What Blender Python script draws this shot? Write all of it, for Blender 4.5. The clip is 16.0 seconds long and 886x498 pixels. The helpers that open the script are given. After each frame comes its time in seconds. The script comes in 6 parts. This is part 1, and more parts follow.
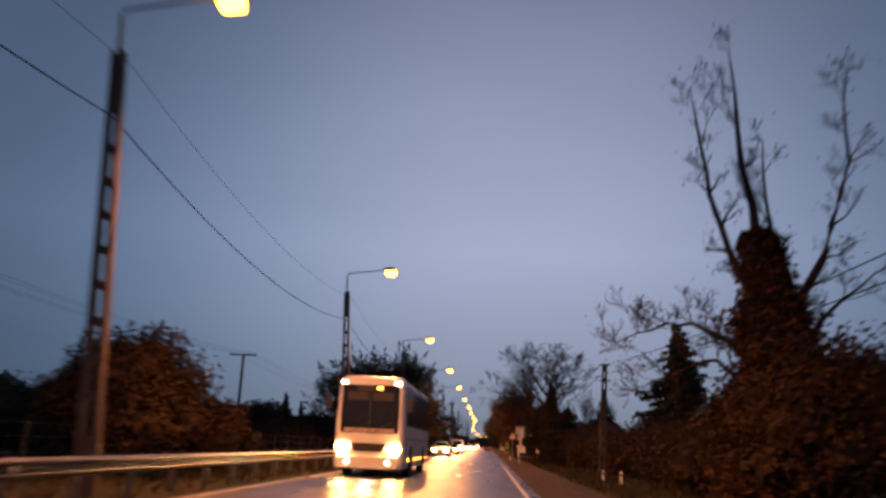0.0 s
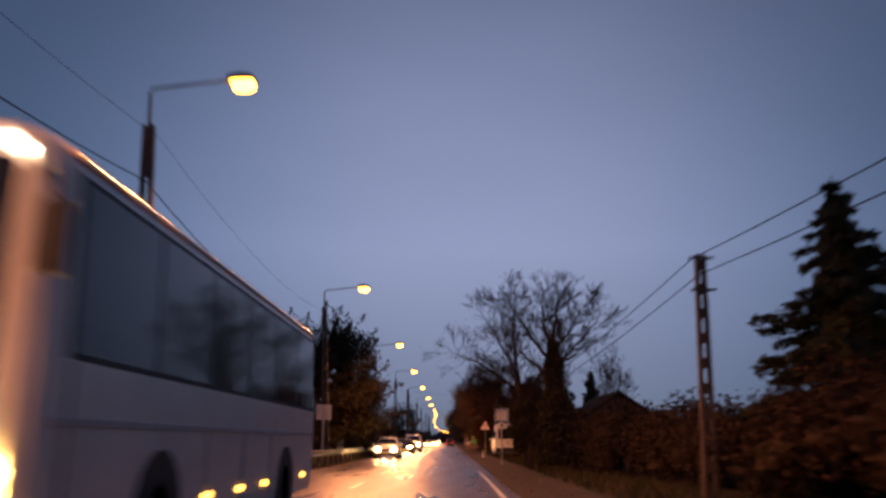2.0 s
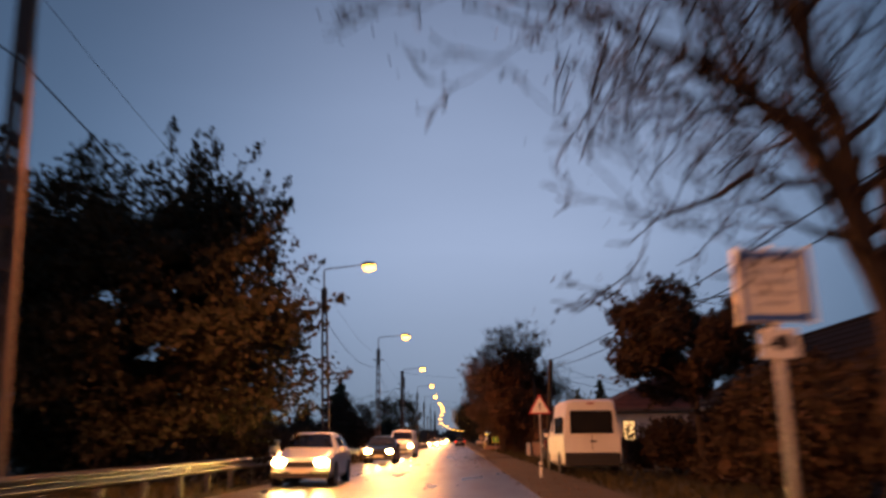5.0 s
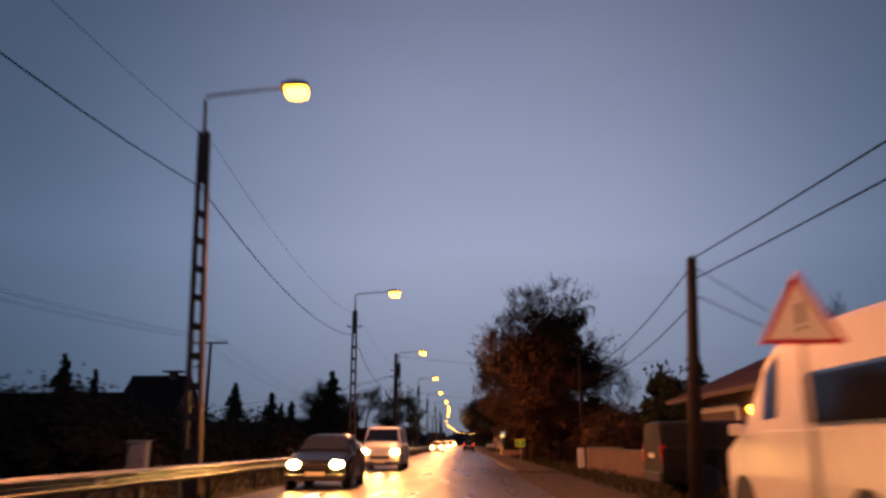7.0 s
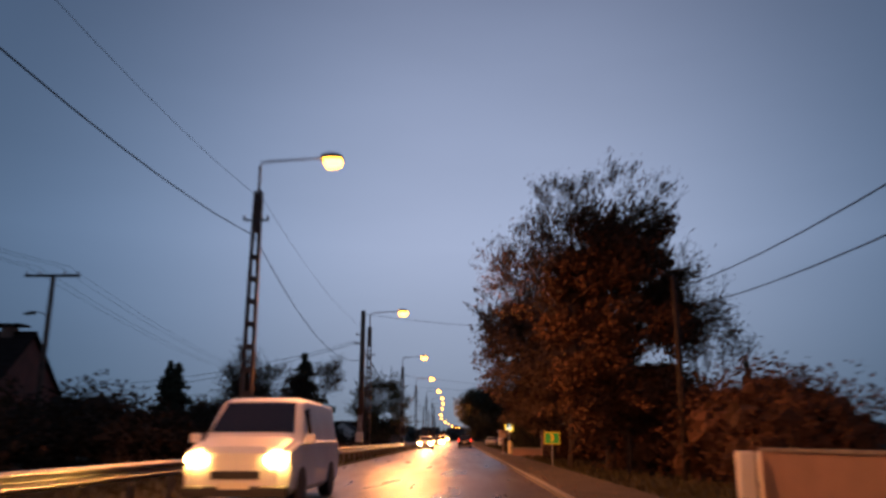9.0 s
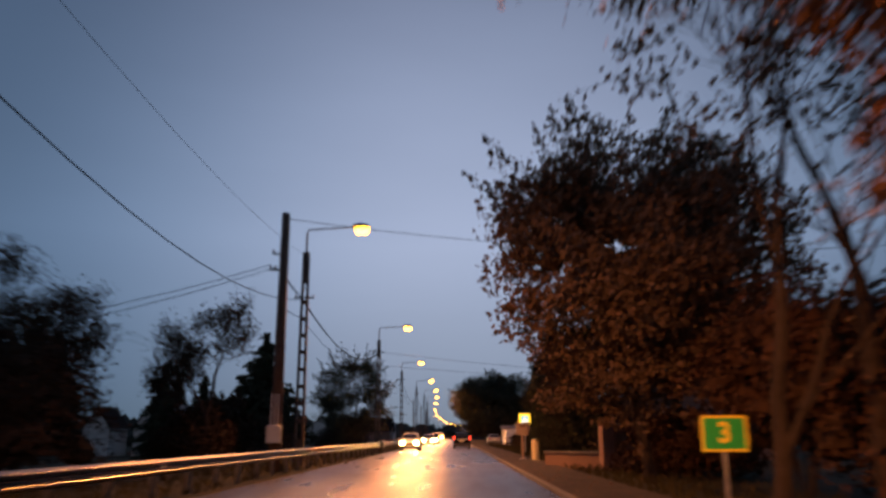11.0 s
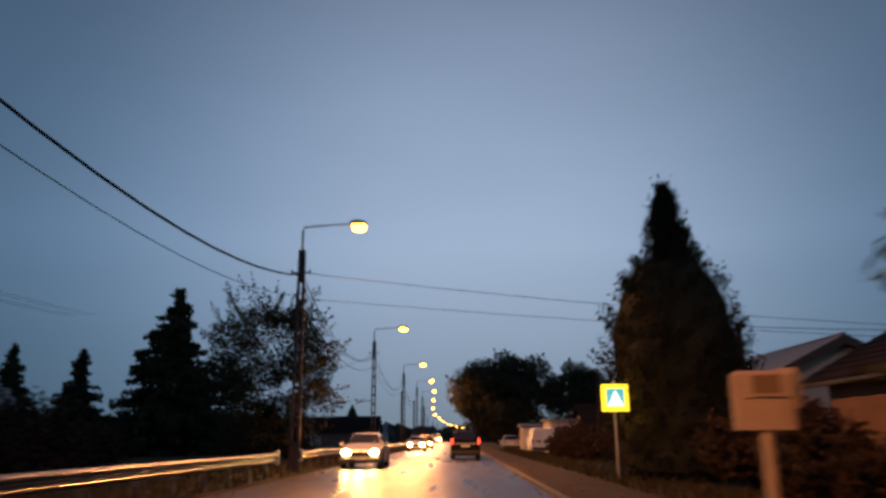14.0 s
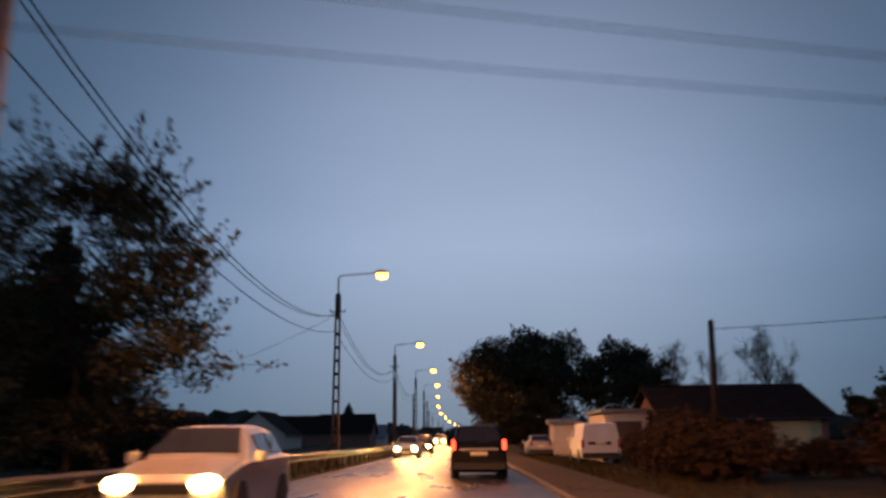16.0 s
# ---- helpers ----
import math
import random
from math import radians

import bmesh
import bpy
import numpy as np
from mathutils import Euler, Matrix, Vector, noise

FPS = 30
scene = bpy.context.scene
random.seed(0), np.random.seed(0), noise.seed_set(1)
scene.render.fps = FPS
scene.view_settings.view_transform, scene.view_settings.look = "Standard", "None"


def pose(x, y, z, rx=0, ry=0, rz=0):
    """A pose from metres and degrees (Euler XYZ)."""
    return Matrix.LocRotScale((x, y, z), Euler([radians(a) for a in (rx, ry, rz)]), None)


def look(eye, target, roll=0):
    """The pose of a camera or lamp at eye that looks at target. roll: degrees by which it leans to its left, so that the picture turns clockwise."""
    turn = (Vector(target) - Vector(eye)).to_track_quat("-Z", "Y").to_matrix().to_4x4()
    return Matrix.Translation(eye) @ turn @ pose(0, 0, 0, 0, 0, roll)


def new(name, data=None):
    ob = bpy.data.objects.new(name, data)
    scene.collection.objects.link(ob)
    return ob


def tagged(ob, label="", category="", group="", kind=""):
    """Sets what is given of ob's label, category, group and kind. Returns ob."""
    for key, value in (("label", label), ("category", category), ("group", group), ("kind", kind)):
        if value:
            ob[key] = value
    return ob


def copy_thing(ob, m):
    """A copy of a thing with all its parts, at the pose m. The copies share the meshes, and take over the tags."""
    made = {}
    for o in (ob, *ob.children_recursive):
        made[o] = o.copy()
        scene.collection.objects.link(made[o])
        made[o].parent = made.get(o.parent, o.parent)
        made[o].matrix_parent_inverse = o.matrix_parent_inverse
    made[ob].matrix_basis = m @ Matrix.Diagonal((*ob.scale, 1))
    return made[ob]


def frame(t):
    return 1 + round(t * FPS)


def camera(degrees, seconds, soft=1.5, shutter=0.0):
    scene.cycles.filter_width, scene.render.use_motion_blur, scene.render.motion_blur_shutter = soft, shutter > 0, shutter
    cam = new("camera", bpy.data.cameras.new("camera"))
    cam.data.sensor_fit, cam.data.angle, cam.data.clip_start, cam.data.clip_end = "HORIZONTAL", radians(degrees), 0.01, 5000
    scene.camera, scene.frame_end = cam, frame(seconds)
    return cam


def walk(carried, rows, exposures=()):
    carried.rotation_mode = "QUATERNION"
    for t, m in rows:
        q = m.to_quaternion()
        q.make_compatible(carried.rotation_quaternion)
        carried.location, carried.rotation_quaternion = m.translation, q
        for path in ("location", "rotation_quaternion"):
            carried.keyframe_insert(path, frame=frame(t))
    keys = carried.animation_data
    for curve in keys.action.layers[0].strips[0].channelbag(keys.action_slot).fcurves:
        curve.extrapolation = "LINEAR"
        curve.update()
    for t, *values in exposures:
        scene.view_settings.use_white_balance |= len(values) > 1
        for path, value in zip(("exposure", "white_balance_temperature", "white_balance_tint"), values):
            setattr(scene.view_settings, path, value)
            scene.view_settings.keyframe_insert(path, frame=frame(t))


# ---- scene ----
cam = camera(60.0, 16.0, soft=3.0, shutter=0.85)
PATH = [
    (0, (0.584, -4.002, 1.200), (-0.070, 5.666, 3.670), 2.46),
    (0.5, (0.415, 1.468, 1.200), (-0.033, 11.150, 3.659), 1.12),
    (1, (0.308, 6.958, 1.200), (0.027, 16.661, 3.601), 0.46),
    (1.5, (0.337, 12.612, 1.200), (0.161, 22.316, 3.606), 0.40),
    (2, (0.417, 18.559, 1.200), (0.323, 28.258, 3.634), 0.09),
    (2.5, (0.437, 24.417, 1.200), (0.256, 34.111, 3.647), 0.58),
    (3, (0.427, 30.201, 1.200), (0.237, 39.890, 3.667), 0.44),
    (3.5, (0.400, 35.985, 1.200), (0.207, 45.683, 3.633), 0.02),
    (4, (0.366, 41.752, 1.200), (0.176, 51.447, 3.643), 0.31),
    (4.5, (0.297, 47.294, 1.200), (0.126, 56.998, 3.609), -0.36),
    (5, (0.218, 52.704, 1.200), (0.046, 62.404, 3.624), -0.54),
    (7.5, (-0.077, 79.462, 1.200), (-0.369, 89.150, 3.659), -0.05),
    (8, (-0.082, 85.020, 1.200), (-0.323, 94.718, 3.625), 0.29),
    (10.5, (-0.193, 113.440, 1.200), (-0.379, 123.149, 3.586), -0.27),
    (11, (-0.148, 119.083, 1.200), (-0.312, 128.796, 3.574), -0.13),
    (11.5, (-0.095, 124.681, 1.200), (-0.196, 134.381, 3.628), -0.17),
    (12, (-0.082, 130.114, 1.200), (-0.254, 139.812, 3.631), 0.28),
    (12.5, (-0.071, 135.504, 1.200), (-0.186, 145.207, 3.616), 0.26),
    (13, (-0.027, 140.849, 1.200), (-0.177, 150.548, 3.631), 0.07),
    (13.5, (-0.039, 146.327, 1.200), (-0.202, 156.023, 3.645), 0.29),
    (14, (-0.020, 151.786, 1.200), (-0.198, 161.492, 3.601), -0.33),
    (14.5, (-0.004, 157.250, 1.200), (-0.176, 166.955, 3.606), -0.34),
    (15, (0.013, 162.767, 1.200), (-0.178, 172.464, 3.634), -0.25),
    (15.5, (0.001, 168.332, 1.200), (-0.192, 178.031, 3.630), -0.49),
    (16, (-0.001, 173.980, 1.200), (-0.265, 183.680, 3.616), -0.59),
]
EXPOSURES = [(0, 0.05, 7300, 30), (0.5, 0.05, 7150, 31), (1.5, 0.05, 7150, 29), (2, -0.26, 6700, 35), (2.5, -0.4, 6600, 24), (3, 0.1, 7450, 19), (4, 0.06, 8000, 24), (4.5, 0.03, 7700, 21), (5, 0.1, 6800, 22), (7.3, -0.12, 7300, 32), (7.5, -0.12, 7300, 32), (8, 0.03, 7100, 28), (10.5, 0.16, 7150, 25), (12, 0.15, 7450, 24), (13, 0.13, 6950, 17), (14.5, 0.12, 7000, 15), (16, 0.13, 7000, 19)]
walk(cam, [(t, look(eye, target, roll)) for t, eye, target, roll in PATH], EXPOSURES)

# ---- sky ----
world = bpy.data.worlds.new("dusk_sky")
scene.world = world
world.use_nodes = True
wn, wl = world.node_tree.nodes, world.node_tree.links
bg = wn["Background"]
coord = wn.new("ShaderNodeTexCoord")
split = wn.new("ShaderNodeSeparateXYZ")
ramp = wn.new("ShaderNodeValToRGB")
wl.new(coord.outputs["Generated"], split.inputs[0])
wl.new(split.outputs["Z"], ramp.inputs[0])
for n, (at, col) in enumerate([(0.0, (0.092, 0.135, 0.175)), (0.07, (0.122, 0.177, 0.245)), (0.24, (0.190, 0.267, 0.380)), (0.48, (0.149, 0.217, 0.328)), (1.0, (0.05, 0.085, 0.19))]):
    e = ramp.color_ramp.elements[n] if n < 2 else ramp.color_ramp.elements.new(at)
    e.position, e.color = at, (*col, 1)
glow = wn.new("ShaderNodeMapRange")  # brighter over the road's far end: lens vignetting put into the sky colour
glow.interpolation_type = "SMOOTHSTEP"
glow.inputs["From Min"].default_value, glow.inputs["From Max"].default_value = 0.74, 1.0
glow.inputs["To Min"].default_value, glow.inputs["To Max"].default_value = 0.82, 1.60
wl.new(split.outputs["Y"], glow.inputs[0])
tint = wn.new("ShaderNodeVectorMath")
tint.operation = "SCALE"
off = wn.new("ShaderNodeMath")  # and fades to a deeper blue on both sides for the same vignetting
off.operation = "SUBTRACT"
off.inputs[1].default_value = 0.05
wl.new(split.outputs["X"], off.inputs[0])
aside = wn.new("ShaderNodeMath")
aside.operation = "ABSOLUTE"
wl.new(off.outputs[0], aside.inputs[0])
fade = wn.new("ShaderNodeMapRange")
fade.interpolation_type = "SMOOTHSTEP"
fade.inputs["From Min"].default_value, fade.inputs["From Max"].default_value = 0.06, 0.60
wl.new(aside.outputs[0], fade.inputs[0])
deep = wn.new("ShaderNodeMixRGB")
deep.inputs[1].default_value = (1, 1, 1, 1)
deep.inputs[2].default_value = (0.42, 0.59, 0.69, 1)
wl.new(fade.outputs[0], deep.inputs[0])
hue = wn.new("ShaderNodeVectorMath")
hue.operation = "MULTIPLY"
wl.new(ramp.outputs[0], hue.inputs[0])
wl.new(deep.outputs[0], hue.inputs[1])
wl.new(hue.outputs[0], tint.inputs[0])
veil = wn.new("ShaderNodeMapping")  # thin uneven cloud, drawn out along the horizon
veil.inputs["Scale"].default_value = (1.6, 1.6, 6.5)
cloud = wn.new("ShaderNodeTexNoise")
cloud.inputs["Scale"].default_value, cloud.inputs["Detail"].default_value = 2.2, 6
thick = wn.new("ShaderNodeMapRange")
thick.inputs["From Min"].default_value, thick.inputs["From Max"].default_value = 0.25, 0.75
thick.inputs["To Min"].default_value, thick.inputs["To Max"].default_value = 0.975, 1.025
wl.new(coord.outputs["Generated"], veil.inputs[0])
wl.new(veil.outputs[0], cloud.inputs["Vector"])
wl.new(cloud.outputs[0], thick.inputs[0])
veiled = wn.new("ShaderNodeMath")
veiled.operation = "MULTIPLY"
wl.new(glow.outputs[0], veiled.inputs[0])
wl.new(thick.outputs[0], veiled.inputs[1])
wl.new(veiled.outputs[0], tint.inputs["Scale"])
wl.new(tint.outputs[0], bg.inputs["Color"])
SKY_STRENGTH = 1.0
bg.inputs["Strength"].default_value = SKY_STRENGTH
LAMP_WATTS = 9000.0
LAMP_COLOUR = (1.0, 0.37, 0.11)
HEADLIGHT_WATTS = 160.0


# ---- materials ----
def material(name, colour, colour2=None, scale=4.0, rough=0.8, metal=0.0, bump=0.0, fine=40.0, emit=None, strength=0.0, island=None, spec=0.5):
    """A surface with colour variation at two scales, a fine relief and, for leaves, a change from island to island."""
    m = bpy.data.materials.new(name)
    m.use_nodes = True
    nt = m.node_tree
    b = nt.nodes["Principled BSDF"]
    b.inputs["Roughness"].default_value = rough
    b.inputs["Metallic"].default_value = metal
    b.inputs["Specular IOR Level"].default_value = spec
    if emit:
        b.inputs["Emission Color"].default_value = (*emit, 1)
        b.inputs["Emission Strength"].default_value = strength
    colour2 = colour2 or tuple(c * 0.72 for c in colour)
    tc = nt.nodes.new("ShaderNodeTexCoord")
    big = nt.nodes.new("ShaderNodeTexNoise")
    big.inputs["Scale"].default_value = scale
    big.inputs["Detail"].default_value = 5
    small = nt.nodes.new("ShaderNodeTexNoise")
    small.inputs["Scale"].default_value = fine
    nt.links.new(tc.outputs["Object"], big.inputs["Vector"])
    nt.links.new(tc.outputs["Object"], small.inputs["Vector"])
    add = nt.nodes.new("ShaderNodeMath")
    add.operation = "MULTIPLY_ADD"
    add.inputs[1].default_value = 0.35
    nt.links.new(small.outputs[0], add.inputs[0])
    nt.links.new(big.outputs[0], add.inputs[2])
    cr = nt.nodes.new("ShaderNodeValToRGB")
    cr.color_ramp.elements[0].position, cr.color_ramp.elements[1].position = 0.45, 0.9
    cr.color_ramp.elements[0].color = (*colour2, 1)
    cr.color_ramp.elements[1].color = (*colour, 1)
    nt.links.new(add.outputs[0], cr.inputs[0])
    out = cr.outputs[0]
    if island:
        geo = nt.nodes.new("ShaderNodeNewGeometry")
        r2 = nt.nodes.new("ShaderNodeValToRGB")
        for n, c in enumerate(island):
            e = r2.color_ramp.elements[n] if n < 2 else r2.color_ramp.elements.new(1.0)
            e.position, e.color = n / (len(island) - 1), (*c, 1)
        nt.links.new(geo.outputs["Random Per Island"], r2.inputs[0])
        mix = nt.nodes.new("ShaderNodeMixRGB")
        mix.inputs[0].default_value = 0.7
        nt.links.new(out, mix.inputs[1])
        nt.links.new(r2.outputs[0], mix.inputs[2])
        out = mix.outputs[0]
    nt.links.new(out, b.inputs["Base Color"])
    if bump:
        bp = nt.nodes.new("ShaderNodeBump")
        bp.inputs["Strength"].default_value = bump
        bp.inputs["Distance"].default_value = 0.02
        nt.links.new(small.outputs[0], bp.inputs["Height"])
        nt.links.new(bp.outputs[0], b.inputs["Normal"])
    return m


def damp_asphalt():
    """Worn asphalt, damp in the wheel tracks, so that lights streak on it."""
    m = material("asphalt", (0.088, 0.071, 0.063), (0.05, 0.041, 0.037), 0.5, 0.36, bump=0.3, fine=60, spec=0.13)
    nt = m.node_tree
    b = nt.nodes["Principled BSDF"]
    tc = nt.nodes.new("ShaderNodeTexCoord")
    mp = nt.nodes.new("ShaderNodeMapping")
    mp.inputs["Scale"].default_value = (1.0, 0.12, 1.0)
    nz = nt.nodes.new("ShaderNodeTexNoise")
    nz.inputs["Scale"].default_value = 1.3
    mr = nt.nodes.new("ShaderNodeMapRange")
    mr.inputs["From Min"].default_value, mr.inputs["From Max"].default_value = 0.2, 0.8
    mr.inputs["To Min"].default_value, mr.inputs["To Max"].default_value = 0.22, 0.40
    nt.links.new(tc.outputs["Object"], mp.inputs[0])
    nt.links.new(mp.outputs[0], nz.inputs["Vector"])
    nt.links.new(nz.outputs[0], mr.inputs[0])
    nt.links.new(mr.outputs[0], b.inputs["Roughness"])
    return m


ASPHALT = damp_asphalt()
GRASS = material("autumn_grass", (0.040, 0.034, 0.019), (0.02, 0.021, 0.011), 0.8, 0.95, bump=0.8, fine=14, spec=0.1)
GRASS_BLADE = material("grass_blade", (0.06, 0.048, 0.023), (0.03, 0.034, 0.014), 0.8, 0.9, island=[(0.02, 0.022, 0.01), (0.06, 0.044, 0.022)], spec=0.1)
DIRT = material("gravel_path", (0.066, 0.053, 0.044), (0.036, 0.03, 0.025), 0.9, 0.95, bump=0.8, fine=25, spec=0.1)
KERB = material("kerb_concrete", (0.2, 0.185, 0.165), (0.12, 0.112, 0.1), 2, 0.9, bump=0.4, spec=0.2)
PAINT = material("road_paint", (0.72, 0.70, 0.64), (0.4, 0.39, 0.36), 3, 0.5, bump=0.2)
CONCRETE = material("pole_concrete", (0.085, 0.060, 0.050), (0.048, 0.036, 0.031), 1.5, 0.85, bump=0.4)
TARRED = material("tarred_pole_wood", (0.035, 0.026, 0.021), (0.02, 0.016, 0.014), 3, 0.9, bump=0.5, spec=0.2)
WOOD = material("weathered_pole_wood", (0.11, 0.066, 0.046), (0.055, 0.034, 0.025), 3, 0.85, bump=0.5)
STEEL = material("galvanised_steel", (0.55, 0.55, 0.54), (0.38, 0.37, 0.36), 2, 0.38, metal=0.85)
MAST = material("weathered_mast_steel", (0.16, 0.15, 0.145), (0.10, 0.09, 0.085), 2, 0.6, metal=0.4)
RAIL = material("guard_rail_steel", (0.16, 0.148, 0.138), (0.09, 0.082, 0.075), 1.2, 0.4, metal=0.95, bump=0.1, spec=0.5)
DARKSTEEL = material("dark_steel", (0.07, 0.07, 0.075), None, 4, 0.5, metal=0.5)
CABLE = material("black_cable", (0.008, 0.008, 0.009), None, 4, 0.95, spec=0.05)
CERAMIC = material("brown_ceramic", (0.12, 0.06, 0.04), None, 4, 0.3)
GLOW = material("sodium_lamp_glass", (0.9, 0.6, 0.2), emit=(1.0, 0.40, 0.028), strength=27.0)
HEAD = material("headlight_glass", (0.9, 0.9, 0.8), emit=(1.0, 0.6, 0.15), strength=260.0)
LAMPWHITE = material("white_marker_lamp", (0.9, 0.9, 0.85), emit=(1.0, 0.8, 0.45), strength=25.0)
MARKER = material("amber_marker", (0.8, 0.4, 0.1), emit=(1.0, 0.45, 0.05), strength=12.0)
TAIL = material("lit_tail_light", (0.6, 0.02, 0.02), emit=(1.0, 0.07, 0.03), strength=4.0)
TAILOFF = material("red_tail_lens", (0.35, 0.02, 0.015), None, 3, 0.2)
WHITEPAINT = material("white_vehicle_paint", (0.78, 0.77, 0.74), (0.66, 0.65, 0.62), 1.5, 0.3)
SILVER = material("silver_vehicle_paint", (0.42, 0.42, 0.43), (0.33, 0.33, 0.34), 1.5, 0.3, metal=0.5)
BLACKPAINT = material("black_vehicle_paint", (0.005, 0.005, 0.006), (0.008, 0.0075, 0.0075), 2, 0.24, spec=0.2)
DULLBLACK = material("dull_dark_vehicle_paint", (0.012, 0.011, 0.011), (0.018, 0.016, 0.015), 2, 0.55, spec=0.12)
DARKBLUE = material("dark_blue_vehicle_paint", (0.008, 0.01, 0.014), (0.012, 0.012, 0.014), 2, 0.24, spec=0.2)
GLASS = material("dark_vehicle_glass", (0.012, 0.014, 0.017), (0.02, 0.02, 0.022), 2, 0.08)
PLASTIC = material("black_plastic", (0.022, 0.022, 0.023), None, 5, 0.6)
RUBBER = material("tyre_rubber", (0.02, 0.019, 0.018), None, 8, 0.85)
PLATE = material("number_plate", (0.78, 0.74, 0.55), (0.7, 0.65, 0.5), 5, 0.4)
SIGNWHITE = material("white_sign_sheeting", (0.86, 0.85, 0.78), (0.78, 0.77, 0.70), 3, 0.35)
SIGNYELLOW = material("yellow_sign_sheeting", (0.86, 0.72, 0.08), (0.8, 0.62, 0.06), 3, 0.35)
SIGNBLUE = material("blue_sign_sheeting", (0.03, 0.12, 0.42), (0.025, 0.1, 0.35), 3, 0.35)
SIGNGREEN = material("green_sign_sheeting", (0.02, 0.42, 0.10), (0.018, 0.36, 0.08), 3, 0.35)
SIGNBLACK = material("black_sign_print", (0.02, 0.02, 0.02), None, 3, 0.5)
SIGNRED = material("red_sign_sheeting", (0.55, 0.03, 0.03), None, 3, 0.4)
SIGNBACK = material("grey_sign_back", (0.46, 0.47, 0.48), (0.36, 0.36, 0.37), 3, 0.5, metal=0.1)
BOXYELLOW = material("lit_yellow_sign_face", (0.9, 0.7, 0.05), emit=(1.0, 0.66, 0.03), strength=1.9)
BOXBLUE = material("lit_blue_sign_face", (0.05, 0.35, 0.5), emit=(0.06, 0.36, 0.42), strength=1.3)
BOXWHITE = material("lit_white_sign_face", (0.9, 0.9, 0.85), emit=(0.85, 0.9, 0.8), strength=1.6)
PLASTER = material("cream_plaster", (0.52, 0.44, 0.35), (0.40, 0.33, 0.26), 1.2, 0.9, bump=0.3)
PLASTERW = material("white_plaster", (0.62, 0.60, 0.55), (0.5, 0.47, 0.42), 1.2, 0.9, bump=0.3)
PLASTERY = material("yellow_plaster", (0.62, 0.56, 0.32), (0.5, 0.44, 0.26), 1.2, 0.9, bump=0.3)
TAN = material("tan_painted_sheet", (0.24, 0.18, 0.145), (0.17, 0.125, 0.1), 3, 0.6, bump=0.1)
PLASTERP = material("pink_plaster", (0.21, 0.125, 0.098), (0.155, 0.094, 0.074), 1.2, 0.9, bump=0.3)
ROOFTILE = material("red_brown_roof_tile", (0.0875, 0.0322, 0.021), (0.049, 0.021, 0.0154), 1.8, 0.85, bump=0.4, fine=12, spec=0.2)
ROOFDARK = material("dark_roof_tile", (0.024, 0.016, 0.014), (0.014, 0.01, 0.009), 1.8, 0.95, bump=0.4, fine=12, spec=0.1)
REDPAINT = material("red_brown_painted_boards", (0.20, 0.055, 0.04), (0.12, 0.035, 0.028), 1.5, 0.8, bump=0.3)
ROOFGREY = material("grey_roof_sheet", (0.19, 0.20, 0.22), (0.13, 0.135, 0.15), 1.2, 0.6, bump=0.2)
WINDOWGLASS = material("dark_window_glass", (0.02, 0.025, 0.03), None, 2, 0.06)
WINDOWLIT = material("lit_window_pane", (0.9, 0.7, 0.35), emit=(1.0, 0.62, 0.22), strength=1.1)
JOINERY = material("brown_joinery", (0.10, 0.06, 0.04), None, 5, 0.6)
BARK = material("bark", (0.054, 0.0405, 0.0345), (0.0285, 0.0225, 0.0195), 5, 0.95, bump=0.8, fine=18, spec=0.1)
TWIG = material("twig_bark", (0.0462, 0.035, 0.0308), (0.028, 0.0224, 0.0196), 4, 0.95, spec=0.1)
LEAF_AUTUMN = material("autumn_leaves", (0.181, 0.116, 0.0802), (0.103, 0.0719, 0.0512), 0.6, 0.85, island=[(0.0916, 0.0692, 0.047), (0.139, 0.0916, 0.0622), (0.194, 0.124, 0.0857)], spec=0.1)
LEAF_RUST = material("dark_rusty_leaves", (0.08, 0.04, 0.024), (0.042, 0.025, 0.016), 0.6, 0.85, island=[(0.036, 0.023, 0.014), (0.064, 0.034, 0.02), (0.094, 0.045, 0.027)], spec=0.1)
LEAF_BROWN = material("brown_green_leaves", (0.0571, 0.0354, 0.0231), (0.0313, 0.0231, 0.015), 0.6, 0.85, island=[(0.0218, 0.0177, 0.0122), (0.0354, 0.0245, 0.0163), (0.0558, 0.0313, 0.0204)], spec=0.1)
LEAF_GREY = material("grey_green_leaves", (0.051, 0.0555, 0.039), (0.0315, 0.036, 0.0255), 0.6, 0.85, island=[(0.024, 0.027, 0.0195), (0.045, 0.0495, 0.033), (0.072, 0.072, 0.0495)], spec=0.1)
LEAF_GREEN = material("dull_green_leaves", (0.0504, 0.06, 0.024), (0.03, 0.0372, 0.0168), 0.6, 0.8, island=[(0.0216, 0.03, 0.0132), (0.0456, 0.0552, 0.0216), (0.0744, 0.0696, 0.0288)], spec=0.25)
NEEDLE = material("spruce_needles", (0.0378, 0.0468, 0.0288), (0.0252, 0.0306, 0.0198), 0.8, 0.85, island=[(0.0198, 0.0252, 0.0162), (0.036, 0.045, 0.027), (0.054, 0.0558, 0.0342)], spec=0.15)
IVY = material("ivy_leaves", (0.0378, 0.0328, 0.0202), (0.0214, 0.0202, 0.0126), 1.0, 0.85, island=[(0.0176, 0.0176, 0.0101), (0.0328, 0.029, 0.0176), (0.0504, 0.0353, 0.0227)], spec=0.1)
# NEEDLE darkened: the weak lamp light on two conifers is put into the colour
NEEDLE_DIM = material("dimmed_needles", (0.0243, 0.027, 0.0175), (0.0149, 0.0175, 0.0121), 0.8, 0.9, island=[(0.0121, 0.0149, 0.00945), (0.0229, 0.0256, 0.0162), (0.0351, 0.0338, 0.0216)], spec=0.1)
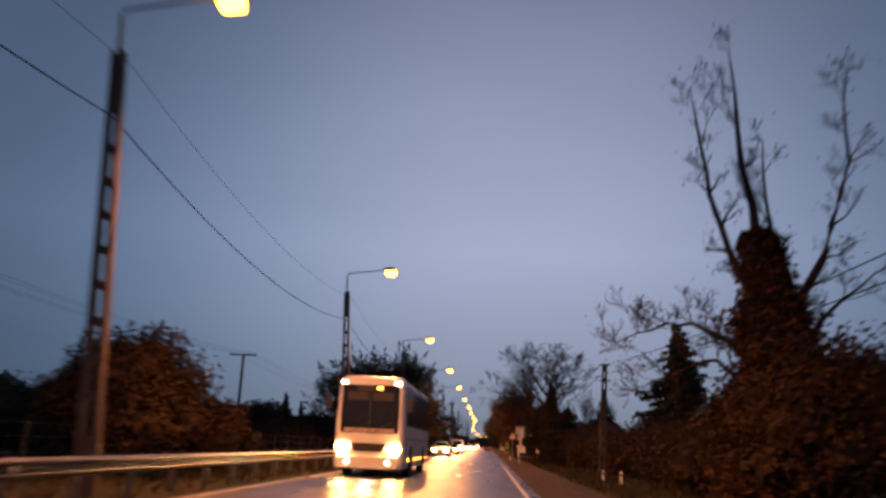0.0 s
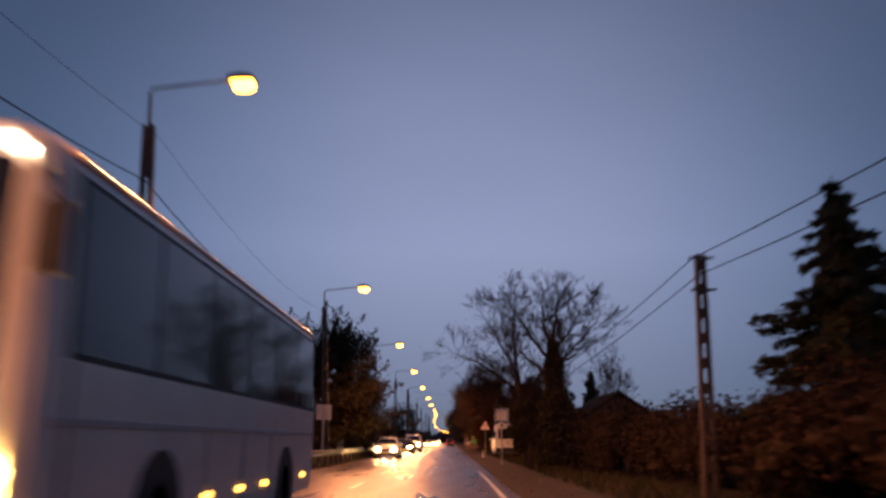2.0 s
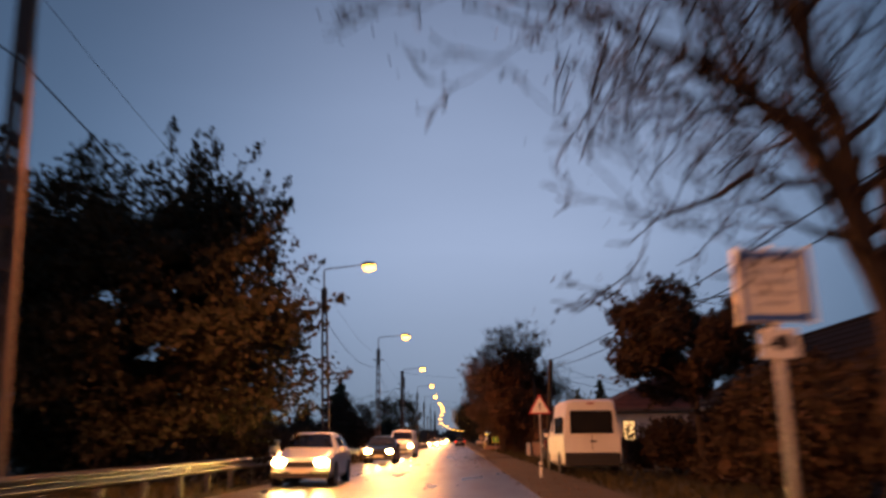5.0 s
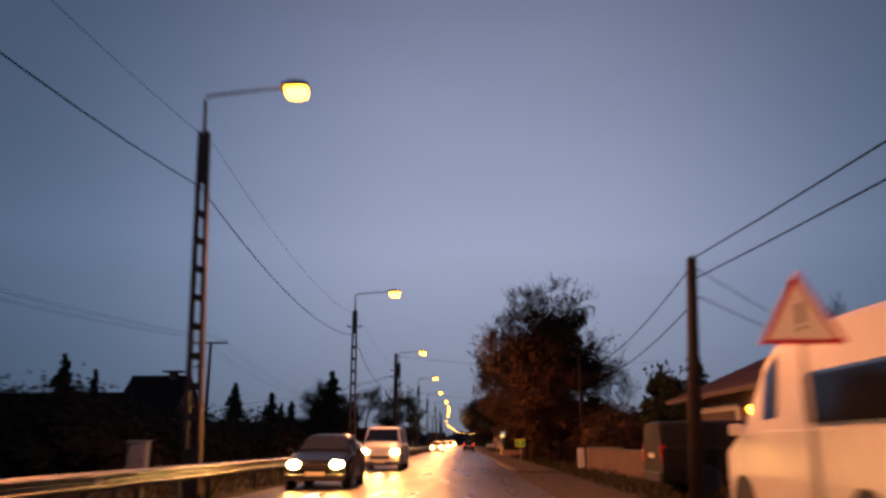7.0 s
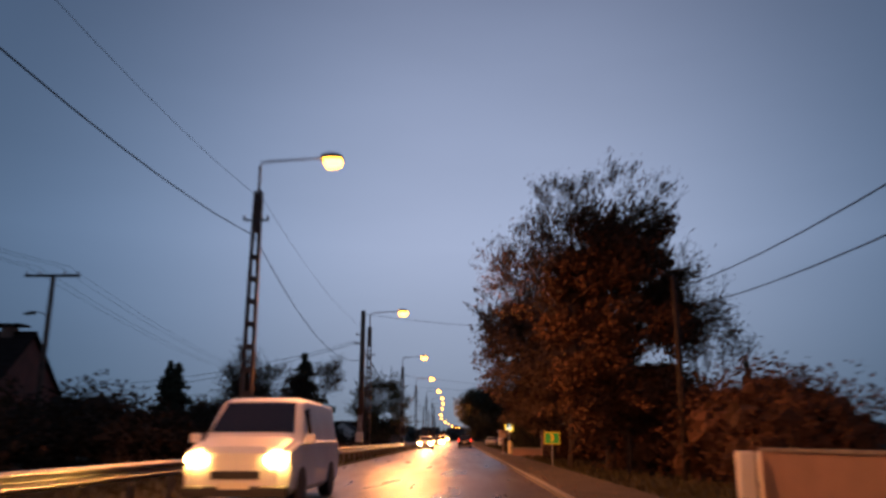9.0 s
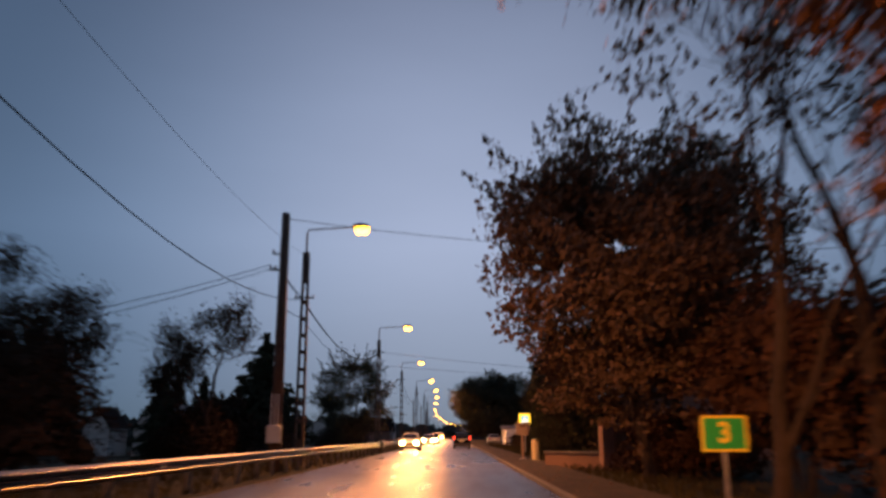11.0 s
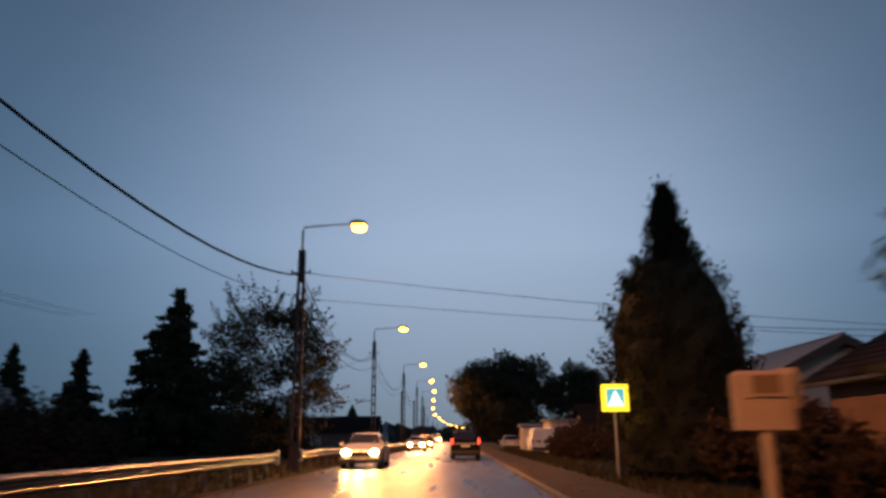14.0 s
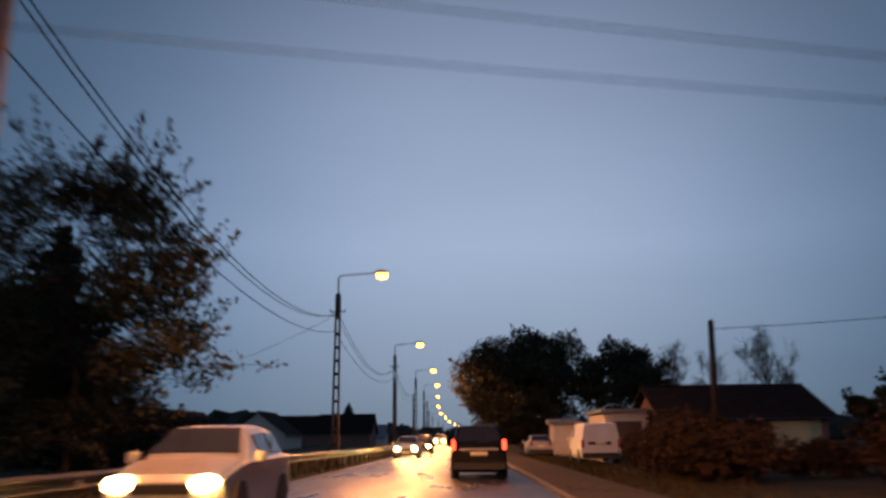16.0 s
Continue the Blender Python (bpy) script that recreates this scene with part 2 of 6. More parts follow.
FARWOOD = material("far_woods", (0.03, 0.035, 0.025), (0.02, 0.022, 0.018), 0.3, 0.95)


# ---- building tools ----
class Shape:
    """Gathers vertices and faces of one mesh."""

    def __init__(self):
        self.v, self.f = [], []

    def face(self, pts):
        n = len(self.v)
        self.v += [tuple(p) for p in pts]
        self.f.append(tuple(range(n, n + len(pts))))
        return self

    def box(self, x0, x1, y0, y1, z0, z1):
        n = len(self.v)
        self.v += [(x, y, z) for z in (z0, z1) for x, y in ((x0, y0), (x1, y0), (x1, y1), (x0, y1))]
        self.f += [(n, n + 3, n + 2, n + 1), (n + 4, n + 5, n + 6, n + 7)]
        self.f += [(n + a, n + (a + 1) % 4, n + 4 + (a + 1) % 4, n + 4 + a) for a in range(4)]
        return self

    def chamfer_box(self, x0, x1, y0, y1, z0, z1, c):
        """A box whose upright corners and upper edge are cut back by c."""
        plan = [(x0 + c, y0), (x1 - c, y0), (x1, y0 + c), (x1, y1 - c), (x1 - c, y1), (x0 + c, y1), (x0, y1 - c), (x0, y0 + c)]
        cx, cy = (x0 + x1) / 2, (y0 + y1) / 2
        kx, ky = 1 - 2 * c / max(x1 - x0, 1e-6), 1 - 2 * c / max(y1 - y0, 1e-6)
        top = [(cx + (x - cx) * kx, cy + (y - cy) * ky) for x, y in plan]
        return self.rings([[(x, y, z0) for x, y in plan], [(x, y, z1 - c) for x, y in plan], [(x, y, z1) for x, y in top]])

    def rings(self, rings, ends=True):
        n, k = len(self.v), len(rings[0])
        for r in rings:
            self.v += [tuple(p) for p in r]
        for a in range(len(rings) - 1):
            for b in range(k):
                c = (b + 1) % k
                self.f.append((n + a * k + b, n + a * k + c, n + (a + 1) * k + c, n + (a + 1) * k + b))
        if ends:
            self.f.append(tuple(n + b for b in range(k))[::-1])
            self.f.append(tuple(n + (len(rings) - 1) * k + b for b in range(k)))
        return self

    def tube(self, pts, radii, sides=6, ends=True):
        pts = [Vector(p) for p in pts]
        if not isinstance(radii, (list, tuple)):
            radii = [radii] * len(pts)
        rings = []
        for n, p in enumerate(pts):
            d = (pts[min(n + 1, len(pts) - 1)] - pts[max(n - 1, 0)]).normalized()
            a = d.cross(Vector((0, 0, 1)) if abs(d.z) < 0.95 else Vector((1, 0, 0))).normalized()
            b = d.cross(a)
            rings.append([p + radii[n] * (math.cos(t) * a + math.sin(t) * b) for t in (2 * math.pi * s / sides for s in range(sides))])
        return self.rings(rings, ends)

    def prism(self, outline, x0, x1):
        """An outline in (y, z), drawn out from x0 to x1."""
        return self.rings([[(x0, y, z) for y, z in outline], [(x1, y, z) for y, z in outline]])

    def prism_y(self, outline, y0, y1):
        """An outline in (x, z), drawn out from y0 to y1."""
        return self.rings([[(x, y0, z) for x, z in outline], [(x, y1, z) for x, z in outline]])

    def lump(self, c, r, rng, rough=0.25, rows=6, cols=9):
        """An uneven rounded mass of leaves."""
        rings = []
        for a in range(1, rows):
            t = math.pi * a / rows
            ring = []
            for b in range(cols):
                p = 2 * math.pi * b / cols
                k = 1 + rough * rng.uniform(-1, 1)
                ring.append((c[0] + r[0] * k * math.sin(t) * math.cos(p), c[1] + r[1] * k * math.sin(t) * math.sin(p), c[2] - r[2] * k * math.cos(t)))
            rings.append(ring)
        return self.rings(rings)

    def mesh(self, name, mat, smooth=False):
        me = bpy.data.meshes.new(name)
        me.from_pydata(self.v, [], self.f)
        me.materials.append(mat)
        if smooth:
            me.polygons.foreach_set("use_smooth", [True] * len(me.polygons))
        me.update()
        return me


def thing(name, label, category, at=(0, 0, 0), turn=0.0, group="", kind=""):
    ob = new(name)
    ob.empty_display_size = 0.2
    ob.matrix_basis = pose(*at, 0, 0, turn)
    return tagged(ob, label, category, group, kind)


def part(name, shape, mat, parent, label="", smooth=False, at=None):
    ob = new(name, shape.mesh(name, mat, smooth))
    ob.parent = parent
    if at:
        ob.location = at
    return tagged(ob, label)


def solid(name, shape, mat, label, category, kind="", smooth=False, group=""):
    return tagged(new(name, shape.mesh(name, mat, smooth)), label, category, group, kind)


def leaf_mesh(name, centres, sizes, mat, seed, stretch=1.6, droop=0.0, core=None):
    """Many small pointed leaves, each a bent pair of triangles, turned every way; core: a Shape inside that closes the crown."""
    rg = np.random.default_rng(seed)
    c = np.asarray(centres, float)
    n = len(c)
    s = np.asarray(sizes, float).reshape(-1, 1) * np.ones((n, 1))
    d = rg.normal(size=(n, 3))
    d[:, 2] -= droop
    d /= np.linalg.norm(d, axis=1, keepdims=True)
    w = np.cross(d, rg.normal(size=(n, 3)))
    w /= np.linalg.norm(w, axis=1, keepdims=True)
    u = np.cross(d, w)
    v = np.stack([c - d * s * stretch / 2, c + w * s / 2 + u * s * 0.12, c + d * s * stretch / 2, c - w * s / 2 + u * s * 0.12], 1).reshape(-1, 3)
    k = np.arange(n)[:, None] * 4
    f = np.concatenate([k + [0, 1, 2], k + [0, 2, 3]], 1).reshape(-1, 3)
    verts, faces = v.tolist(), f.tolist()
    if core:
        m = len(verts)
        verts += [tuple(p) for p in core.v]
        faces += [[m + i for i in q] for q in core.f]
    me = bpy.data.meshes.new(name)
    me.from_pydata(verts, [], faces)
    me.materials.append(mat)
    me.update()
    return me


def put_leaves(name, parent, *args, **kw):
    ob = new(name, leaf_mesh(name, *args, **kw))
    ob.parent = parent
    return ob


# ---- plants ----
def grow(shape, rng, start, way, length, radius, depth, tips, spread=0.55, lift=0.15, forks=3, shrink=0.68, thin=0.004):
    """A limb that bends, tapers and forks."""
    pts, rad = [Vector(start)], [radius]
    d = Vector(way).normalized()
    steps = 4 if depth > 2 else 3
    end = max(radius * 0.55, thin)
    for n in range(steps):
        d = (d + Vector((rng.uniform(-1, 1), rng.uniform(-1, 1), rng.uniform(-0.6, 1))) * 0.16 + Vector((0, 0, lift * 0.3))).normalized()
        pts.append(pts[-1] + d * length / steps)
        rad.append(radius + (end - radius) * (n + 1) / steps)
    shape.tube(pts, rad, 7 if depth > 3 else (4 if depth > 1 else 3), ends=depth > 3)
    if depth <= 0:
        tips.append(tuple(pts[-1]))
        return
    for n in range(forks):
        away = Vector((rng.gauss(0, 1), rng.gauss(0, 1), rng.gauss(0.1, 0.6)))
        away = (away - away.dot(d) * d).normalized()
        k = 1.0 if n == 0 else rng.uniform(0.55, 1.0)
        nd = (d + away * spread * (0.45 if n == 0 else rng.uniform(0.7, 1.25)) + Vector((0, 0, lift))).normalized()
        a = len(pts) - 1 if n < 2 else rng.randint(1, len(pts) - 1)
        grow(shape, rng, pts[a], nd, length * shrink * rng.uniform(0.75, 1.15), max(rad[a] * (0.8 if n == 0 else 0.6), thin), depth - 1, tips, spread, lift, forks, shrink, thin)
        if depth <= 2:
            tips.append(tuple(pts[a]))


def bare_tree(label, at, height, seed, depth=6, spread=0.6, forks=3, trunk=0.2, ivy=0.0, sparse=0, leaf=LEAF_AUTUMN, lean=(0, 0), stems=1, first=0.27, name="bare_tree", girth=1.0):
    rng = random.Random(seed)
    tree = thing(name, label, "tree", at)
    wood, tips = Shape(), []
    for s in range(stems):
        way = (lean[0] + (rng.uniform(-0.35, 0.35) if stems > 1 else 0), lean[1] + (rng.uniform(-0.35, 0.35) if stems > 1 else 0), 1)
        grow(wood, rng, (0.25 * s, 0.1 * s, -0.1), way, height * first, trunk, depth, tips, spread, 0.13, forks, 0.74, 0.006)
    top = max(p[2] for p in wood.v)
    k = height / top
    wood.v = [(x * k, y * k, z * k) for x, y, z in wood.v]
    part("trunk", wood, TWIG if trunk < 0.1 else BARK, tree, "bare branching trunk and limbs")
    rg = np.random.default_rng(seed)
    if ivy:
        n = int(1500 * ivy * girth)
        z = rg.uniform(0.1, ivy, n)
        ang = rg.uniform(0, 6.283, n)
        rad = (0.30 + rg.normal(0, 0.13, n) + 0.12 * np.sin(3.1 * z + 2 * ang) + 0.35 * np.exp(-z / 1.2)) * (1 - 0.75 * (z / ivy) ** 3) * girth
        x0, y0 = lean[0] * z, lean[1] * z
        put_leaves("ivy", tree, np.stack([x0 + rad * np.cos(ang), y0 + rad * np.sin(ang), z], 1), rg.uniform(0.08, 0.17, n), IVY, seed, 1.2)
    if sparse and tips:
        t = np.array(tips) * k
        pick = t[rg.integers(0, len(t), sparse)] + rg.normal(0, 0.16, (sparse, 3))
        put_leaves("leaves", tree, pick, rg.uniform(0.045, 0.09, sparse), leaf, seed, 1.5, 0.4)
    return tree


def leafy_tree(label, at, height, crown, seed, leaf, count=14000, size=0.2, low=0.25, trunk=0.2, clumps=70, core=True, gap=0.0, stretch=1.7, name="tree", shoots=90, reach=0.16):
    """crown: half widths (x, y); low: where the crown begins, as part of the height."""
    rng, rg = random.Random(seed), np.random.default_rng(seed)
    tree = thing(name, label, "tree", at)
    wood, tips = Shape(), []
    grow(wood, rng, (0, 0, -0.1), (0, 0, 1), height * 0.3, trunk, 4, tips, 0.75, 0.1, 3, 0.72, 0.01)
    top = max(p[2] for p in wood.v)
    wide = max(max(abs(p[0]), abs(p[1])) for p in wood.v)
    k, kw = height * 0.93 / top, min(max(crown) * 0.9 / wide, height / top)
    wood.v = [(x * kw, y * kw, z * k) for x, y, z in wood.v]
    zc, rz = height * (1 + low) / 2, height * (1 - low) / 2
    cent, rad, inner = [], [], Shape()
    for n in range(clumps):
        d = Vector((rng.gauss(0, 1), rng.gauss(0, 1), rng.gauss(0.15, 1))).normalized()
        q = rng.uniform(0.55, 1.0) ** 0.6
        bulge = 1 + 0.16 * noise.noise(d * 2.3 + Vector((seed, 0, 0)))
        c = (d.x * crown[0] * q * bulge, d.y * crown[1] * q * bulge, zc + d.z * rz * q * bulge)
        r = rng.uniform(0.09, 0.2) * (crown[0] + crown[1] + rz) / 2
        cent.append(c)
        rad.append(r)
        if core and rng.random() > gap:
            inner.lump((c[0] * 0.72, c[1] * 0.72, zc + (c[2] - zc) * 0.72), (r * 0.52, r * 0.52, r * 0.42), rng, 0.4, 5, 7)
    cent, rad = np.array(cent), np.array(rad)
    who = rg.choice(clumps, count, p=rad**2 / (rad**2).sum())
    d = rg.normal(size=(count, 3))
    d /= np.linalg.norm(d, axis=1, keepdims=True)
    p = cent[who] + d * (rad[who] * rg.uniform(0.35, 1.12, count) ** 0.7)[:, None] * [1, 1, 0.8]
    more = []
    limbs = np.array(wood.v)
    for n in range(shoots):  # loose shoots that break the outline
        c = cent[rng.randrange(clumps)]
        out = Vector((c[0] / crown[0], c[1] / crown[1], (c[2] - zc) / rz + 0.35))
        out = (out.normalized() + Vector((rng.gauss(0, 0.3), rng.gauss(0, 0.3), rng.gauss(0.15, 0.3)))).normalized()
        ln = rng.uniform(0.5, 1.6) * reach * (crown[0] + crown[1] + rz) / 1.5
        a = Vector(c) + out * ln * 0.3
        b = a + out * ln + Vector((0, 0, rng.uniform(-0.1, 0.15) * ln))
        near = limbs[np.argmin(((limbs - np.array(c)) ** 2).sum(1))]
        wood.tube([Vector(near), a, b], [0.02, 0.014, 0.005], 3, False)
        m = max(8, int(count / 900))
        t = rg.uniform(0, 1.05, m) ** 0.8
        q = np.array(a)[None] * (1 - t)[:, None] + np.array(b)[None] * t[:, None]
        more.append(q + rg.normal(0, 1, (m, 3)) * (0.17 * ln * (1.1 - t))[:, None])
    part("trunk", wood, BARK, tree, "rough bark trunk and limbs")
    p = np.concatenate([p] + more)
    p[:, 2] = np.maximum(p[:, 2], 0.05)
    put_leaves("crown", tree, p, rg.uniform(0.6, 1.3, len(p)) * size, leaf, seed, stretch, 0.3, inner if core else None)
    return tree


def bush(label, at, half, height, seed, leaf, count=5000, size=0.13, name="bush", group=""):
    rng, rg = random.Random(seed), np.random.default_rng(seed)
    b = thing(name, label, "bush", at, group=group)
    inner = Shape()
    for n in range(6):
        a = rng.uniform(0, 6.283)
        part("stem", Shape().tube([(0.1 * math.cos(a), 0.1 * math.sin(a), -0.05), (half[0] * 0.4 * math.cos(a), half[1] * 0.4 * math.sin(a), height * 0.45), (half[0] * 0.7 * math.cos(a), half[1] * 0.7 * math.sin(a), height * 0.8)], [0.035, 0.022, 0.008], 5), TWIG, b)
    cl = []
    m = max(18, int(7 * (half[0] * half[1]) ** 0.5 * height))
    for n in range(min(m, 90)):
        x, y = rng.uniform(-1, 1), rng.uniform(-1, 1)
        top = height * (1 - 0.45 * max(abs(x), abs(y)) ** 2.5) * (0.82 + 0.2 * noise.noise(Vector((x * half[0], y * half[1], seed))))
        z = rng.uniform(0.1, 1) ** 0.55 * top
        r = rng.uniform(0.28, 0.5) * min(half[0], half[1], height)
        z = min(z, top - r * 0.4)
        cl.append((x * half[0] * 0.85, y * half[1] * 0.85, z, r))
        inner.lump((x * half[0] * 0.72, y * half[1] * 0.72, max(z - 0.12 * r, 0.3 * r)), (r * 0.5, r * 0.5, r * 0.46), rng, 0.3, 6, 9)
    cl = np.array(cl)
    count = int(count * 1.25)
    who = rg.integers(0, len(cl), count)
    d = rg.normal(size=(count, 3))
    d /= np.linalg.norm(d, axis=1, keepdims=True)
    p = cl[who, :3] + d * (cl[who, 3] * rg.uniform(0.5, 1.25, count))[:, None]
    p[:, 2] = np.abs(p[:, 2]) + 0.02
    put_leaves("foliage", b, p, rg.uniform(0.6, 1.4, count) * size, leaf, seed, 1.6, 0.0, inner)
    return b


def spruce(label, at, height, radius, seed, low=0.06, dens=0.45, taper=0.86, name="spruce"):
    """Tiers of drooping boughs set with needle sprays."""
    rng, rg = random.Random(seed), np.random.default_rng(seed)
    tree = thing(name, label, "conifer tree", at)
    wood = Shape().tube([(0, 0, -0.1), (0, 0, height * 0.5), (0, 0, height)], [0.02 * height, 0.012 * height, 0.012], 8)
    core, cs, ss = Shape(), [], []
    tiers = int(13 + height * 1.6)
    for n in range(tiers):
        q = low + (1 - low) * n / tiers
        z = height * q
        r = radius * (1 - q) ** taper * rng.uniform(0.82, 1.12) + 0.05
        for b in range(max(5, int(8 * (1 - q) + 5))):
            a = rng.uniform(0, 6.283)
            rr = r * rng.uniform(0.62, 1.18)
            tip = Vector((rr * math.cos(a), rr * math.sin(a), z - rr * rng.uniform(0.12, 0.34) + 0.1 * rr))
            mid = Vector((0.5 * rr * math.cos(a), 0.5 * rr * math.sin(a), z - 0.04 * rr))
            wood.tube([(0, 0, z), mid, tip], [0.018, 0.012, 0.004], 3, False)
            m = int((20 + 60 * rr) * dens)
            t = rg.uniform(0.12, 1.03, m)
            base = np.outer(1 - t, (0, 0, z)) + np.outer(t, tip)
            side = (rg.uniform(-1, 1, m) * 0.17 * rr * (1.15 - t))[:, None] * np.array([-math.sin(a), math.cos(a), 0])
            base = base + side
            base[:, 2] -= np.abs(rg.normal(0, 0.07, m)) * (0.5 + rr * 0.5)
            cs.append(base)
            ss.append(np.full(m, (0.045 + 0.0062 * height) * min(1.5, dens ** -0.5)) * rg.uniform(0.6, 1.35, m))
        if n % 2 == 0 and q < 0.9:
            core.lump((0, 0, z), (r * 0.4, r * 0.4, height / tiers * 1.4), rng, 0.35, 6, 15)
    part("trunk", wood, BARK, tree, "straight trunk with drooping boughs")
    put_leaves("needles", tree, np.concatenate(cs), np.concatenate(ss), NEEDLE, seed, 3.2, 0.5, core)
    return tree


def thuja(label, at, height, profile, seed, count=16000, size=0.16, name="thuja", leaf=NEEDLE):
    """A dense columnar conifer; profile: (part of the height, radius) pairs."""
    rng, rg = random.Random(seed), np.random.default_rng(seed)
    tree = thing(name, label, "conifer tree", at)
    part("trunk", Shape().tube([(0, 0, -0.1), (0, 0, height * 0.9)], [0.14, 0.02], 8), BARK, tree)
    qs, rs = zip(*profile)
    core = Shape()
    rings = []
    for n in range(15):
        q = 0.01 + 0.95 * n / 14
        r = np.interp(q, qs, rs) * 0.8
        rings.append([(r * (1 + 0.16 * rng.uniform(-1, 1)) * math.cos(a), r * (1 + 0.16 * rng.uniform(-1, 1)) * math.sin(a), q * height) for a in (6.2832 * k / 14 for k in range(14))])
    core.rings(rings)
    q = rg.uniform(0, 1, count * 3)
    keep = rg.uniform(0, max(rs), count * 3) < np.interp(q, qs, rs) + 0.05
    q = q[keep][:count]
    a = rg.uniform(0, 6.283, len(q))
    wob = np.array([noise.noise(Vector((math.cos(b) * 2.2, math.sin(b) * 2.2, z * height * 0.8 + seed))) for b, z in zip(a, q)])
    tuft = np.array([noise.noise(Vector((math.cos(b) * 7.0, math.sin(b) * 7.0, z * height * 3.2 + seed * 2))) for b, z in zip(a, q)])
    r = np.interp(q, qs, rs) * (0.92 + 0.2 * wob + 0.2 * tuft + rg.normal(0, 0.05, len(q))) + 0.1 * np.maximum(tuft, 0)
    p = np.stack([r * np.cos(a), r * np.sin(a), q * height + 0.03], 1)
    put_leaves("needles", tree, p, rg.uniform(0.6, 1.4, len(q)) * size, leaf, seed, 2.0, -0.5, core)
    return tree


def feathery_conifer(label, at, height, profile, seed, boughs=300, each=130, fill=0.4, ragged=0.28, name="conifer"):
    """A broad conifer of many upswept boughs, each a plume of fine sprays; profile: (part of the height, radius) pairs."""
    rng, rg = random.Random(seed), np.random.default_rng(seed)
    tree = thing(name, label, "conifer tree", at)
    wood = Shape().tube([(0, 0, -0.1), (0.05, 0, height * 0.5), (0, 0, height * 0.93)], [0.15, 0.09, 0.015], 8)
    qs, rs = zip(*profile)
    core = Shape()
    rings = []
    for n in range(15):
        q = 0.02 + 0.68 * n / 14
        r = np.interp(q, qs, rs) * fill
        rings.append([(r * (1 + 0.1 * rng.uniform(-1, 1)) * math.cos(a), r * (1 + 0.1 * rng.uniform(-1, 1)) * math.sin(a), q * height) for a in (6.2832 * k / 18 for k in range(18))])
    core.rings(rings)
    cs = []
    for n in range(boughs):
        q = 1 - rng.random() ** 0.75 * 0.98
        a = rng.uniform(0, 6.283)
        r = np.interp(q, qs, rs) * (rng.uniform(1 - ragged, 1.05) + 0.65 * ragged * noise.noise(Vector((2 * math.cos(a), 2 * math.sin(a), 5 * q + seed))))
        rise = rng.uniform(0.5, 1.0) * (0.35 + 0.5 * r)
        tip = Vector((r * math.cos(a), r * math.sin(a), q * height + rng.uniform(-0.05, 0.1)))
        root = Vector((0, 0, max(0.15, tip.z - rise)))
        mid = root.lerp(tip, 0.6) - Vector((0, 0, 0.16 * r))
        wood.tube([root, mid, tip], [0.02, 0.012, 0.004], 3, False)
        t = rg.uniform(0.12, 1.06, each)
        base = np.where(t[:, None] < 0.6, np.array(root) + np.outer(t / 0.6, np.array(mid - root)), np.array(mid) + np.outer((t - 0.6) / 0.4, np.array(tip - mid)))
        cs.append(base + rg.normal(0, 1, (each, 3)) * (0.05 + 0.17 * (1.1 - t))[:, None])
    part("trunk", wood, BARK, tree, "straight trunk with upswept boughs")
    p = np.concatenate(cs)
    p[:, 2] = np.maximum(p[:, 2], 0.04)
    put_leaves("needles", tree, p, rg.uniform(0.6, 1.3, len(p)) * 0.055, NEEDLE_DIM, seed, 3.2, -0.7, core)
    return tree


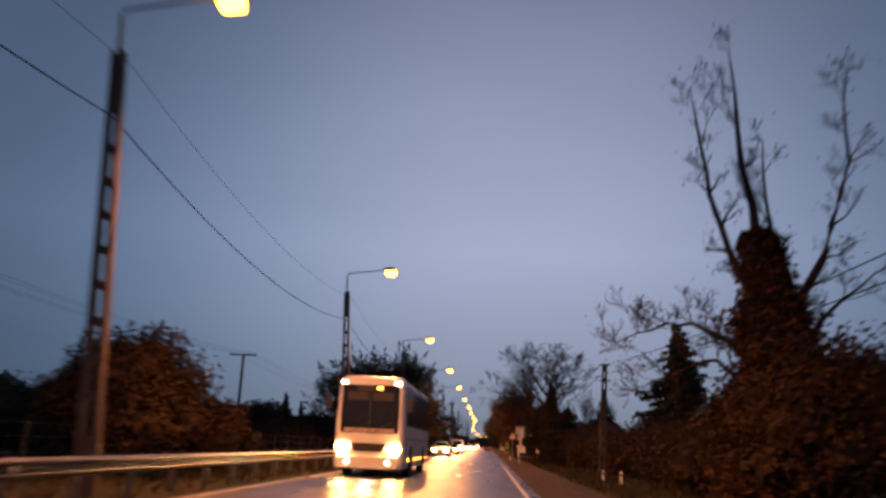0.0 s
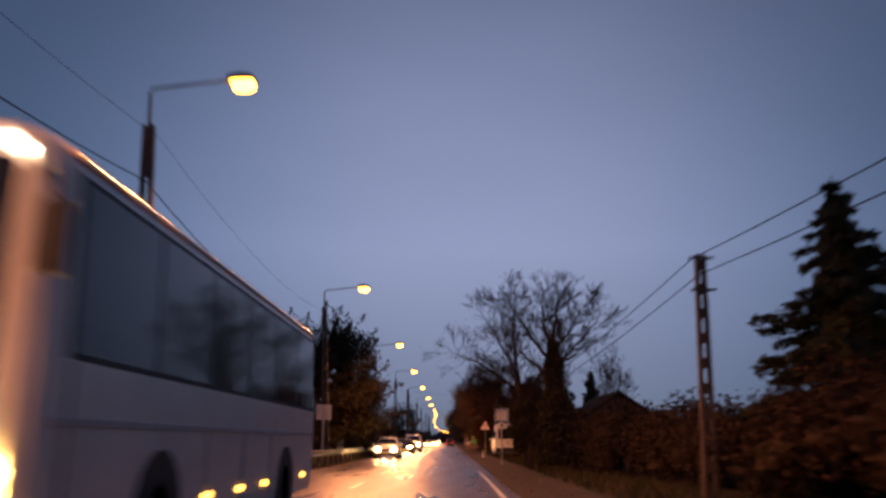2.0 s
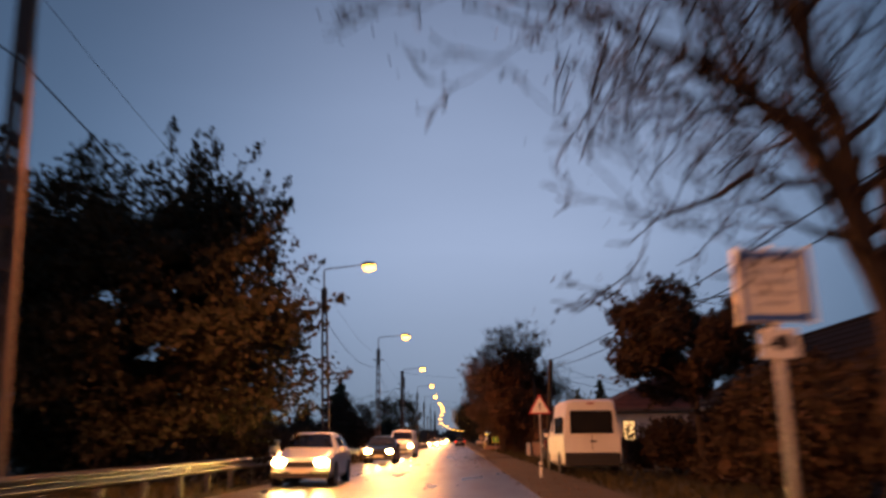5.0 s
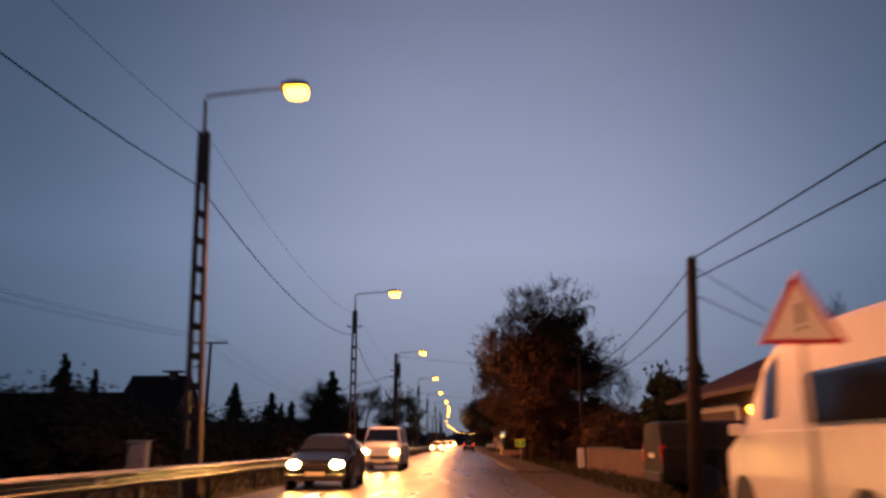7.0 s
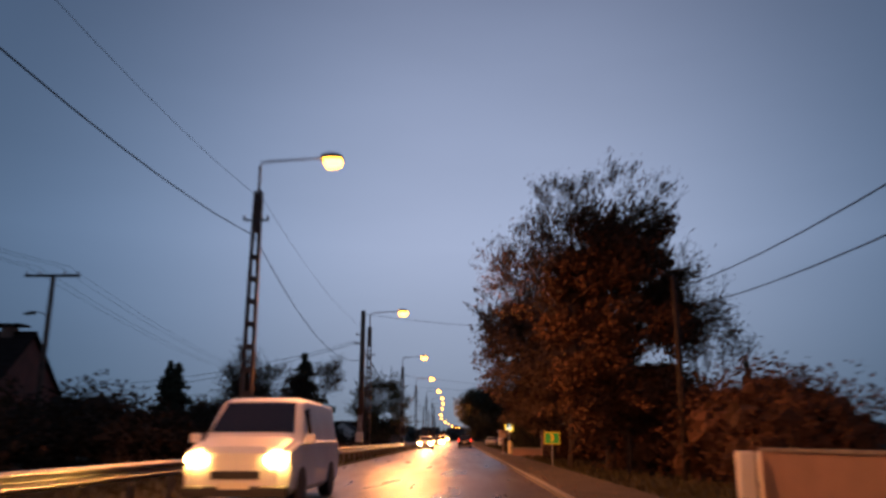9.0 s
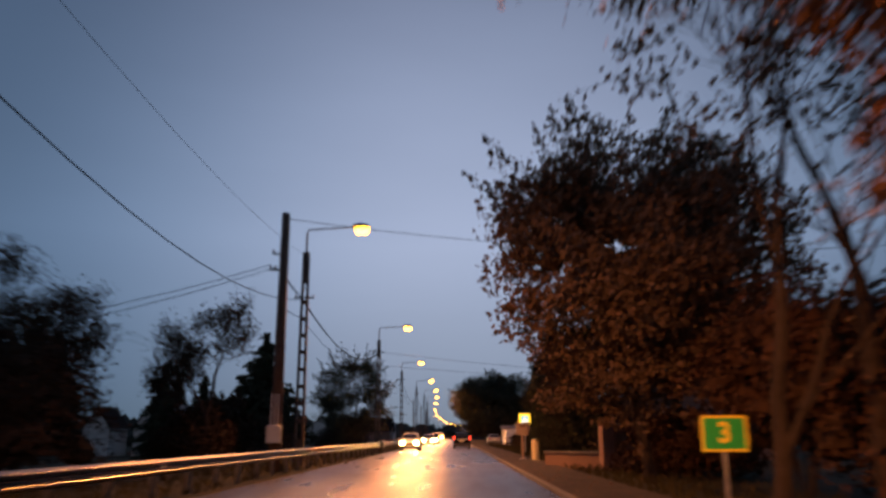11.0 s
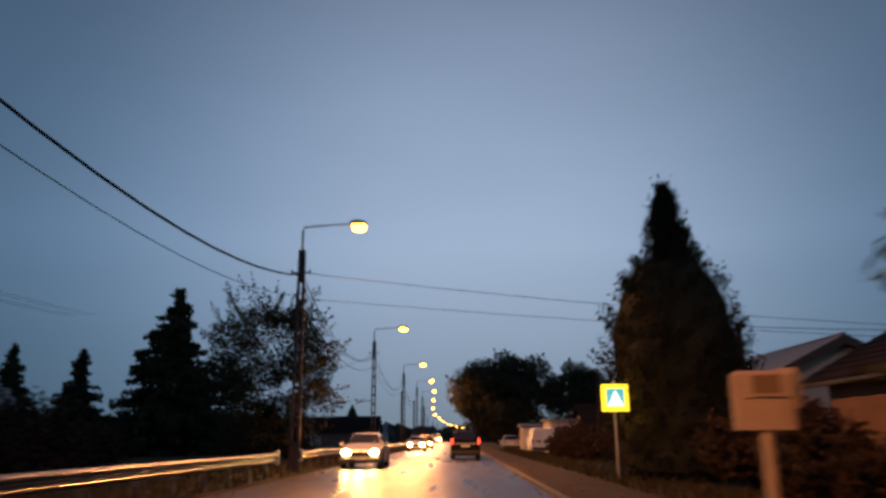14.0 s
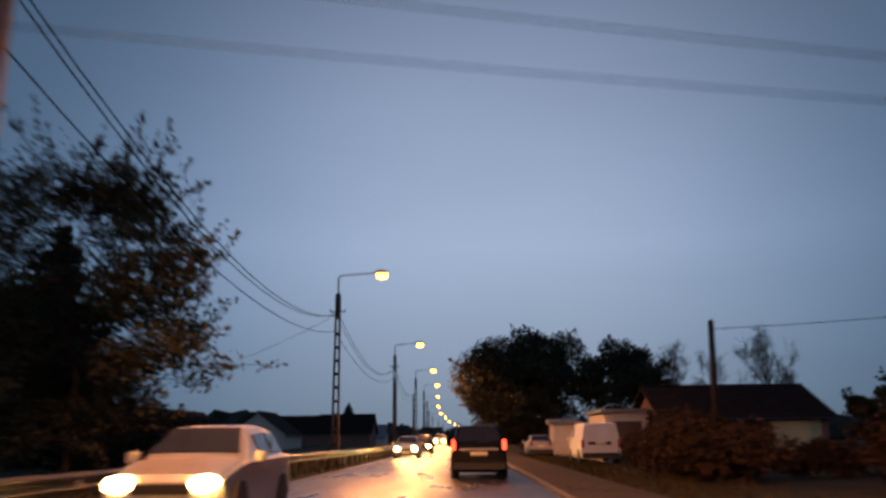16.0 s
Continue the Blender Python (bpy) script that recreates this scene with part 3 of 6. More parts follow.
def limbed_tree(label, at, limbs, seed, depth=3, twig=1.5, spread=0.8, ivy=0.0, girth=1.0, ivy_leaf=IVY, sparse=0, leaf=LEAF_AUTUMN, size=1.0, forks=2, name="bare_tree"):
    """A tree of a few long bent limbs, each a line of (x, y, z, radius), from which side branches and twigs fork."""
    rng, rg = random.Random(seed), np.random.default_rng(seed)
    tree = thing(name, label, "tree", at)
    wood, tips = Shape(), []
    for limb in limbs:
        pts, rad = [], []
        for (a, b) in zip(limb, limb[1:]):
            for k in range(3):
                t = k / 3
                pts.append(Vector(a[:3]).lerp(Vector(b[:3]), t) + Vector((rng.gauss(0, 0.05), rng.gauss(0, 0.05), rng.gauss(0, 0.05))))
                rad.append(a[3] + (b[3] - a[3]) * t)
        pts.append(Vector(limb[-1][:3]))
        rad.append(limb[-1][3])
        wood.tube(pts, rad, 8)
        for n in range(2, len(pts)):
            if pts[n].z < 2.4:
                continue
            for k in range(forks):
                d = (pts[n] - pts[n - 1]).normalized()
                away = Vector((rng.gauss(0, 1), rng.gauss(0, 1), rng.gauss(0.1, 0.7)))
                away = (away - away.dot(d) * d).normalized()
                grow(wood, rng, pts[n], d * 0.6 + away, twig * rng.uniform(0.6, 1.2), min(max(rad[n] * 0.45, 0.012), 0.04), depth, tips, spread, 0.08, 3, 0.72, 0.0075)
    part("trunk", wood, BARK, tree, "bare forked trunk and limbs")
    if ivy:
        n = int(1800 * ivy * girth)
        z = rg.uniform(0.05, ivy, n)
        ang = rg.uniform(0, 6.283, n)
        base = np.array(limbs[0])
        x0, y0 = np.interp(z, base[:, 2], base[:, 0]), np.interp(z, base[:, 2], base[:, 1])
        rad = (0.38 + rg.normal(0, 0.16, n) + 0.14 * np.sin(3.1 * z + 2 * ang) + 0.3 * np.exp(-z / 1.5)) * (1 - 0.7 * (z / ivy) ** 3) * girth
        put_leaves("ivy", tree, np.stack([x0 + rad * np.cos(ang), y0 + rad * np.sin(ang), z], 1), rg.uniform(0.08, 0.17, n), ivy_leaf, seed, 1.2)
    if sparse and tips:
        t = np.array(tips)
        pick = t[rg.integers(0, len(t), sparse)] + rg.normal(0, 0.15, (sparse, 3))
        put_leaves("leaves", tree, pick, rg.uniform(0.05, 0.1, sparse) * size, leaf, seed, 1.6, 0.4)
    return tree


# ---- ground and road ----
BEND = [(264, 0, 0.15), (280, 0, 0.35), (312, -0.6, 0.55), (344, -1.7, 0.4), (376, -2.9, -0.5), (408, -3.35, -1.3), (440, -2.7, -1.65), (472, -2.0, -2.1), (504, -0.4, -2.45), (536, 1.0, -2.55), (568, 3.5, -2.6), (600, 6.5, -2.7), (640, 11.0, -2.8), (720, 21.0, -2.8), (900, 44.0, -2.8)]


def bend(y):
    """How far the far road swings aside and rises or falls at y: (x, z)."""
    ks, dx, dz = zip(*([(200, 0, 0), (244, 0, 0)] + BEND))
    near = [y - 10, y - 5, y, y + 5, y + 10]
    return float(np.interp(near, ks, dx).mean()), float(np.interp(near, ks, dz).mean())


def ribbon(x0, x1, y0, y1, z0, z1):
    """A strip of the road or beside it, which follows the road's bend."""
    ys = [y0] + [y for y in range(240, 900, 10) if y0 < y < y1] + [y1]
    return Shape().rings([[(x + bend(y)[0], y, z + bend(y)[1]) for x, z in ((x0, z0), (x1, z0), (x1, z1), (x0, z1))] for y in ys])


ROAD_L, ROAD_R, CENTRE, EDGE = -5.45, 1.95, -2.2, 1.6
Y0, Y1 = -120.0, 900.0
g = Shape()
gy = [-2500.0] + [float(y) for y in range(240, 900, 10)] + [2500.0]
g.v = [(x, y, bend(y)[1] - 0.06) for y in gy for x in (-2500, 2500)]
g.f = [(2 * n, 2 * n + 1, 2 * n + 3, 2 * n + 2) for n in range(len(gy) - 1)]
solid("ground", g, GRASS, "rough autumn grass verge and open ground", "ground", "structure")
solid("road", ribbon(ROAD_L, ROAD_R, Y0, Y1, -0.3, 0.0), ASPHALT, "damp worn grey asphalt road", "road", "structure")
solid("verge", ribbon(-9.5, ROAD_L - 0.002, Y0, Y1, -0.25, -0.02), GRASS, "grassy verge behind the guard rail", "verge", "structure")
solid("gravel_strip", Shape().box(ROAD_R + 0.002, 3.9, Y0, 108.0, -0.25, 0.0), DIRT, "brown gravel strip beside the road", "verge", "structure")
solid("footpath", ribbon(ROAD_R + 0.152, 3.9, 108.004, Y1, -0.25, 0.07), DIRT, "worn footpath behind the kerb", "pavement", "structure")
kerb = thing("kerb", "pale concrete kerb along the footpath", "kerb", kind="structure")
kb = Shape().chamfer_box(ROAD_R + 0.002, ROAD_R + 0.15, 0.01, 1.99, -0.2, 0.1, 0.02).mesh("kerb_stone", KERB)
for n in range(70):
    o = new("kerb_stone", kb)
    o.parent, o.location = kerb, (bend(109.0 + 2 * n)[0], 108.0 + 2 * n, bend(109.0 + 2 * n)[1])
edge = thing("edge_line", "white painted edge line on the asphalt", "road marking", kind="structure")
part("paint", Shape().box(EDGE - 0.06, EDGE + 0.06, Y0, 180.0, 0.001, 0.005), PAINT, edge)
part("paint", ribbon(EDGE - 0.06, EDGE + 0.06, 185.0, Y1, 0.001, 0.005), PAINT, edge)
part("paint", Shape().box(ROAD_L + 0.2, ROAD_L + 0.32, Y0, 180.0, 0.001, 0.005), PAINT, edge)
part("paint", ribbon(ROAD_L + 0.2, ROAD_L + 0.32, 185.0, Y1, 0.001, 0.005), PAINT, edge)
centre = thing("centre_line", "white broken centre line on the asphalt", "road marking", kind="structure")
dash = Shape().box(CENTRE - 0.06, CENTRE + 0.06, 0, 3.0, 0.001, 0.005).mesh("dash", PAINT)
for n in range(18):
    o = new("dash", dash)
    o.parent, o.location = centre, (0, -6.5 + 9.2 * n, 0)
part("solid_stretch", Shape().box(CENTRE - 0.06, CENTRE + 0.06, 152.0, 179.5, 0.001, 0.005), PAINT, centre)
part("solid_stretch", ribbon(CENTRE - 0.06, CENTRE + 0.06, 185.5, 260.0, 0.001, 0.005), PAINT, centre)
for n in range(12):
    part("dash", ribbon(CENTRE - 0.06, CENTRE + 0.06, 266.0 + 12 * n, 269.0 + 12 * n, 0.001, 0.005), PAINT, centre)
zebra = thing("zebra_crossing", "white zebra crossing bars across the road", "road marking", kind="structure")
bar = Shape().box(-0.25, 0.25, 181.0, 184.6, 0.001, 0.005).mesh("bar", PAINT)
for n in range(7):
    o = new("bar", bar)
    o.parent, o.location = zebra, (-4.85 + n * 1.0, 0, 0)

# grass tufts along both verges
rg = np.random.default_rng(5)
n = 26000
side = rg.uniform(size=n) < 0.5
gx = np.where(side, rg.uniform(-9.3, -5.75, n), 3.95 + np.abs(rg.normal(0, 1.5, n)))
gy = rg.uniform(-5, 235, n)
gz = rg.uniform(0.02, 0.16, n)
tufts = new("verge_grass", leaf_mesh("verge_grass", np.stack([gx, gy, gz - 0.02], 1), rg.uniform(0.03, 0.07, n), GRASS_BLADE, 5, 4.0, -3.0))
tagged(tufts, "tufts of brownish autumn grass on the verges", "grass", kind="stuff")
n = 2500
lx = np.where(rg.uniform(size=n) < 0.35, rg.uniform(-6.6, -5.0, n), 1.75 + np.abs(rg.normal(0, 1.0, n)))
fallen = new("fallen_leaves", leaf_mesh("fallen_leaves", np.stack([lx, rg.uniform(0, 215, n), np.where(lx > 2.1, 0.09, 0.02)], 1), rg.uniform(0.03, 0.06, n), LEAF_AUTUMN, 6, 1.5))
tagged(fallen, "scattered brown fallen leaves along the road edges", "leaves", kind="stuff")


# ---- guard rails ----
def w_beam(y0, y1):
    """The double-ridged steel strip, in lengths of four metres that lap."""
    prof = [(0.0, 0.0), (0.012, 0.008), (0.07, 0.04), (0.082, 0.052), (0.082, 0.07), (0.07, 0.083), (0.012, 0.128), (0.0, 0.142), (0.0, 0.158), (0.012, 0.172), (0.07, 0.217), (0.082, 0.23), (0.082, 0.248), (0.07, 0.26), (0.012, 0.292), (0.0, 0.30)]
    lap = 0.004 * (int(y0) % 2)
    out = [(-5.98 + a + lap, 0.48 + b) for a, b in prof] + [(-5.985 + a + lap, 0.48 + b) for a, b in prof[::-1]]
    return Shape().prism_y(out, 0, y1 - y0)


def guard_rail(y0, y1):
    r = thing("guard_rail", "galvanised steel guard rail with a ridged beam", "guard rail")
    y, odd = y0, 0
    beams = [w_beam(k, k + 4.06).mesh("beam", RAIL) for k in (0, 1)]
    while y < y1 - 4.0:
        o = new("beam", beams[odd])
        o.parent, o.location = r, (bend(y + 2)[0], y, bend(y + 2)[1])
        y, odd = y + 4.0, 1 - odd
    part("beam", w_beam(0, y1 - y), RAIL, r, at=(bend(y)[0], y, bend(y)[1]))
    for y in (y0, y1):
        part("end_cap", Shape().tube([(-5.955, y, 0.47), (-5.955, y, 0.79)], 0.065, 10), RAIL, r)
        part("end_plate", Shape().chamfer_box(-6.0, -5.86, y - 0.03, y + 0.03, 0.42, 0.86, 0.02), SIGNWHITE, r, "pale flared end plate")
    post = Shape().box(-6.14, -6.02, -0.035, 0.035, -0.15, 0.76).box(-6.02, -5.975, -0.06, 0.06, 0.55, 0.72).mesh("post", RAIL)
    y = y0 + 0.6
    while y < y1:
        o = new("post", post)
        o.parent, o.location = r, (bend(y)[0], y, bend(y)[1])
        y += 2.0
    refl = Shape().box(-5.9, -5.885, -0.03, 0.03, 0.58, 0.68).mesh("reflector", SIGNWHITE)
    y = y0 + 4.6
    while y < y1:
        o = new("reflector", refl)
        o.parent, o.location = r, (bend(y)[0], y, bend(y)[1])
        y += 16.0
    return r


rp = guard_rail(-30.0, 177.6)
part("reflector_plate", Shape().chamfer_box(-5.96, -5.82, 100.55, 100.6, 0.38, 0.56, 0.01), SIGNWHITE, rp, "white reflector plate below the beam")
guard_rail(181.4, 330.0)


# ---- street lamps ----
def street_lamp(y, x=-6.75, lit=True, group="street lamps", wide=2.42):
    """A concrete lattice pole, a steel mast bent into an arm, and a sodium luminaire."""
    lamp = thing("street_lamp", "concrete lattice pole with a lit sodium street lamp", "street lamp", (x, y, 0), group=group)
    s = Shape()
    h = 9.1
    for sx in (-1, 1):
        s.rings([[(sx * (0.17 - 0.075 * q) + a, b * (1 - 0.3 * q), z) for a, b in ((-0.05, -0.1), (0.05, -0.1), (0.05, 0.1), (-0.05, 0.1))] for q, z in ((0, -0.2), (1, h))])
    part("pole", s, CONCRETE, lamp, "two-legged concrete pole")
    part("foot_web", Shape().box(-0.15, 0.15, -0.07, 0.07, 0, 1.1), CONCRETE, lamp)
    z = 1.75
    while z < h - 0.3:
        w = 0.17 - 0.075 * z / h
        if z < h - 1.6:
            part("rung", Shape().box(-w, w, -0.06, 0.06, z, z + 0.16), CONCRETE, lamp)
        z += 0.72
    part("head_web", Shape().box(-0.1, 0.1, -0.065, 0.065, h - 1.4, h), CONCRETE, lamp)
    mast = Shape().tube([(0, 0, h - 0.35), (0, 0, 10.0), (0.05, 0, 10.1), (0.2, 0, 10.14), (wide - 0.35, 0, 10.26)], [0.05, 0.045, 0.04, 0.036, 0.03], 8)
    part("mast", mast, MAST, lamp, "bent steel mast arm")
    for zz in (h - 0.12, h - 0.3):
        part("clamp", Shape().box(-0.13, 0.13, -0.1, 0.1, zz - 0.03, zz + 0.03), DARKSTEEL, lamp)
    x0, x1 = wide - 0.42, wide + 0.34
    hood = [(x0, 10.2), (x0 + 0.06, 10.33), (x0 + 0.32, 10.4), (x1 - 0.08, 10.34), (x1, 10.24), (x1 - 0.02, 10.2)]
    head = part("luminaire", Shape().prism_y(hood, -0.18, 0.18), MAST, lamp, "grey luminaire hood")
    bowl = Shape()
    bowl.rings([[(x0 + 0.12 + (0.5 + (q0 - 0.5) * q) * (x1 - x0 - 0.16), q1 * w, zz) for q0, q1 in ((0, -0.6), (0.2, -1), (0.8, -1), (1, -0.6), (1, 0.6), (0.8, 1), (0.2, 1), (0, 0.6))] for q, w, zz in ((1, 0.17, 10.205), (1, 0.168, 10.12), (0.94, 0.145, 10.02), (0.78, 0.1, 9.95), (0.5, 0.05, 9.92))])
    b = part("bowl", bowl, GLOW, head, "glowing sodium lamp bowl")
    b.visible_shadow = False
    return lamp


LEAN = {10.5: 4.4, 36.9: 3.1, 64.5: 2.6, 92.5: 2.2}  # degrees by which the first poles lean away from the road
LAMPS = [(-16.0, -7.3), (10.5, -6.85), (36.9, -6.85), (64.5, -6.8), (92.5, -6.45), (120.3, -6.75), (151.9, -6.72), (183.7, -6.65), (215.6, -6.95), (248.0, -6.75)] + [(280.0 + 32 * k, -6.75) for k in range(12)]
first = street_lamp(*LAMPS[0])
for y, x in LAMPS[1:]:
    copy_thing(first, pose(x + bend(y)[0], y, bend(y)[1], 0, -LEAN.get(y, 0), 0))
for y, x in LAMPS[:13]:
    d = bpy.data.lights.new("sodium_light", "SPOT")
    d.energy, d.color, d.shadow_soft_size = LAMP_WATTS, LAMP_COLOUR, 0.1
    d.spot_size, d.spot_blend = radians(170), 0.25
    o = new("sodium_light", d)
    o.matrix_basis = pose(x + 2.42 - 10 * math.sin(radians(LEAN.get(y, 0))), y, 9.82 + bend(y)[1], 0, -20, 0)
    o.scale = (0.22, 1, 1)  # a beam that is long along the road and cut off behind the pole


# ---- poles and wires ----
def wood_pole(label, at, h, lean=(0, 0), r=0.12, crossbar=0.0, foot=True, name="utility_pole", mat=WOOD):
    p = thing(name, label, "utility pole", at)
    part("shaft", Shape().tube([(0, 0, -0.2), (lean[0] * 0.5, lean[1] * 0.5, h / 2), (lean[0], lean[1], h)], [r * 1.25, r * 1.05, r * 0.85], 10), mat, p, "tall round shaft", smooth=True)
    part("cap", Shape().tube([(lean[0], lean[1], h), (lean[0], lean[1], h + 0.05)], [r * 0.9, r * 0.3], 10), DARKSTEEL, p)
    if crossbar:
        part("crossarm", Shape().box(lean[0] - crossbar, lean[0] + crossbar, lean[1] - 0.16, lean[1] - 0.06, h - 0.12, h), DARKSTEEL, p, "steel crossarm")
        for q in (-0.92, -0.45, 0.45, 0.92):
            part("insulator", Shape().tube([(lean[0] + crossbar * q, lean[1] - 0.11, h), (lean[0] + crossbar * q, lean[1] - 0.11, h + 0.14)], [0.045, 0.03], 8), CERAMIC, p)
    if foot:
        part("foot", Shape().chamfer_box(-0.17, 0.17, 0.1, 0.3, -0.1, 2.2, 0.04), CONCRETE, p, "concrete foot clamped to the shaft")
    return p


def concrete_pole(label, at, h, lean=(0, 0)):
    p = thing("utility_pole", label, "utility pole", at)
    s = Shape()
    for sx in (-1, 1):
        s.rings([[(lean[0] * q + sx * (0.13 - 0.05 * q) + a, lean[1] * q + b, z) for a, b in ((-0.045, -0.08), (0.045, -0.08), (0.045, 0.08), (-0.045, 0.08))] for q, z in ((0, -0.2), (1, h))])
    part("pole", s, CONCRETE, p)
    z = 0.5
    while z < h - 0.2:
        part("rung", Shape().box(lean[0] * z / h - 0.11, lean[0] * z / h + 0.11, lean[1] * z / h - 0.05, lean[1] * z / h + 0.05, z, z + 0.26), CONCRETE, p)
        z += 0.6
    for zz in (h - 0.1, h - 0.9):
        part("bracket", Shape().box(lean[0] - 0.3, lean[0] + 0.3, lean[1] - 0.1, lean[1] - 0.05, zz - 0.03, zz + 0.03), DARKSTEEL, p)
    return p


def wire(a, b, sag, r=0.012, label="black overhead cable hung between poles", steps=14, group="overhead cables"):
    a, b = Vector(a), Vector(b)
    pts = [a.lerp(b, n / steps) - Vector((0, 0, sag * 4 * (n / steps) * (1 - n / steps))) for n in range(steps + 1)]
    s = Shape().tube(pts, r, 5)
    return solid("overhead_cable", s, CABLE, label, "cable", group=group)


wood_pole("tall brown wooden utility pole with insulators", (-6.62, 147.2, 0), 9.5, (0.0, 0.0), 0.18)
ins = thing("insulator_bracket", "steel bracket with insulators on the wooden pole", "bracket", (-6.62, 147.2, 0))
part("arm", Shape().box(-0.55, 0.0, -0.04, 0.04, 7.28, 7.34), DARKSTEEL, ins)
part("arm", Shape().box(-0.45, 0.0, -0.04, 0.04, 7.9, 7.95), DARKSTEEL, ins)
for q, zz in ((-0.5, 7.34), (-0.3, 7.34), (-0.4, 7.95)):
    part("insulator", Shape().tube([(q, 0, zz), (q, 0, zz + 0.14)], [0.04, 0.03], 8), CERAMIC, ins)
part("meter_box", Shape().chamfer_box(-0.26, 0.24, -0.42, -0.2, 1.0, 1.6, 0.03), SIGNBACK, ins, "pale grey meter box")
for q in (-0.14, -0.02, 0.1):
    part("conduit", Shape().tube([(q, -0.26, 1.6), (q, -0.23, 2.7)], 0.028, 7), SIGNBACK, ins)
for y, x in LAMPS[5:10]:
    br = thing("cable_bracket", "small steel cable bracket on the lamp pole", "bracket", (x, y, 0), group="cable brackets")
    top = 7.02 if 150 < y < 153 else 8.06
    part("arm", Shape().box(-0.42, 0.42, -0.14, -0.1, top, top + 0.06), DARKSTEEL, br)
    for q in (-0.38, 0.38):
        part("insulator", Shape().tube([(q, -0.12, top + 0.06), (q, -0.12, top + 0.18)], [0.04, 0.03], 8), CERAMIC, br)
wood_pole("wooden utility pole with a steel crossarm", (-20.5, 60.8, 0), 8.0, crossbar=1.15, foot=False)
tp = wood_pole("wooden utility pole with a crossarm and small lamp", (-19.1, 131.0, 0), 8.6, crossbar=1.3, foot=False)
part("lamp_arm", Shape().tube([(-0.1, 0, 6.7), (-0.45, 0, 6.85), (-0.7, 0, 6.85)], 0.025, 6), DARKSTEEL, tp)
part("luminaire", Shape().prism_y([(-1.15, 6.72), (-1.1, 6.8), (-0.7, 6.9), (-0.62, 6.84), (-0.66, 6.76)], -0.09, 0.09), DARKSTEEL, tp, "small unlit luminaire")
wood_pole("wooden utility pole with a steel crossarm", (-21.5, 8.0, 0), 8.2, crossbar=1.15, foot=False)
concrete_pole("slim dark concrete utility pole in the hedge", (6.4, 37.1, 0), 5.7, (0.2, 0))
wood_pole("leaning dark utility pole beside the footpath", (4.35, 89.6, 0), 4.9, (0.3, 0), 0.115, foot=False, mat=TARRED)
wood_pole("thin dark wooden pole among the trees", (6.9, 121.3, 0), 6.4, (0, 0), 0.1, foot=False, mat=TARRED)
wood_pole("dark wooden utility pole behind the conifer", (6.75, 160.7, 0), 7.2, (0, 0), 0.12, foot=False, mat=TARRED)
wood_pole("short dark wooden pole beside the tall conifer", (8.6, 175.4, 0), 4.6, (0, 0), 0.11, foot=False, mat=TARRED)
wood_pole("dark wooden utility pole above the hedge", (8.95, 202.6, 0), 5.4, (0.2, 0), 0.12, foot=False, mat=TARRED)
for n in range(3):
    wood_pole("far wooden utility pole beside the road", (-8.0 - n * 0.2, 262 + 34 * n, bend(262 + 34 * n)[1]), 7.6, (0, 0), 0.13, foot=False)
for n in range(len(LAMPS) - 12):
    (ya, xa), (yb, xb) = LAMPS[n], LAMPS[n + 1]
    if n < 6:
        ka, kb_ = (7.6 * math.sin(radians(LEAN.get(q, 0))) for q in (ya, yb))
        wire((xa - 0.05 - ka, ya, 7.6), (xb - 0.05 - kb_, yb, 7.6 if n < 5 else 7.0), 0.9 if n < 5 else 1.7, 0.016)
        wire((xa + 0.22 - ka, ya, 8.75), (xb + 0.22 - kb_, yb, 8.75), 0.8, 0.006)
    elif n == 6:
        for q, za, zb, sg, r in ((-0.1, 7.02, 8.0, 1.37, 0.028), (-0.05, 7.0, 7.98, 1.4, 0.026), (-0.1, 6.2, 7.1, 1.15, 0.012)):
            wire((xa + q, ya - 0.12, za), (xb + q, yb - 0.12, zb), sg, r)
    else:
        ya2, xa2 = ya, xa
        for q, zz, sg in ((-0.1, 7.98, 1.75), (0.08, 7.95, 1.68), (-0.1, 7.0, 1.3)):
            wire((xa2 + q, ya2 - 0.12, zz), (xb + q, yb - 0.12, zz), sg, 0.017)
for q, za, zb in ((-0.5, 7.5, 4.9), (-0.3, 7.4, 4.3)):
    wire((-6.62 + q, 147.2, za), (-34.0, 151.0 + 3 * q, zb), 1.2, 0.016)
for q, za, zb in ((-0.1, 7.3, 7.02), (0.1, 7.05, 7.0), (-0.1, 6.1, 6.2)):
    wire((-6.62 + q, 147.2, za), (-6.72 + q, 151.78, zb), 0.12, 0.017)
wire((-6.6, 147.2, 9.3), (19.0, 150.5, 9.0), 0.7, 0.014)
wire((-6.65, 183.6, 8.1), (24.0, 186.5, 5.8), 0.3, 0.014)
wire((-6.65, 183.6, 7.0), (24.0, 186.5, 5.3), 0.2, 0.012)
for q in (-1.0, -0.5, 0.5, 1.0):
    wire((-21.5 + q, 8.0, 8.3), (-20.5 + q, 60.8, 8.1), 0.9, 0.007)
    wire((-20.5 + q, 60.8, 8.1), (-19.4 + q, 131.0, 9.0), 1.4, 0.007)
    wire((-19.4 + q, 131.0, 9.0), (-24.0 + q, 200.0, 9.0), 1.3, 0.007)
for dx, zz in ((-0.2, 5.6), (-0.05, 5.2)):
    wire((7.8 + dx, -18.0, zz - 0.3), (6.6 + dx, 37.1, zz), 0.9, 0.014)
    wire((6.6 + dx, 37.1, zz), (4.65 + dx * 0.3, 89.6, zz - 0.75), 0.8, 0.014)
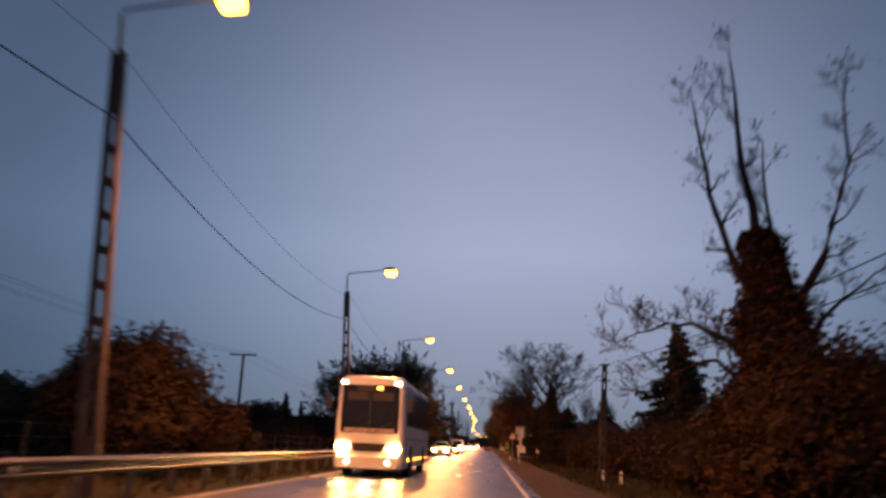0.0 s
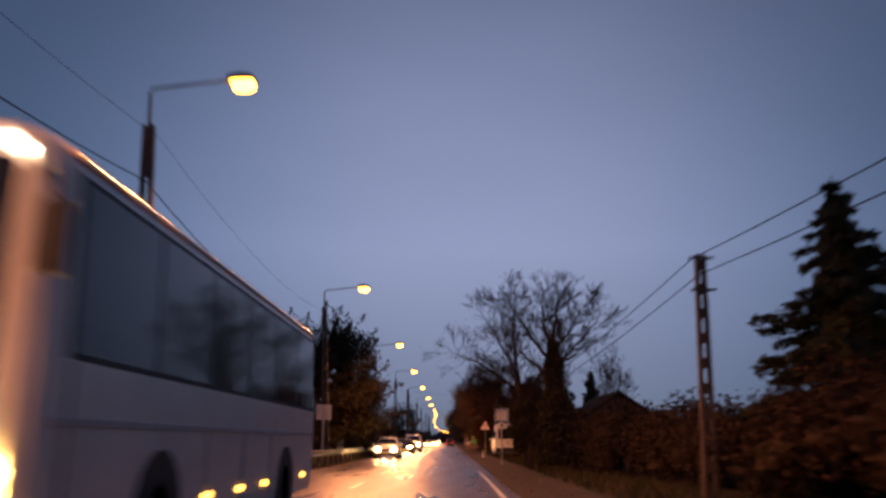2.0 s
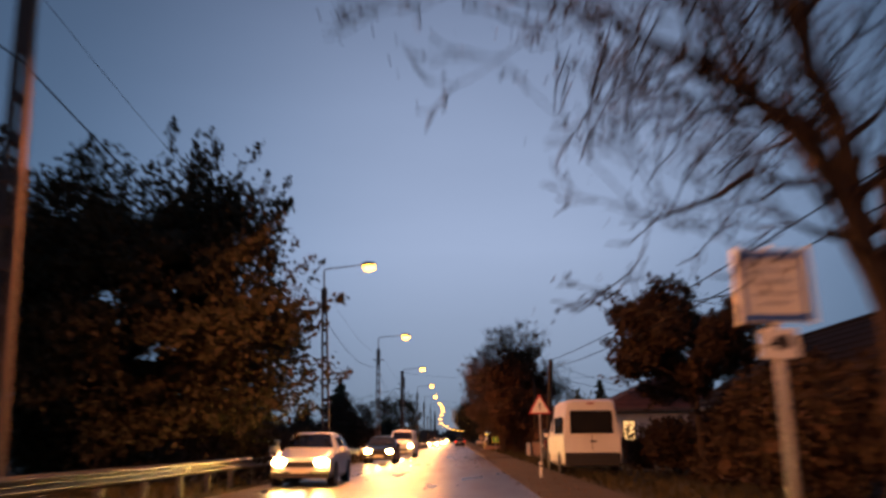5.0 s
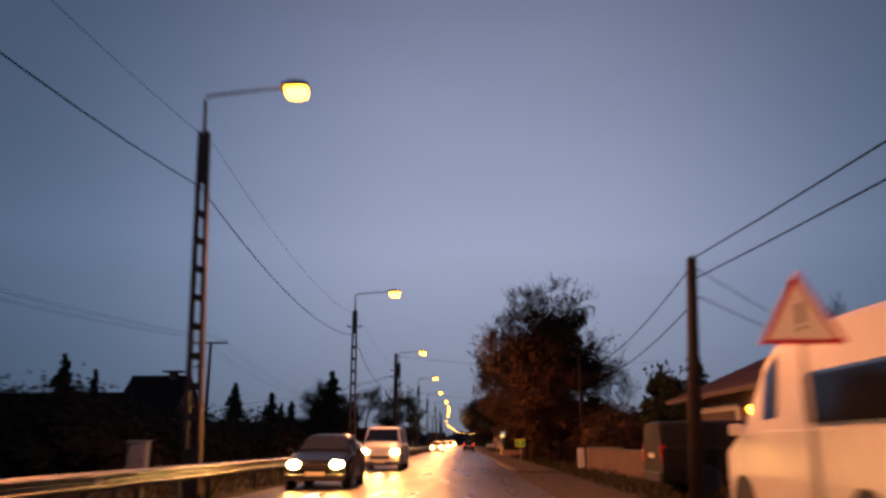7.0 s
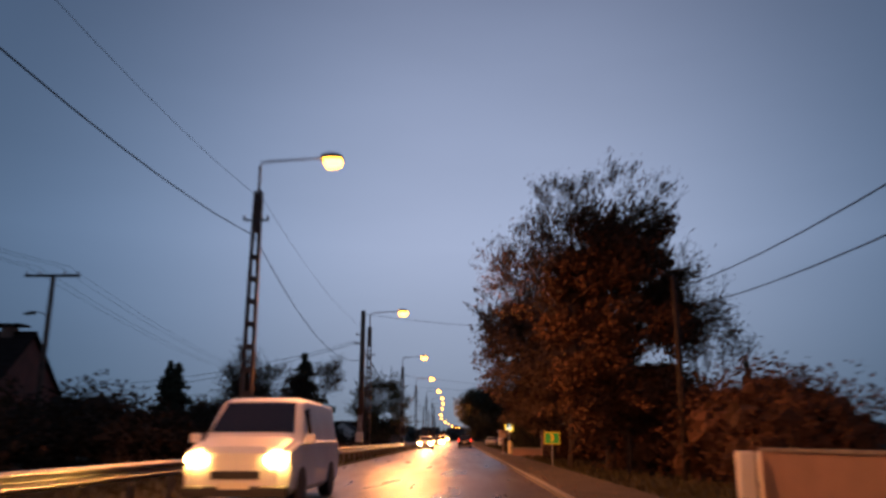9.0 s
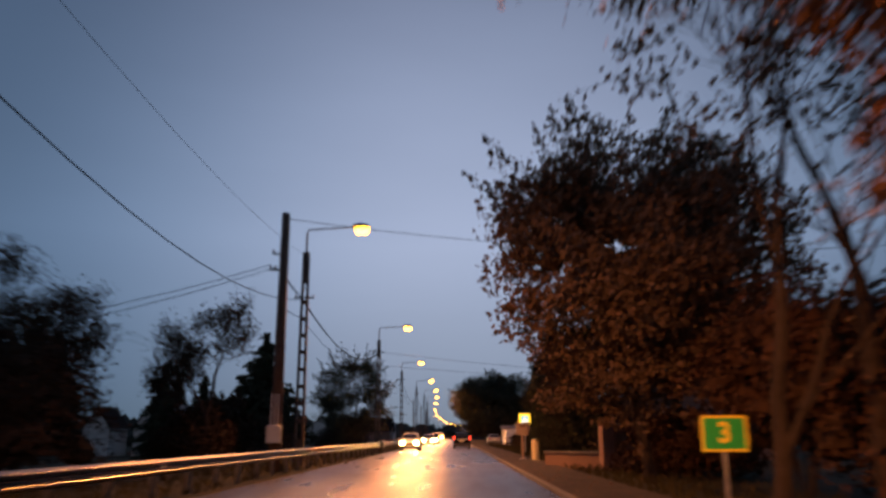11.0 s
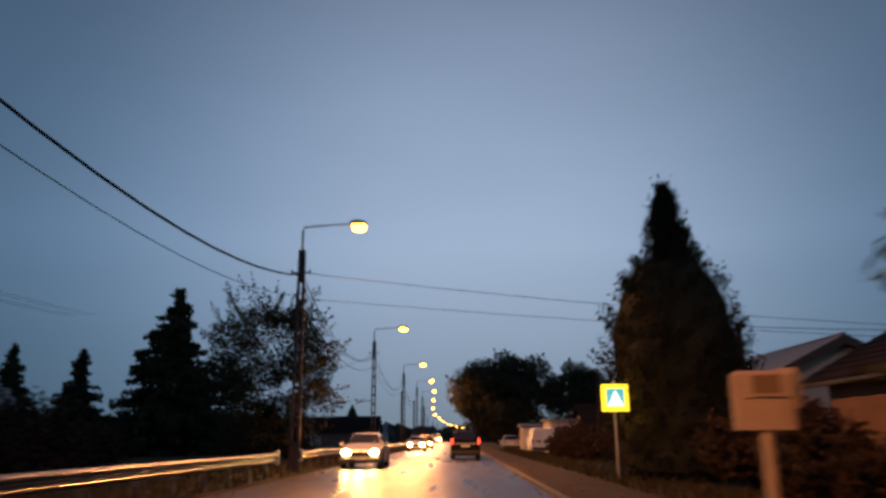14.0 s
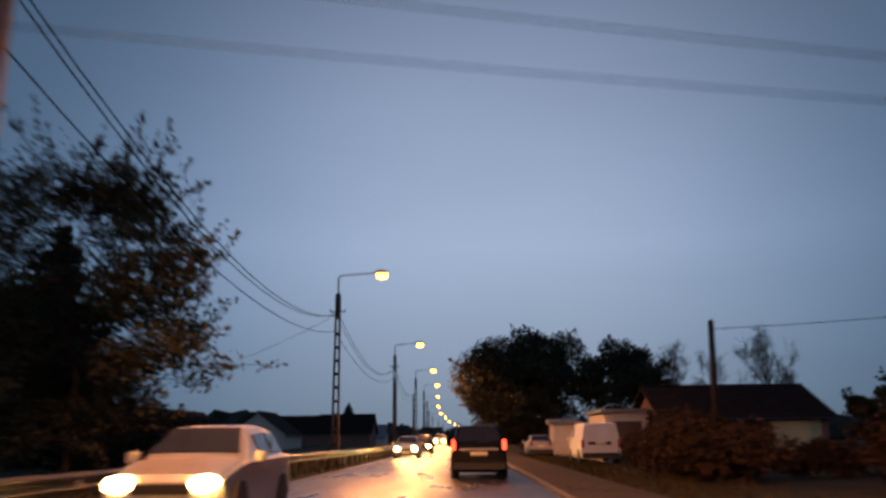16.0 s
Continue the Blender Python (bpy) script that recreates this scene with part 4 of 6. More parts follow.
for dx, zz in ((0.0, 4.75), (0.1, 4.1)):
    wire((4.65 + dx, 89.6, zz), (6.9 + dx, 121.3, zz + 1.25), 0.75, 0.014)
    wire((4.65 + dx, 89.6, zz), (12.0, 97.0, 3.6), 0.2, 0.012)
wire((6.75, 160.7, 7.05), (13.5, 158.0, 7.4), 0.1, 0.012)
wire((8.6, 175.4, 4.5), (26.0, 178.0, 4.9), 0.2, 0.012)
wire((9.15, 202.6, 5.1), (30.0, 196.0, 6.6), 0.4, 0.014)
wire((-6.95, 215.6, 8.0), (-22.0, 232.0, 6.0), 0.5, 0.012)


# ---- signs ----
def post_shape(h, r=0.03, x=0.0, y=0.0):
    return Shape().tube([(x, y, -0.15), (x, y, h)], r, 10)


bs = thing("bus_stop_sign", "white and blue bus stop sign on a steel post", "sign", (3.08, 59.6, 0), 2.0)
part("post", post_shape(2.9, 0.04, 0, 0.03), STEEL, bs)
panel = part("panel", Shape().chamfer_box(-0.38, 0.38, -0.03, 0.0, 2.16, 2.92, 0.012), SIGNWHITE, bs, "white sign panel")
for sx in (-1, 1):
    part("edge_strip", Shape().box(sx * 0.383 - 0.018, sx * 0.383 + 0.018, -0.045, 0.01, 2.14, 2.94), SIGNWHITE, panel)
    part("band", Shape().box(sx * 0.335 - 0.025, sx * 0.335 + 0.025, -0.036, -0.031, 2.24, 2.83), SIGNBLUE, panel, "blue band")
part("band", Shape().box(-0.36, 0.36, -0.036, -0.031, 2.83, 2.9), SIGNBLUE, panel, "blue band")
part("band", Shape().box(-0.36, 0.36, -0.036, -0.031, 2.17, 2.24), SIGNBLUE, panel, "blue band")
for n, (w, zz) in enumerate(((0.42, 2.68), (0.36, 2.56), (0.44, 2.44), (0.3, 2.34))):
    part("text_bar", Shape().box(-w / 2, w / 2, -0.036, -0.031, zz, zz + 0.03), SIGNBACK, panel)
sub = part("plate", Shape().chamfer_box(-0.2, 0.2, -0.025, 0.0, 1.83, 2.13, 0.01), SIGNWHITE, bs, "small yellowish plate with a dark symbol")
part("symbol", Shape().lump((0.03, -0.026, 1.98), (0.1, 0.004, 0.08), random.Random(3), 0.4, 5, 9).box(-0.14, -0.06, -0.031, -0.026, 1.95, 1.98), SIGNBLACK, sub)

panel.scale, panel.location = (0.86, 1, 0.88), (0, 0, 0.3)
sub.scale, sub.location = (0.84, 1, 0.88), (0, 0, 0.27)

tri = thing("warning_sign", "triangular warning sign with a red border on a post", "sign", (3.2, 81.5, 0))
part("post", post_shape(2.75, 0.032, 0, 0.03), STEEL, tri)
a = 0.42
part("panel", Shape().prism_y([(-a, 2.12), (a, 2.12), (0, 2.12 + a * 1.72)], -0.02, 0.0), SIGNWHITE, tri, "white triangular panel")
tb = Shape()
for p0, p1 in (((-a, 2.12), (a, 2.12)), ((a, 2.12), (0, 2.84)), ((0, 2.84), (-a, 2.12))):
    c0 = (0, 2.36)
    q0, q1 = [(c0[0] + (p[0] - c0[0]) * 0.8, c0[1] + (p[1] - c0[1]) * 0.8) for p in (p0, p1)]
    tb.prism_y([p0, p1, q1, q0], -0.028, -0.021)
part("border", tb, SIGNRED, tri)
part("symbol", Shape().box(-0.025, 0.025, -0.026, -0.021, 2.32, 2.52).box(-0.025, 0.025, -0.026, -0.021, 2.25, 2.29), SIGNBLACK, tri)

ls = thing("sign", "square traffic sign seen from its grey back", "sign", (-6.35, 60.4, 0))
part("post", post_shape(3.05, 0.055, 0, -0.03), STEEL, ls)
part("panel", Shape().chamfer_box(-0.41, 0.41, 0.02, 0.045, 2.32, 3.1, 0.01), SIGNBACK, ls, "grey metal sign back")
part("rib", Shape().box(-0.38, 0.38, -0.01, 0.02, 2.48, 2.53), SIGNBACK, ls)
part("rib", Shape().box(-0.38, 0.38, -0.01, 0.02, 2.88, 2.93), SIGNBACK, ls)

gs = thing("road_number_sign", "green road number sign with a yellow border", "sign", (3.86, 131.0, 0))
part("post", post_shape(1.45, 0.03, 0, 0.03), STEEL, gs)
gp = part("panel", Shape().chamfer_box(-0.345, 0.345, -0.02, 0.0, 0.97, 1.5, 0.02), SIGNYELLOW, gs, "yellow-edged panel")
part("field", Shape().box(-0.305, 0.305, -0.026, -0.021, 1.01, 1.46), SIGNGREEN, gp, "green field")
cu = bpy.data.curves.new("numeral", "FONT")
cu.body, cu.size, cu.extrude, cu.align_x, cu.align_y, cu.offset = "3", 0.42, 0.002, "CENTER", "CENTER", 0.012
tmp = new("numeral_outline", cu)
num = new("numeral", bpy.data.meshes.new_from_object(tmp.evaluated_get(bpy.context.evaluated_depsgraph_get())))
bpy.data.objects.remove(tmp)
num.data.materials.clear()
num.data.materials.append(SIGNYELLOW)
num.parent, num.matrix_basis = gp, pose(0, -0.029, 1.235, 90, 0, 0)

cs = thing("crossing_sign", "lit yellow pedestrian crossing sign with a blue field", "sign", (4.74, 175.6, 0), -2.0)
part("post", post_shape(2.9, 0.045, 0, 0.12), STEEL, cs)
cp = part("light_box", Shape().chamfer_box(-0.4, 0.4, -0.08, 0.08, 1.98, 2.78, 0.03), BOXYELLOW, cs, "glowing yellow sign box")
part("field", Shape().box(-0.27, 0.27, -0.086, -0.081, 2.11, 2.65), BOXBLUE, cp, "glowing blue field")
part("triangle", Shape().prism_y([(-0.23, 2.15), (0.23, 2.15), (0.0, 2.6)], -0.092, -0.087), BOXWHITE, cp, "white triangle")
fig = Shape().tube([(0.0, -0.095, 2.42), (0.0, -0.095, 2.44)], 0.025, 8)
for p0, p1 in (((0, 2.4), (-0.01, 2.3)), ((-0.01, 2.3), (-0.06, 2.2)), ((-0.01, 2.3), (0.05, 2.2)), ((0, 2.38), (0.06, 2.31)), ((0, 2.38), (-0.06, 2.32))):
    fig.tube([(p0[0], -0.095, p0[1]), (p1[0], -0.095, p1[1])], 0.012, 5)
part("symbol", fig, SIGNBLACK, cp)
for n in range(4):
    part("stripe", Shape().box(-0.17 + n * 0.1, -0.12 + n * 0.1, -0.097, -0.093, 2.16, 2.185), SIGNBLACK, cp)

wb = thing("sign", "tan boxed information board on a thick post", "sign", (3.28, 160.3, 0), -8.0)
part("post", post_shape(1.3, 0.07, 0, 0.0), TAN, wb)
part("base_plate", Shape().chamfer_box(-0.15, 0.15, -0.12, 0.12, 0.06, 0.11, 0.02), STEEL, wb)
part("board", Shape().chamfer_box(-0.32, 0.32, -0.09, 0.09, 1.27, 1.9, 0.04), TAN, wb, "tan rounded board")
part("ledge", Shape().box(-0.16, 0.24, -0.12, -0.091, 1.62, 1.645), TAN, wb)
part("window", Shape().box(-0.12, 0.17, -0.097, -0.091, 1.65, 1.85), JOINERY, wb, "dark recessed window")
part("side_panel", Shape().chamfer_box(0.16, 0.4, -0.02, 0.12, 1.5, 1.93, 0.03), TAN, wb)
pl = thing("pillar", "low cream pillar with a rounded top", "pillar", (3.72, 158.2, 0), 6.0)
part("shaft", Shape().rings([[(q * 0.2 * math.cos(t), q * 0.17 * math.sin(t), z) for t in (6.2832 * k / 12 for k in range(12))] for q, z in ((1.0, -0.05), (1.0, 0.94), (0.95, 1.0), (0.8, 1.05), (0.4, 1.07))]), PLASTERY, pl)

mk = Shape().chamfer_box(-0.05, 0.05, -0.03, 0.03, -0.05, 0.5, 0.015)
for n, (x, y) in enumerate(((5.1, 27.6), (5.6, 26.4), (2.9, 79.0), (-6.25, 214.8))):
    m_ = thing("marker_post", "short white roadside marker post with a dark band", "marker post", (x, y, 0), group="marker posts")
    part("post", mk, SIGNWHITE, m_)
    part("band", Shape().box(-0.055, 0.055, -0.035, 0.035, 0.34, 0.4), SIGNBLACK, m_)


cab = thing("utility_cabinet", "pale steel utility cabinet behind the guard rail", "cabinet", (-10.9, 100.0, 0))
part("body", Shape().chamfer_box(-0.32, 0.32, -0.2, 0.2, -0.05, 1.28, 0.03), SIGNBACK, cab)
part("door", Shape().box(-0.28, 0.28, -0.215, -0.201, 0.1, 1.2), SIGNBACK, cab)
part("handle", Shape().chamfer_box(0.18, 0.22, -0.24, -0.216, 0.6, 0.75, 0.008), DARKSTEEL, cab)
part("roof", Shape().chamfer_box(-0.36, 0.36, -0.25, 0.24, 1.283, 1.33, 0.015), SIGNBACK, cab)


# ---- vehicles ----
def wheel(parent, x, y, r, w=0.2):
    t = Shape().tube([(x - w / 2, y, r), (x - w / 2 + 0.03, y, r), (x + w / 2 - 0.03, y, r), (x + w / 2, y, r)], [r * 0.92, r, r, r * 0.92], 18)
    o = part("wheel", t, RUBBER, parent, "black tyre", smooth=False)
    part("rim", Shape().tube([(x - w / 2 - 0.012, y, r), (x + w / 2 + 0.012, y, r)], r * 0.62, 14), STEEL, o)


def loft(stations):
    """Body rings along the length: (y, half width, bottom, belt, half roof width, top)."""
    s = Shape()
    rings = []
    for y, w, z0, zb, wr, zt in stations:
        zs = z0 + (zb - z0) * 0.45
        r = [(w * 0.9, y, z0), (w * 0.985, y, z0 + 0.1), (w, y, zs), (w * 0.985, y, zb - 0.03), (w * 0.95, y, zb), (wr, y, zt - 0.1), (wr * 0.95, y, zt - 0.045), (wr * 0.8, y, zt - 0.008), (wr * 0.5, y, zt)]
        rings.append(r + [(-a, b, c) for a, b, c in r[::-1]])
    return s.rings(rings)


def glass_side(st, a, b, sx, inset=0.07, lift=0.012):
    """A side window between two stations."""
    pts = []
    for k, q in ((a, 0), (b, 0), (b, 1), (a, 1)):
        y, w, z0, zb, wr, zt = st[k]
        lo, hi = Vector((w * 0.95, y, zb)), Vector((wr, y, zt - 0.06))
        p = lo.lerp(hi, 0.08 if q == 0 else 0.9)
        pts.append(p)
    c = sum(pts, Vector()) / 4
    pts = [p + (c - p).normalized() * inset for p in pts]
    n = (pts[1] - pts[0]).cross(pts[3] - pts[0]).normalized()
    if n.x < 0:
        n = -n
    s = Shape()
    lo, hi = [p - n * 0.01 for p in pts], [p + n * lift for p in pts]
    s.rings([[(sx * p.x, p.y, p.z) for p in ring] for ring in (lo, hi)])
    return s


def glass_end(st, a, b, shrink=0.9, lift=0.015, zcut=0.1):
    """A windscreen or rear window between two stations."""
    ya, wa, _, zba, wra, zta = st[a]
    yb, wb_, _, zbb, wrb, ztb = st[b]
    p = [Vector((-wa * 0.9 * shrink, ya, zta)), Vector((wa * 0.9 * shrink, ya, zta)), Vector((wrb * 0.92 * shrink, yb, ztb)), Vector((-wrb * 0.92 * shrink, yb, ztb))]
    lo = [p[0].lerp(p[3], zcut), p[1].lerp(p[2], zcut), p[1].lerp(p[2], 1 - zcut * 0.7), p[0].lerp(p[3], 1 - zcut * 0.7)]
    n = (lo[1] - lo[0]).cross(lo[3] - lo[0]).normalized()
    if n.z < 0:
        n = -n
    return Shape().rings([[tuple(q - n * 0.01) for q in lo], [tuple(q + n * lift) for q in lo]])


def vehicle(label, category, at, facing, st, paint, screen, back, sides, wheels, wr_=0.31, lights="front", head=(0.58, 0.66, 0.18, 0.11), tail=(0.62, 0.9, 0.07, 0.13), tails=TAILOFF, lamp=True, name="car", plate_back=0.75, plate_front=0.42):
    """Built with its front at y = 0 towards -y and its tail at +y. facing 0: coming towards the camera; 180: driving away."""
    v = thing(name, label, category, (at[0], at[1], bend(at[1])[1] + 0.005), facing)
    body = part("body", loft(st), paint, v, smooth=False)
    front, rear, w = st[0][0], st[-1][0], max(s[1] for s in st)
    if screen:
        part("windscreen", glass_end(st, *screen), GLASS, v, "dark windscreen")
    if back:
        part("rear_window", glass_end(st, *back), GLASS, v, "dark rear window")
    for a_, b_ in sides:
        for sx in (-1, 1):
            part("side_window", glass_side(st, a_, b_, sx), GLASS, v)
    for y in wheels:
        for sx in (-1, 1):
            wheel(v, sx * (w - 0.13), y, wr_)
            part("wheel_arch", Shape().tube([(sx * (w - 0.01), y, wr_), (sx * (w + 0.012), y, wr_)], wr_ * 1.17, 16), PLASTIC, v)
    hx, hz, hw, hh = head
    for sx in (-1, 1):
        hl = Shape().rings([[(sx * hx + hw * ca, front - d, hz + hh * sa) for ca, sa in ((math.cos(t), math.sin(t)) for t in (6.2832 * k / 14 for k in range(14)))] for d in (-0.12, 0.025)])
        part("headlight", hl, HEAD if lights == "front" else GLASS, v, "lit headlight" if lights == "front" else "unlit headlight")
        tx, tz, tw, th = tail
        part("tail_light", Shape().chamfer_box(sx * tx - tw, sx * tx + tw, rear - 0.1, rear + 0.025, tz - th, tz + th, 0.02), tails, v, "red tail light")
        part("mirror", Shape().chamfer_box(sx * (w + 0.09) - 0.09, sx * (w + 0.09) + 0.09, st[screen[0]][0] + 0.12, st[screen[0]][0] + 0.24, st[screen[0]][3] - 0.02, st[screen[0]][3] + 0.14, 0.02), paint, v)
    part("grille", Shape().chamfer_box(-0.42, 0.42, front - 0.018, front + 0.06, plate_front + 0.1, plate_front + 0.24, 0.01), PLASTIC, v)
    part("bumper", Shape().chamfer_box(-w * 0.93, w * 0.93, front - 0.06, front + 0.12, 0.24, 0.42, 0.03), PLASTIC, v)
    part("bumper", Shape().chamfer_box(-w * 0.93, w * 0.93, rear - 0.12, rear + 0.07, 0.3, 0.52, 0.03), PLASTIC, v)
    for y, z, d in ((front - 0.07, plate_front, -1), (rear + 0.02, plate_back, 1)):
        part("number_plate", Shape().box(-0.26, 0.26, y - 0.008, y + 0.012, z - 0.055, z + 0.055), PLATE, v, "blank pale number plate")
    if lights == "front" and lamp:
        d = bpy.data.lights.new("headlight_beam", "SPOT")
        d.energy, d.color, d.shadow_soft_size, d.spot_size, d.spot_blend = HEADLIGHT_WATTS, (1.0, 0.74, 0.36), 0.12, radians(70), 0.9
        o = new("headlight_beam", d)
        o.matrix_basis = look((at[0], at[1] - 0.25, hz + 0.01), (at[0] + 0.25, at[1] - 12.0, 0.05))
    return v


HATCH = [(0.0, 0.68, 0.32, 0.62, 0.6, 0.68), (0.12, 0.82, 0.22, 0.72, 0.7, 0.78), (0.9, 0.88, 0.2, 0.90, 0.76, 0.96), (1.15, 0.88, 0.2, 0.93, 0.76, 1.0), (1.85, 0.88, 0.2, 0.95, 0.62, 1.44), (2.6, 0.88, 0.2, 0.96, 0.63, 1.48), (3.4, 0.88, 0.2, 0.98, 0.6, 1.43), (3.85, 0.86, 0.24, 0.98, 0.68, 1.04), (4.0, 0.8, 0.34, 0.94, 0.66, 0.98)]
MPV = [(0.0, 0.70, 0.34, 0.7, 0.62, 0.78), (0.12, 0.84, 0.22, 0.82, 0.72, 0.9), (0.75, 0.88, 0.2, 0.98, 0.78, 1.05), (0.95, 0.88, 0.2, 1.0, 0.78, 1.1), (1.6, 0.88, 0.2, 1.02, 0.66, 1.6), (2.5, 0.88, 0.2, 1.02, 0.68, 1.66), (3.75, 0.88, 0.2, 1.02, 0.68, 1.62), (4.05, 0.87, 0.24, 1.02, 0.76, 1.1), (4.15, 0.85, 0.3, 1.0, 0.74, 1.04)]
VAN = [(0.0, 0.72, 0.36, 0.85, 0.66, 0.95), (0.12, 0.9, 0.26, 0.98, 0.8, 1.06), (0.7, 0.97, 0.24, 1.12, 0.85, 1.2), (0.85, 0.97, 0.24, 1.14, 0.85, 1.24), (1.6, 0.97, 0.24, 1.16, 0.78, 1.9), (2.0, 0.97, 0.24, 1.16, 0.8, 1.98), (3.2, 0.97, 0.24, 1.16, 0.8, 1.98), (4.9, 0.97, 0.24, 1.16, 0.8, 1.95), (5.0, 0.96, 0.3, 1.14, 0.78, 1.9)]
HIGHVAN = [(0.0, 0.75, 0.4, 1.0, 0.7, 1.1), (0.15, 0.95, 0.28, 1.1, 0.85, 1.2), (0.9, 1.03, 0.26, 1.3, 0.92, 1.36), (1.0, 1.03, 0.26, 1.32, 0.92, 1.42), (1.75, 1.03, 0.26, 1.36, 0.86, 2.3), (2.3, 1.03, 0.26, 1.36, 0.86, 2.58), (4.0, 1.03, 0.26, 1.36, 0.86, 2.62), (5.6, 1.03, 0.26, 1.36, 0.86, 2.6), (5.72, 1.02, 0.32, 1.34, 0.82, 2.52)]

lead = vehicle("black compact people carrier with lit tail lights", "car", (0.38, 202.8), 180, MPV, BLACKPAINT, (3, 4), (7, 6), ((4, 5), (5, 6)), (0.85, 3.4), lights="back", tails=TAIL, tail=(0.79, 1.04, 0.06, 0.15), plate_back=0.78)
part("trim_strip", Shape().chamfer_box(-0.6, 0.6, 4.15, 4.2, 0.88, 0.94, 0.01), STEEL, lead, "bright trim strip")
for sx in (-1, 1):
    part("roof_rail", Shape().tube([(sx * 0.6, 1.7, 1.64), (sx * 0.62, 1.9, 1.72), (sx * 0.62, 3.5, 1.72), (sx * 0.6, 3.7, 1.64)], 0.018, 6), PLASTIC, lead)
part("wiper", Shape().box(-0.3, 0.02, 4.12, 4.135, 1.12, 1.14), PLASTIC, lead)
vehicle("white hatchback with lit headlights on the road", "car", (-4.15, 74.5), 0, HATCH, WHITEPAINT, (3, 4), (7, 6), ((4, 5), (5, 6)), (0.75, 3.25))
vehicle("dark estate car with lit headlights on the road", "car", (-4.1, 95.3), 0, HATCH, DARKBLUE, (3, 4), (7, 6), ((4, 5), (5, 6)), (0.75, 3.25))
vehicle("white panel van with lit headlights on the road", "van", (-3.95, 109.8), 0, VAN, WHITEPAINT, (3, 4), None, ((4, 5),), (0.85, 4.0), 0.33, name="van", head=(0.68, 0.85, 0.17, 0.11))
vehicle("grey hatchback with bright lit headlights on the road", "car", (-4.1, 184.6), 0, HATCH, SILVER, (3, 4), (7, 6), ((4, 5), (5, 6)), (0.75, 3.25))
vehicle("silver hatchback with bright lit headlights on the road", "car", (-4.0, 226.0), 0, HATCH, SILVER, (3, 4), (7, 6), ((4, 5), (5, 6)), (0.75, 3.25))
vehicle("dark people carrier with lit headlights on the road", "car", (-3.9, 243.0), 0, MPV, BLACKPAINT, (3, 4), (7, 6), ((4, 5), (5, 6)), (0.85, 3.4))
vehicle("white car with lit headlights far along the road", "car", (-3.9, 288.0), 0, MPV, WHITEPAINT, (3, 4), (7, 6), ((4, 5), (5, 6)), (0.85, 3.4), lamp=False)
LOWVAN = [(y, w, z0, zb * 0.95, wt, zt * 0.88) for y, w, z0, zb, wt, zt in VAN]
vehicle("dark panel van parked across the verge before a house", "van", (9.6, 93.98), 90, LOWVAN, DULLBLACK, (3, 4), None, ((4, 5),), (0.85, 4.0), 0.33, lights="back", tail=(0.88, 0.95, 0.06, 0.2), name="van", plate_back=0.9)
hv = vehicle("white high-roofed van parked on the verge", "van", (4.95, 86.6), 180, HIGHVAN, WHITEPAINT, (3, 4), None, ((4, 5),), (1.0, 4.5), 0.35, lights="back", tail=(0.74, 0.5, 0.09, 0.045), name="van", plate_back=0.66)
part("rear_bumper", Shape().chamfer_box(-0.98, 0.98, 5.66, 5.78, 0.3, 0.74, 0.04), PLASTIC, hv, "black rear bumper")
part("rear_window", Shape().chamfer_box(-0.76, 0.76, 5.7, 5.75, 1.4, 2.2, 0.05), GLASS, hv, "wide dark rear window")
part("door_seam", Shape().box(-0.008, 0.008, 5.715, 5.735, 0.5, 1.36), PLASTIC, hv)
part("roof_lamp", Shape().chamfer_box(-0.12, 0.12, 5.68, 5.74, 2.42, 2.47, 0.01), TAILOFF, hv)
part("door_handle", Shape().chamfer_box(-0.16, 0.06, 5.71, 5.75, 1.1, 1.16, 0.01), PLASTIC, hv)
for sx in (-1, 1):
    part("side_window", Shape().chamfer_box(sx * 0.975 - 0.05, sx * 0.975 + 0.05, 3.2, 5.3, 1.42, 2.0, 0.05), GLASS, hv)
vb = vehicle("white panel van parked beside the house", "van", (6.55, 217.8), 180, VAN, WHITEPAINT, (3, 4), None, ((4, 5),), (0.85, 4.0), 0.33, lights="back", tail=(0.88, 0.95, 0.06, 0.2), name="van", plate_back=0.98)
part("black_strip", Shape().chamfer_box(-0.5, 0.62, 4.98, 5.03, 0.9, 1.04, 0.01), PLASTIC, vb, "black handle strip")
vehicle("silver hatchback parked on the verge", "car", (5.0, 231.5), 180, HATCH, SILVER, (3, 4), (7, 6), ((4, 5), (5, 6)), (0.75, 3.25), lights="back")

# coach
BUS_X, BUS_Y, BUS_L = -3.62, 23.6, 11.2
bus = thing("bus", "white coach with a large windscreen and lit headlights", "bus", (BUS_X, BUS_Y, 0.005))
W = 1.25
half_ = [(W * 0.97, 0.3), (W, 0.5), (W, 1.74), (W * 0.955, 3.22), (W * 0.92, 3.37), (W * 0.84, 3.46), (W * 0.7, 3.51)]
outl = [(-x, z) for x, z in half_] + half_[::-1]
part("body", Shape().rings([[(x * kx, y, 0.3 + (z - 0.3) * kz) for x, z in outl] for y, kx, kz in ((0.0, 0.86, 0.95), (0.06, 0.93, 0.975), (0.2, 0.98, 0.99), (0.5, 1, 1), (BUS_L - 0.3, 1, 1), (BUS_L - 0.08, 0.97, 0.985), (BUS_L, 0.93, 0.96))]), WHITEPAINT, bus, "white painted coach body")
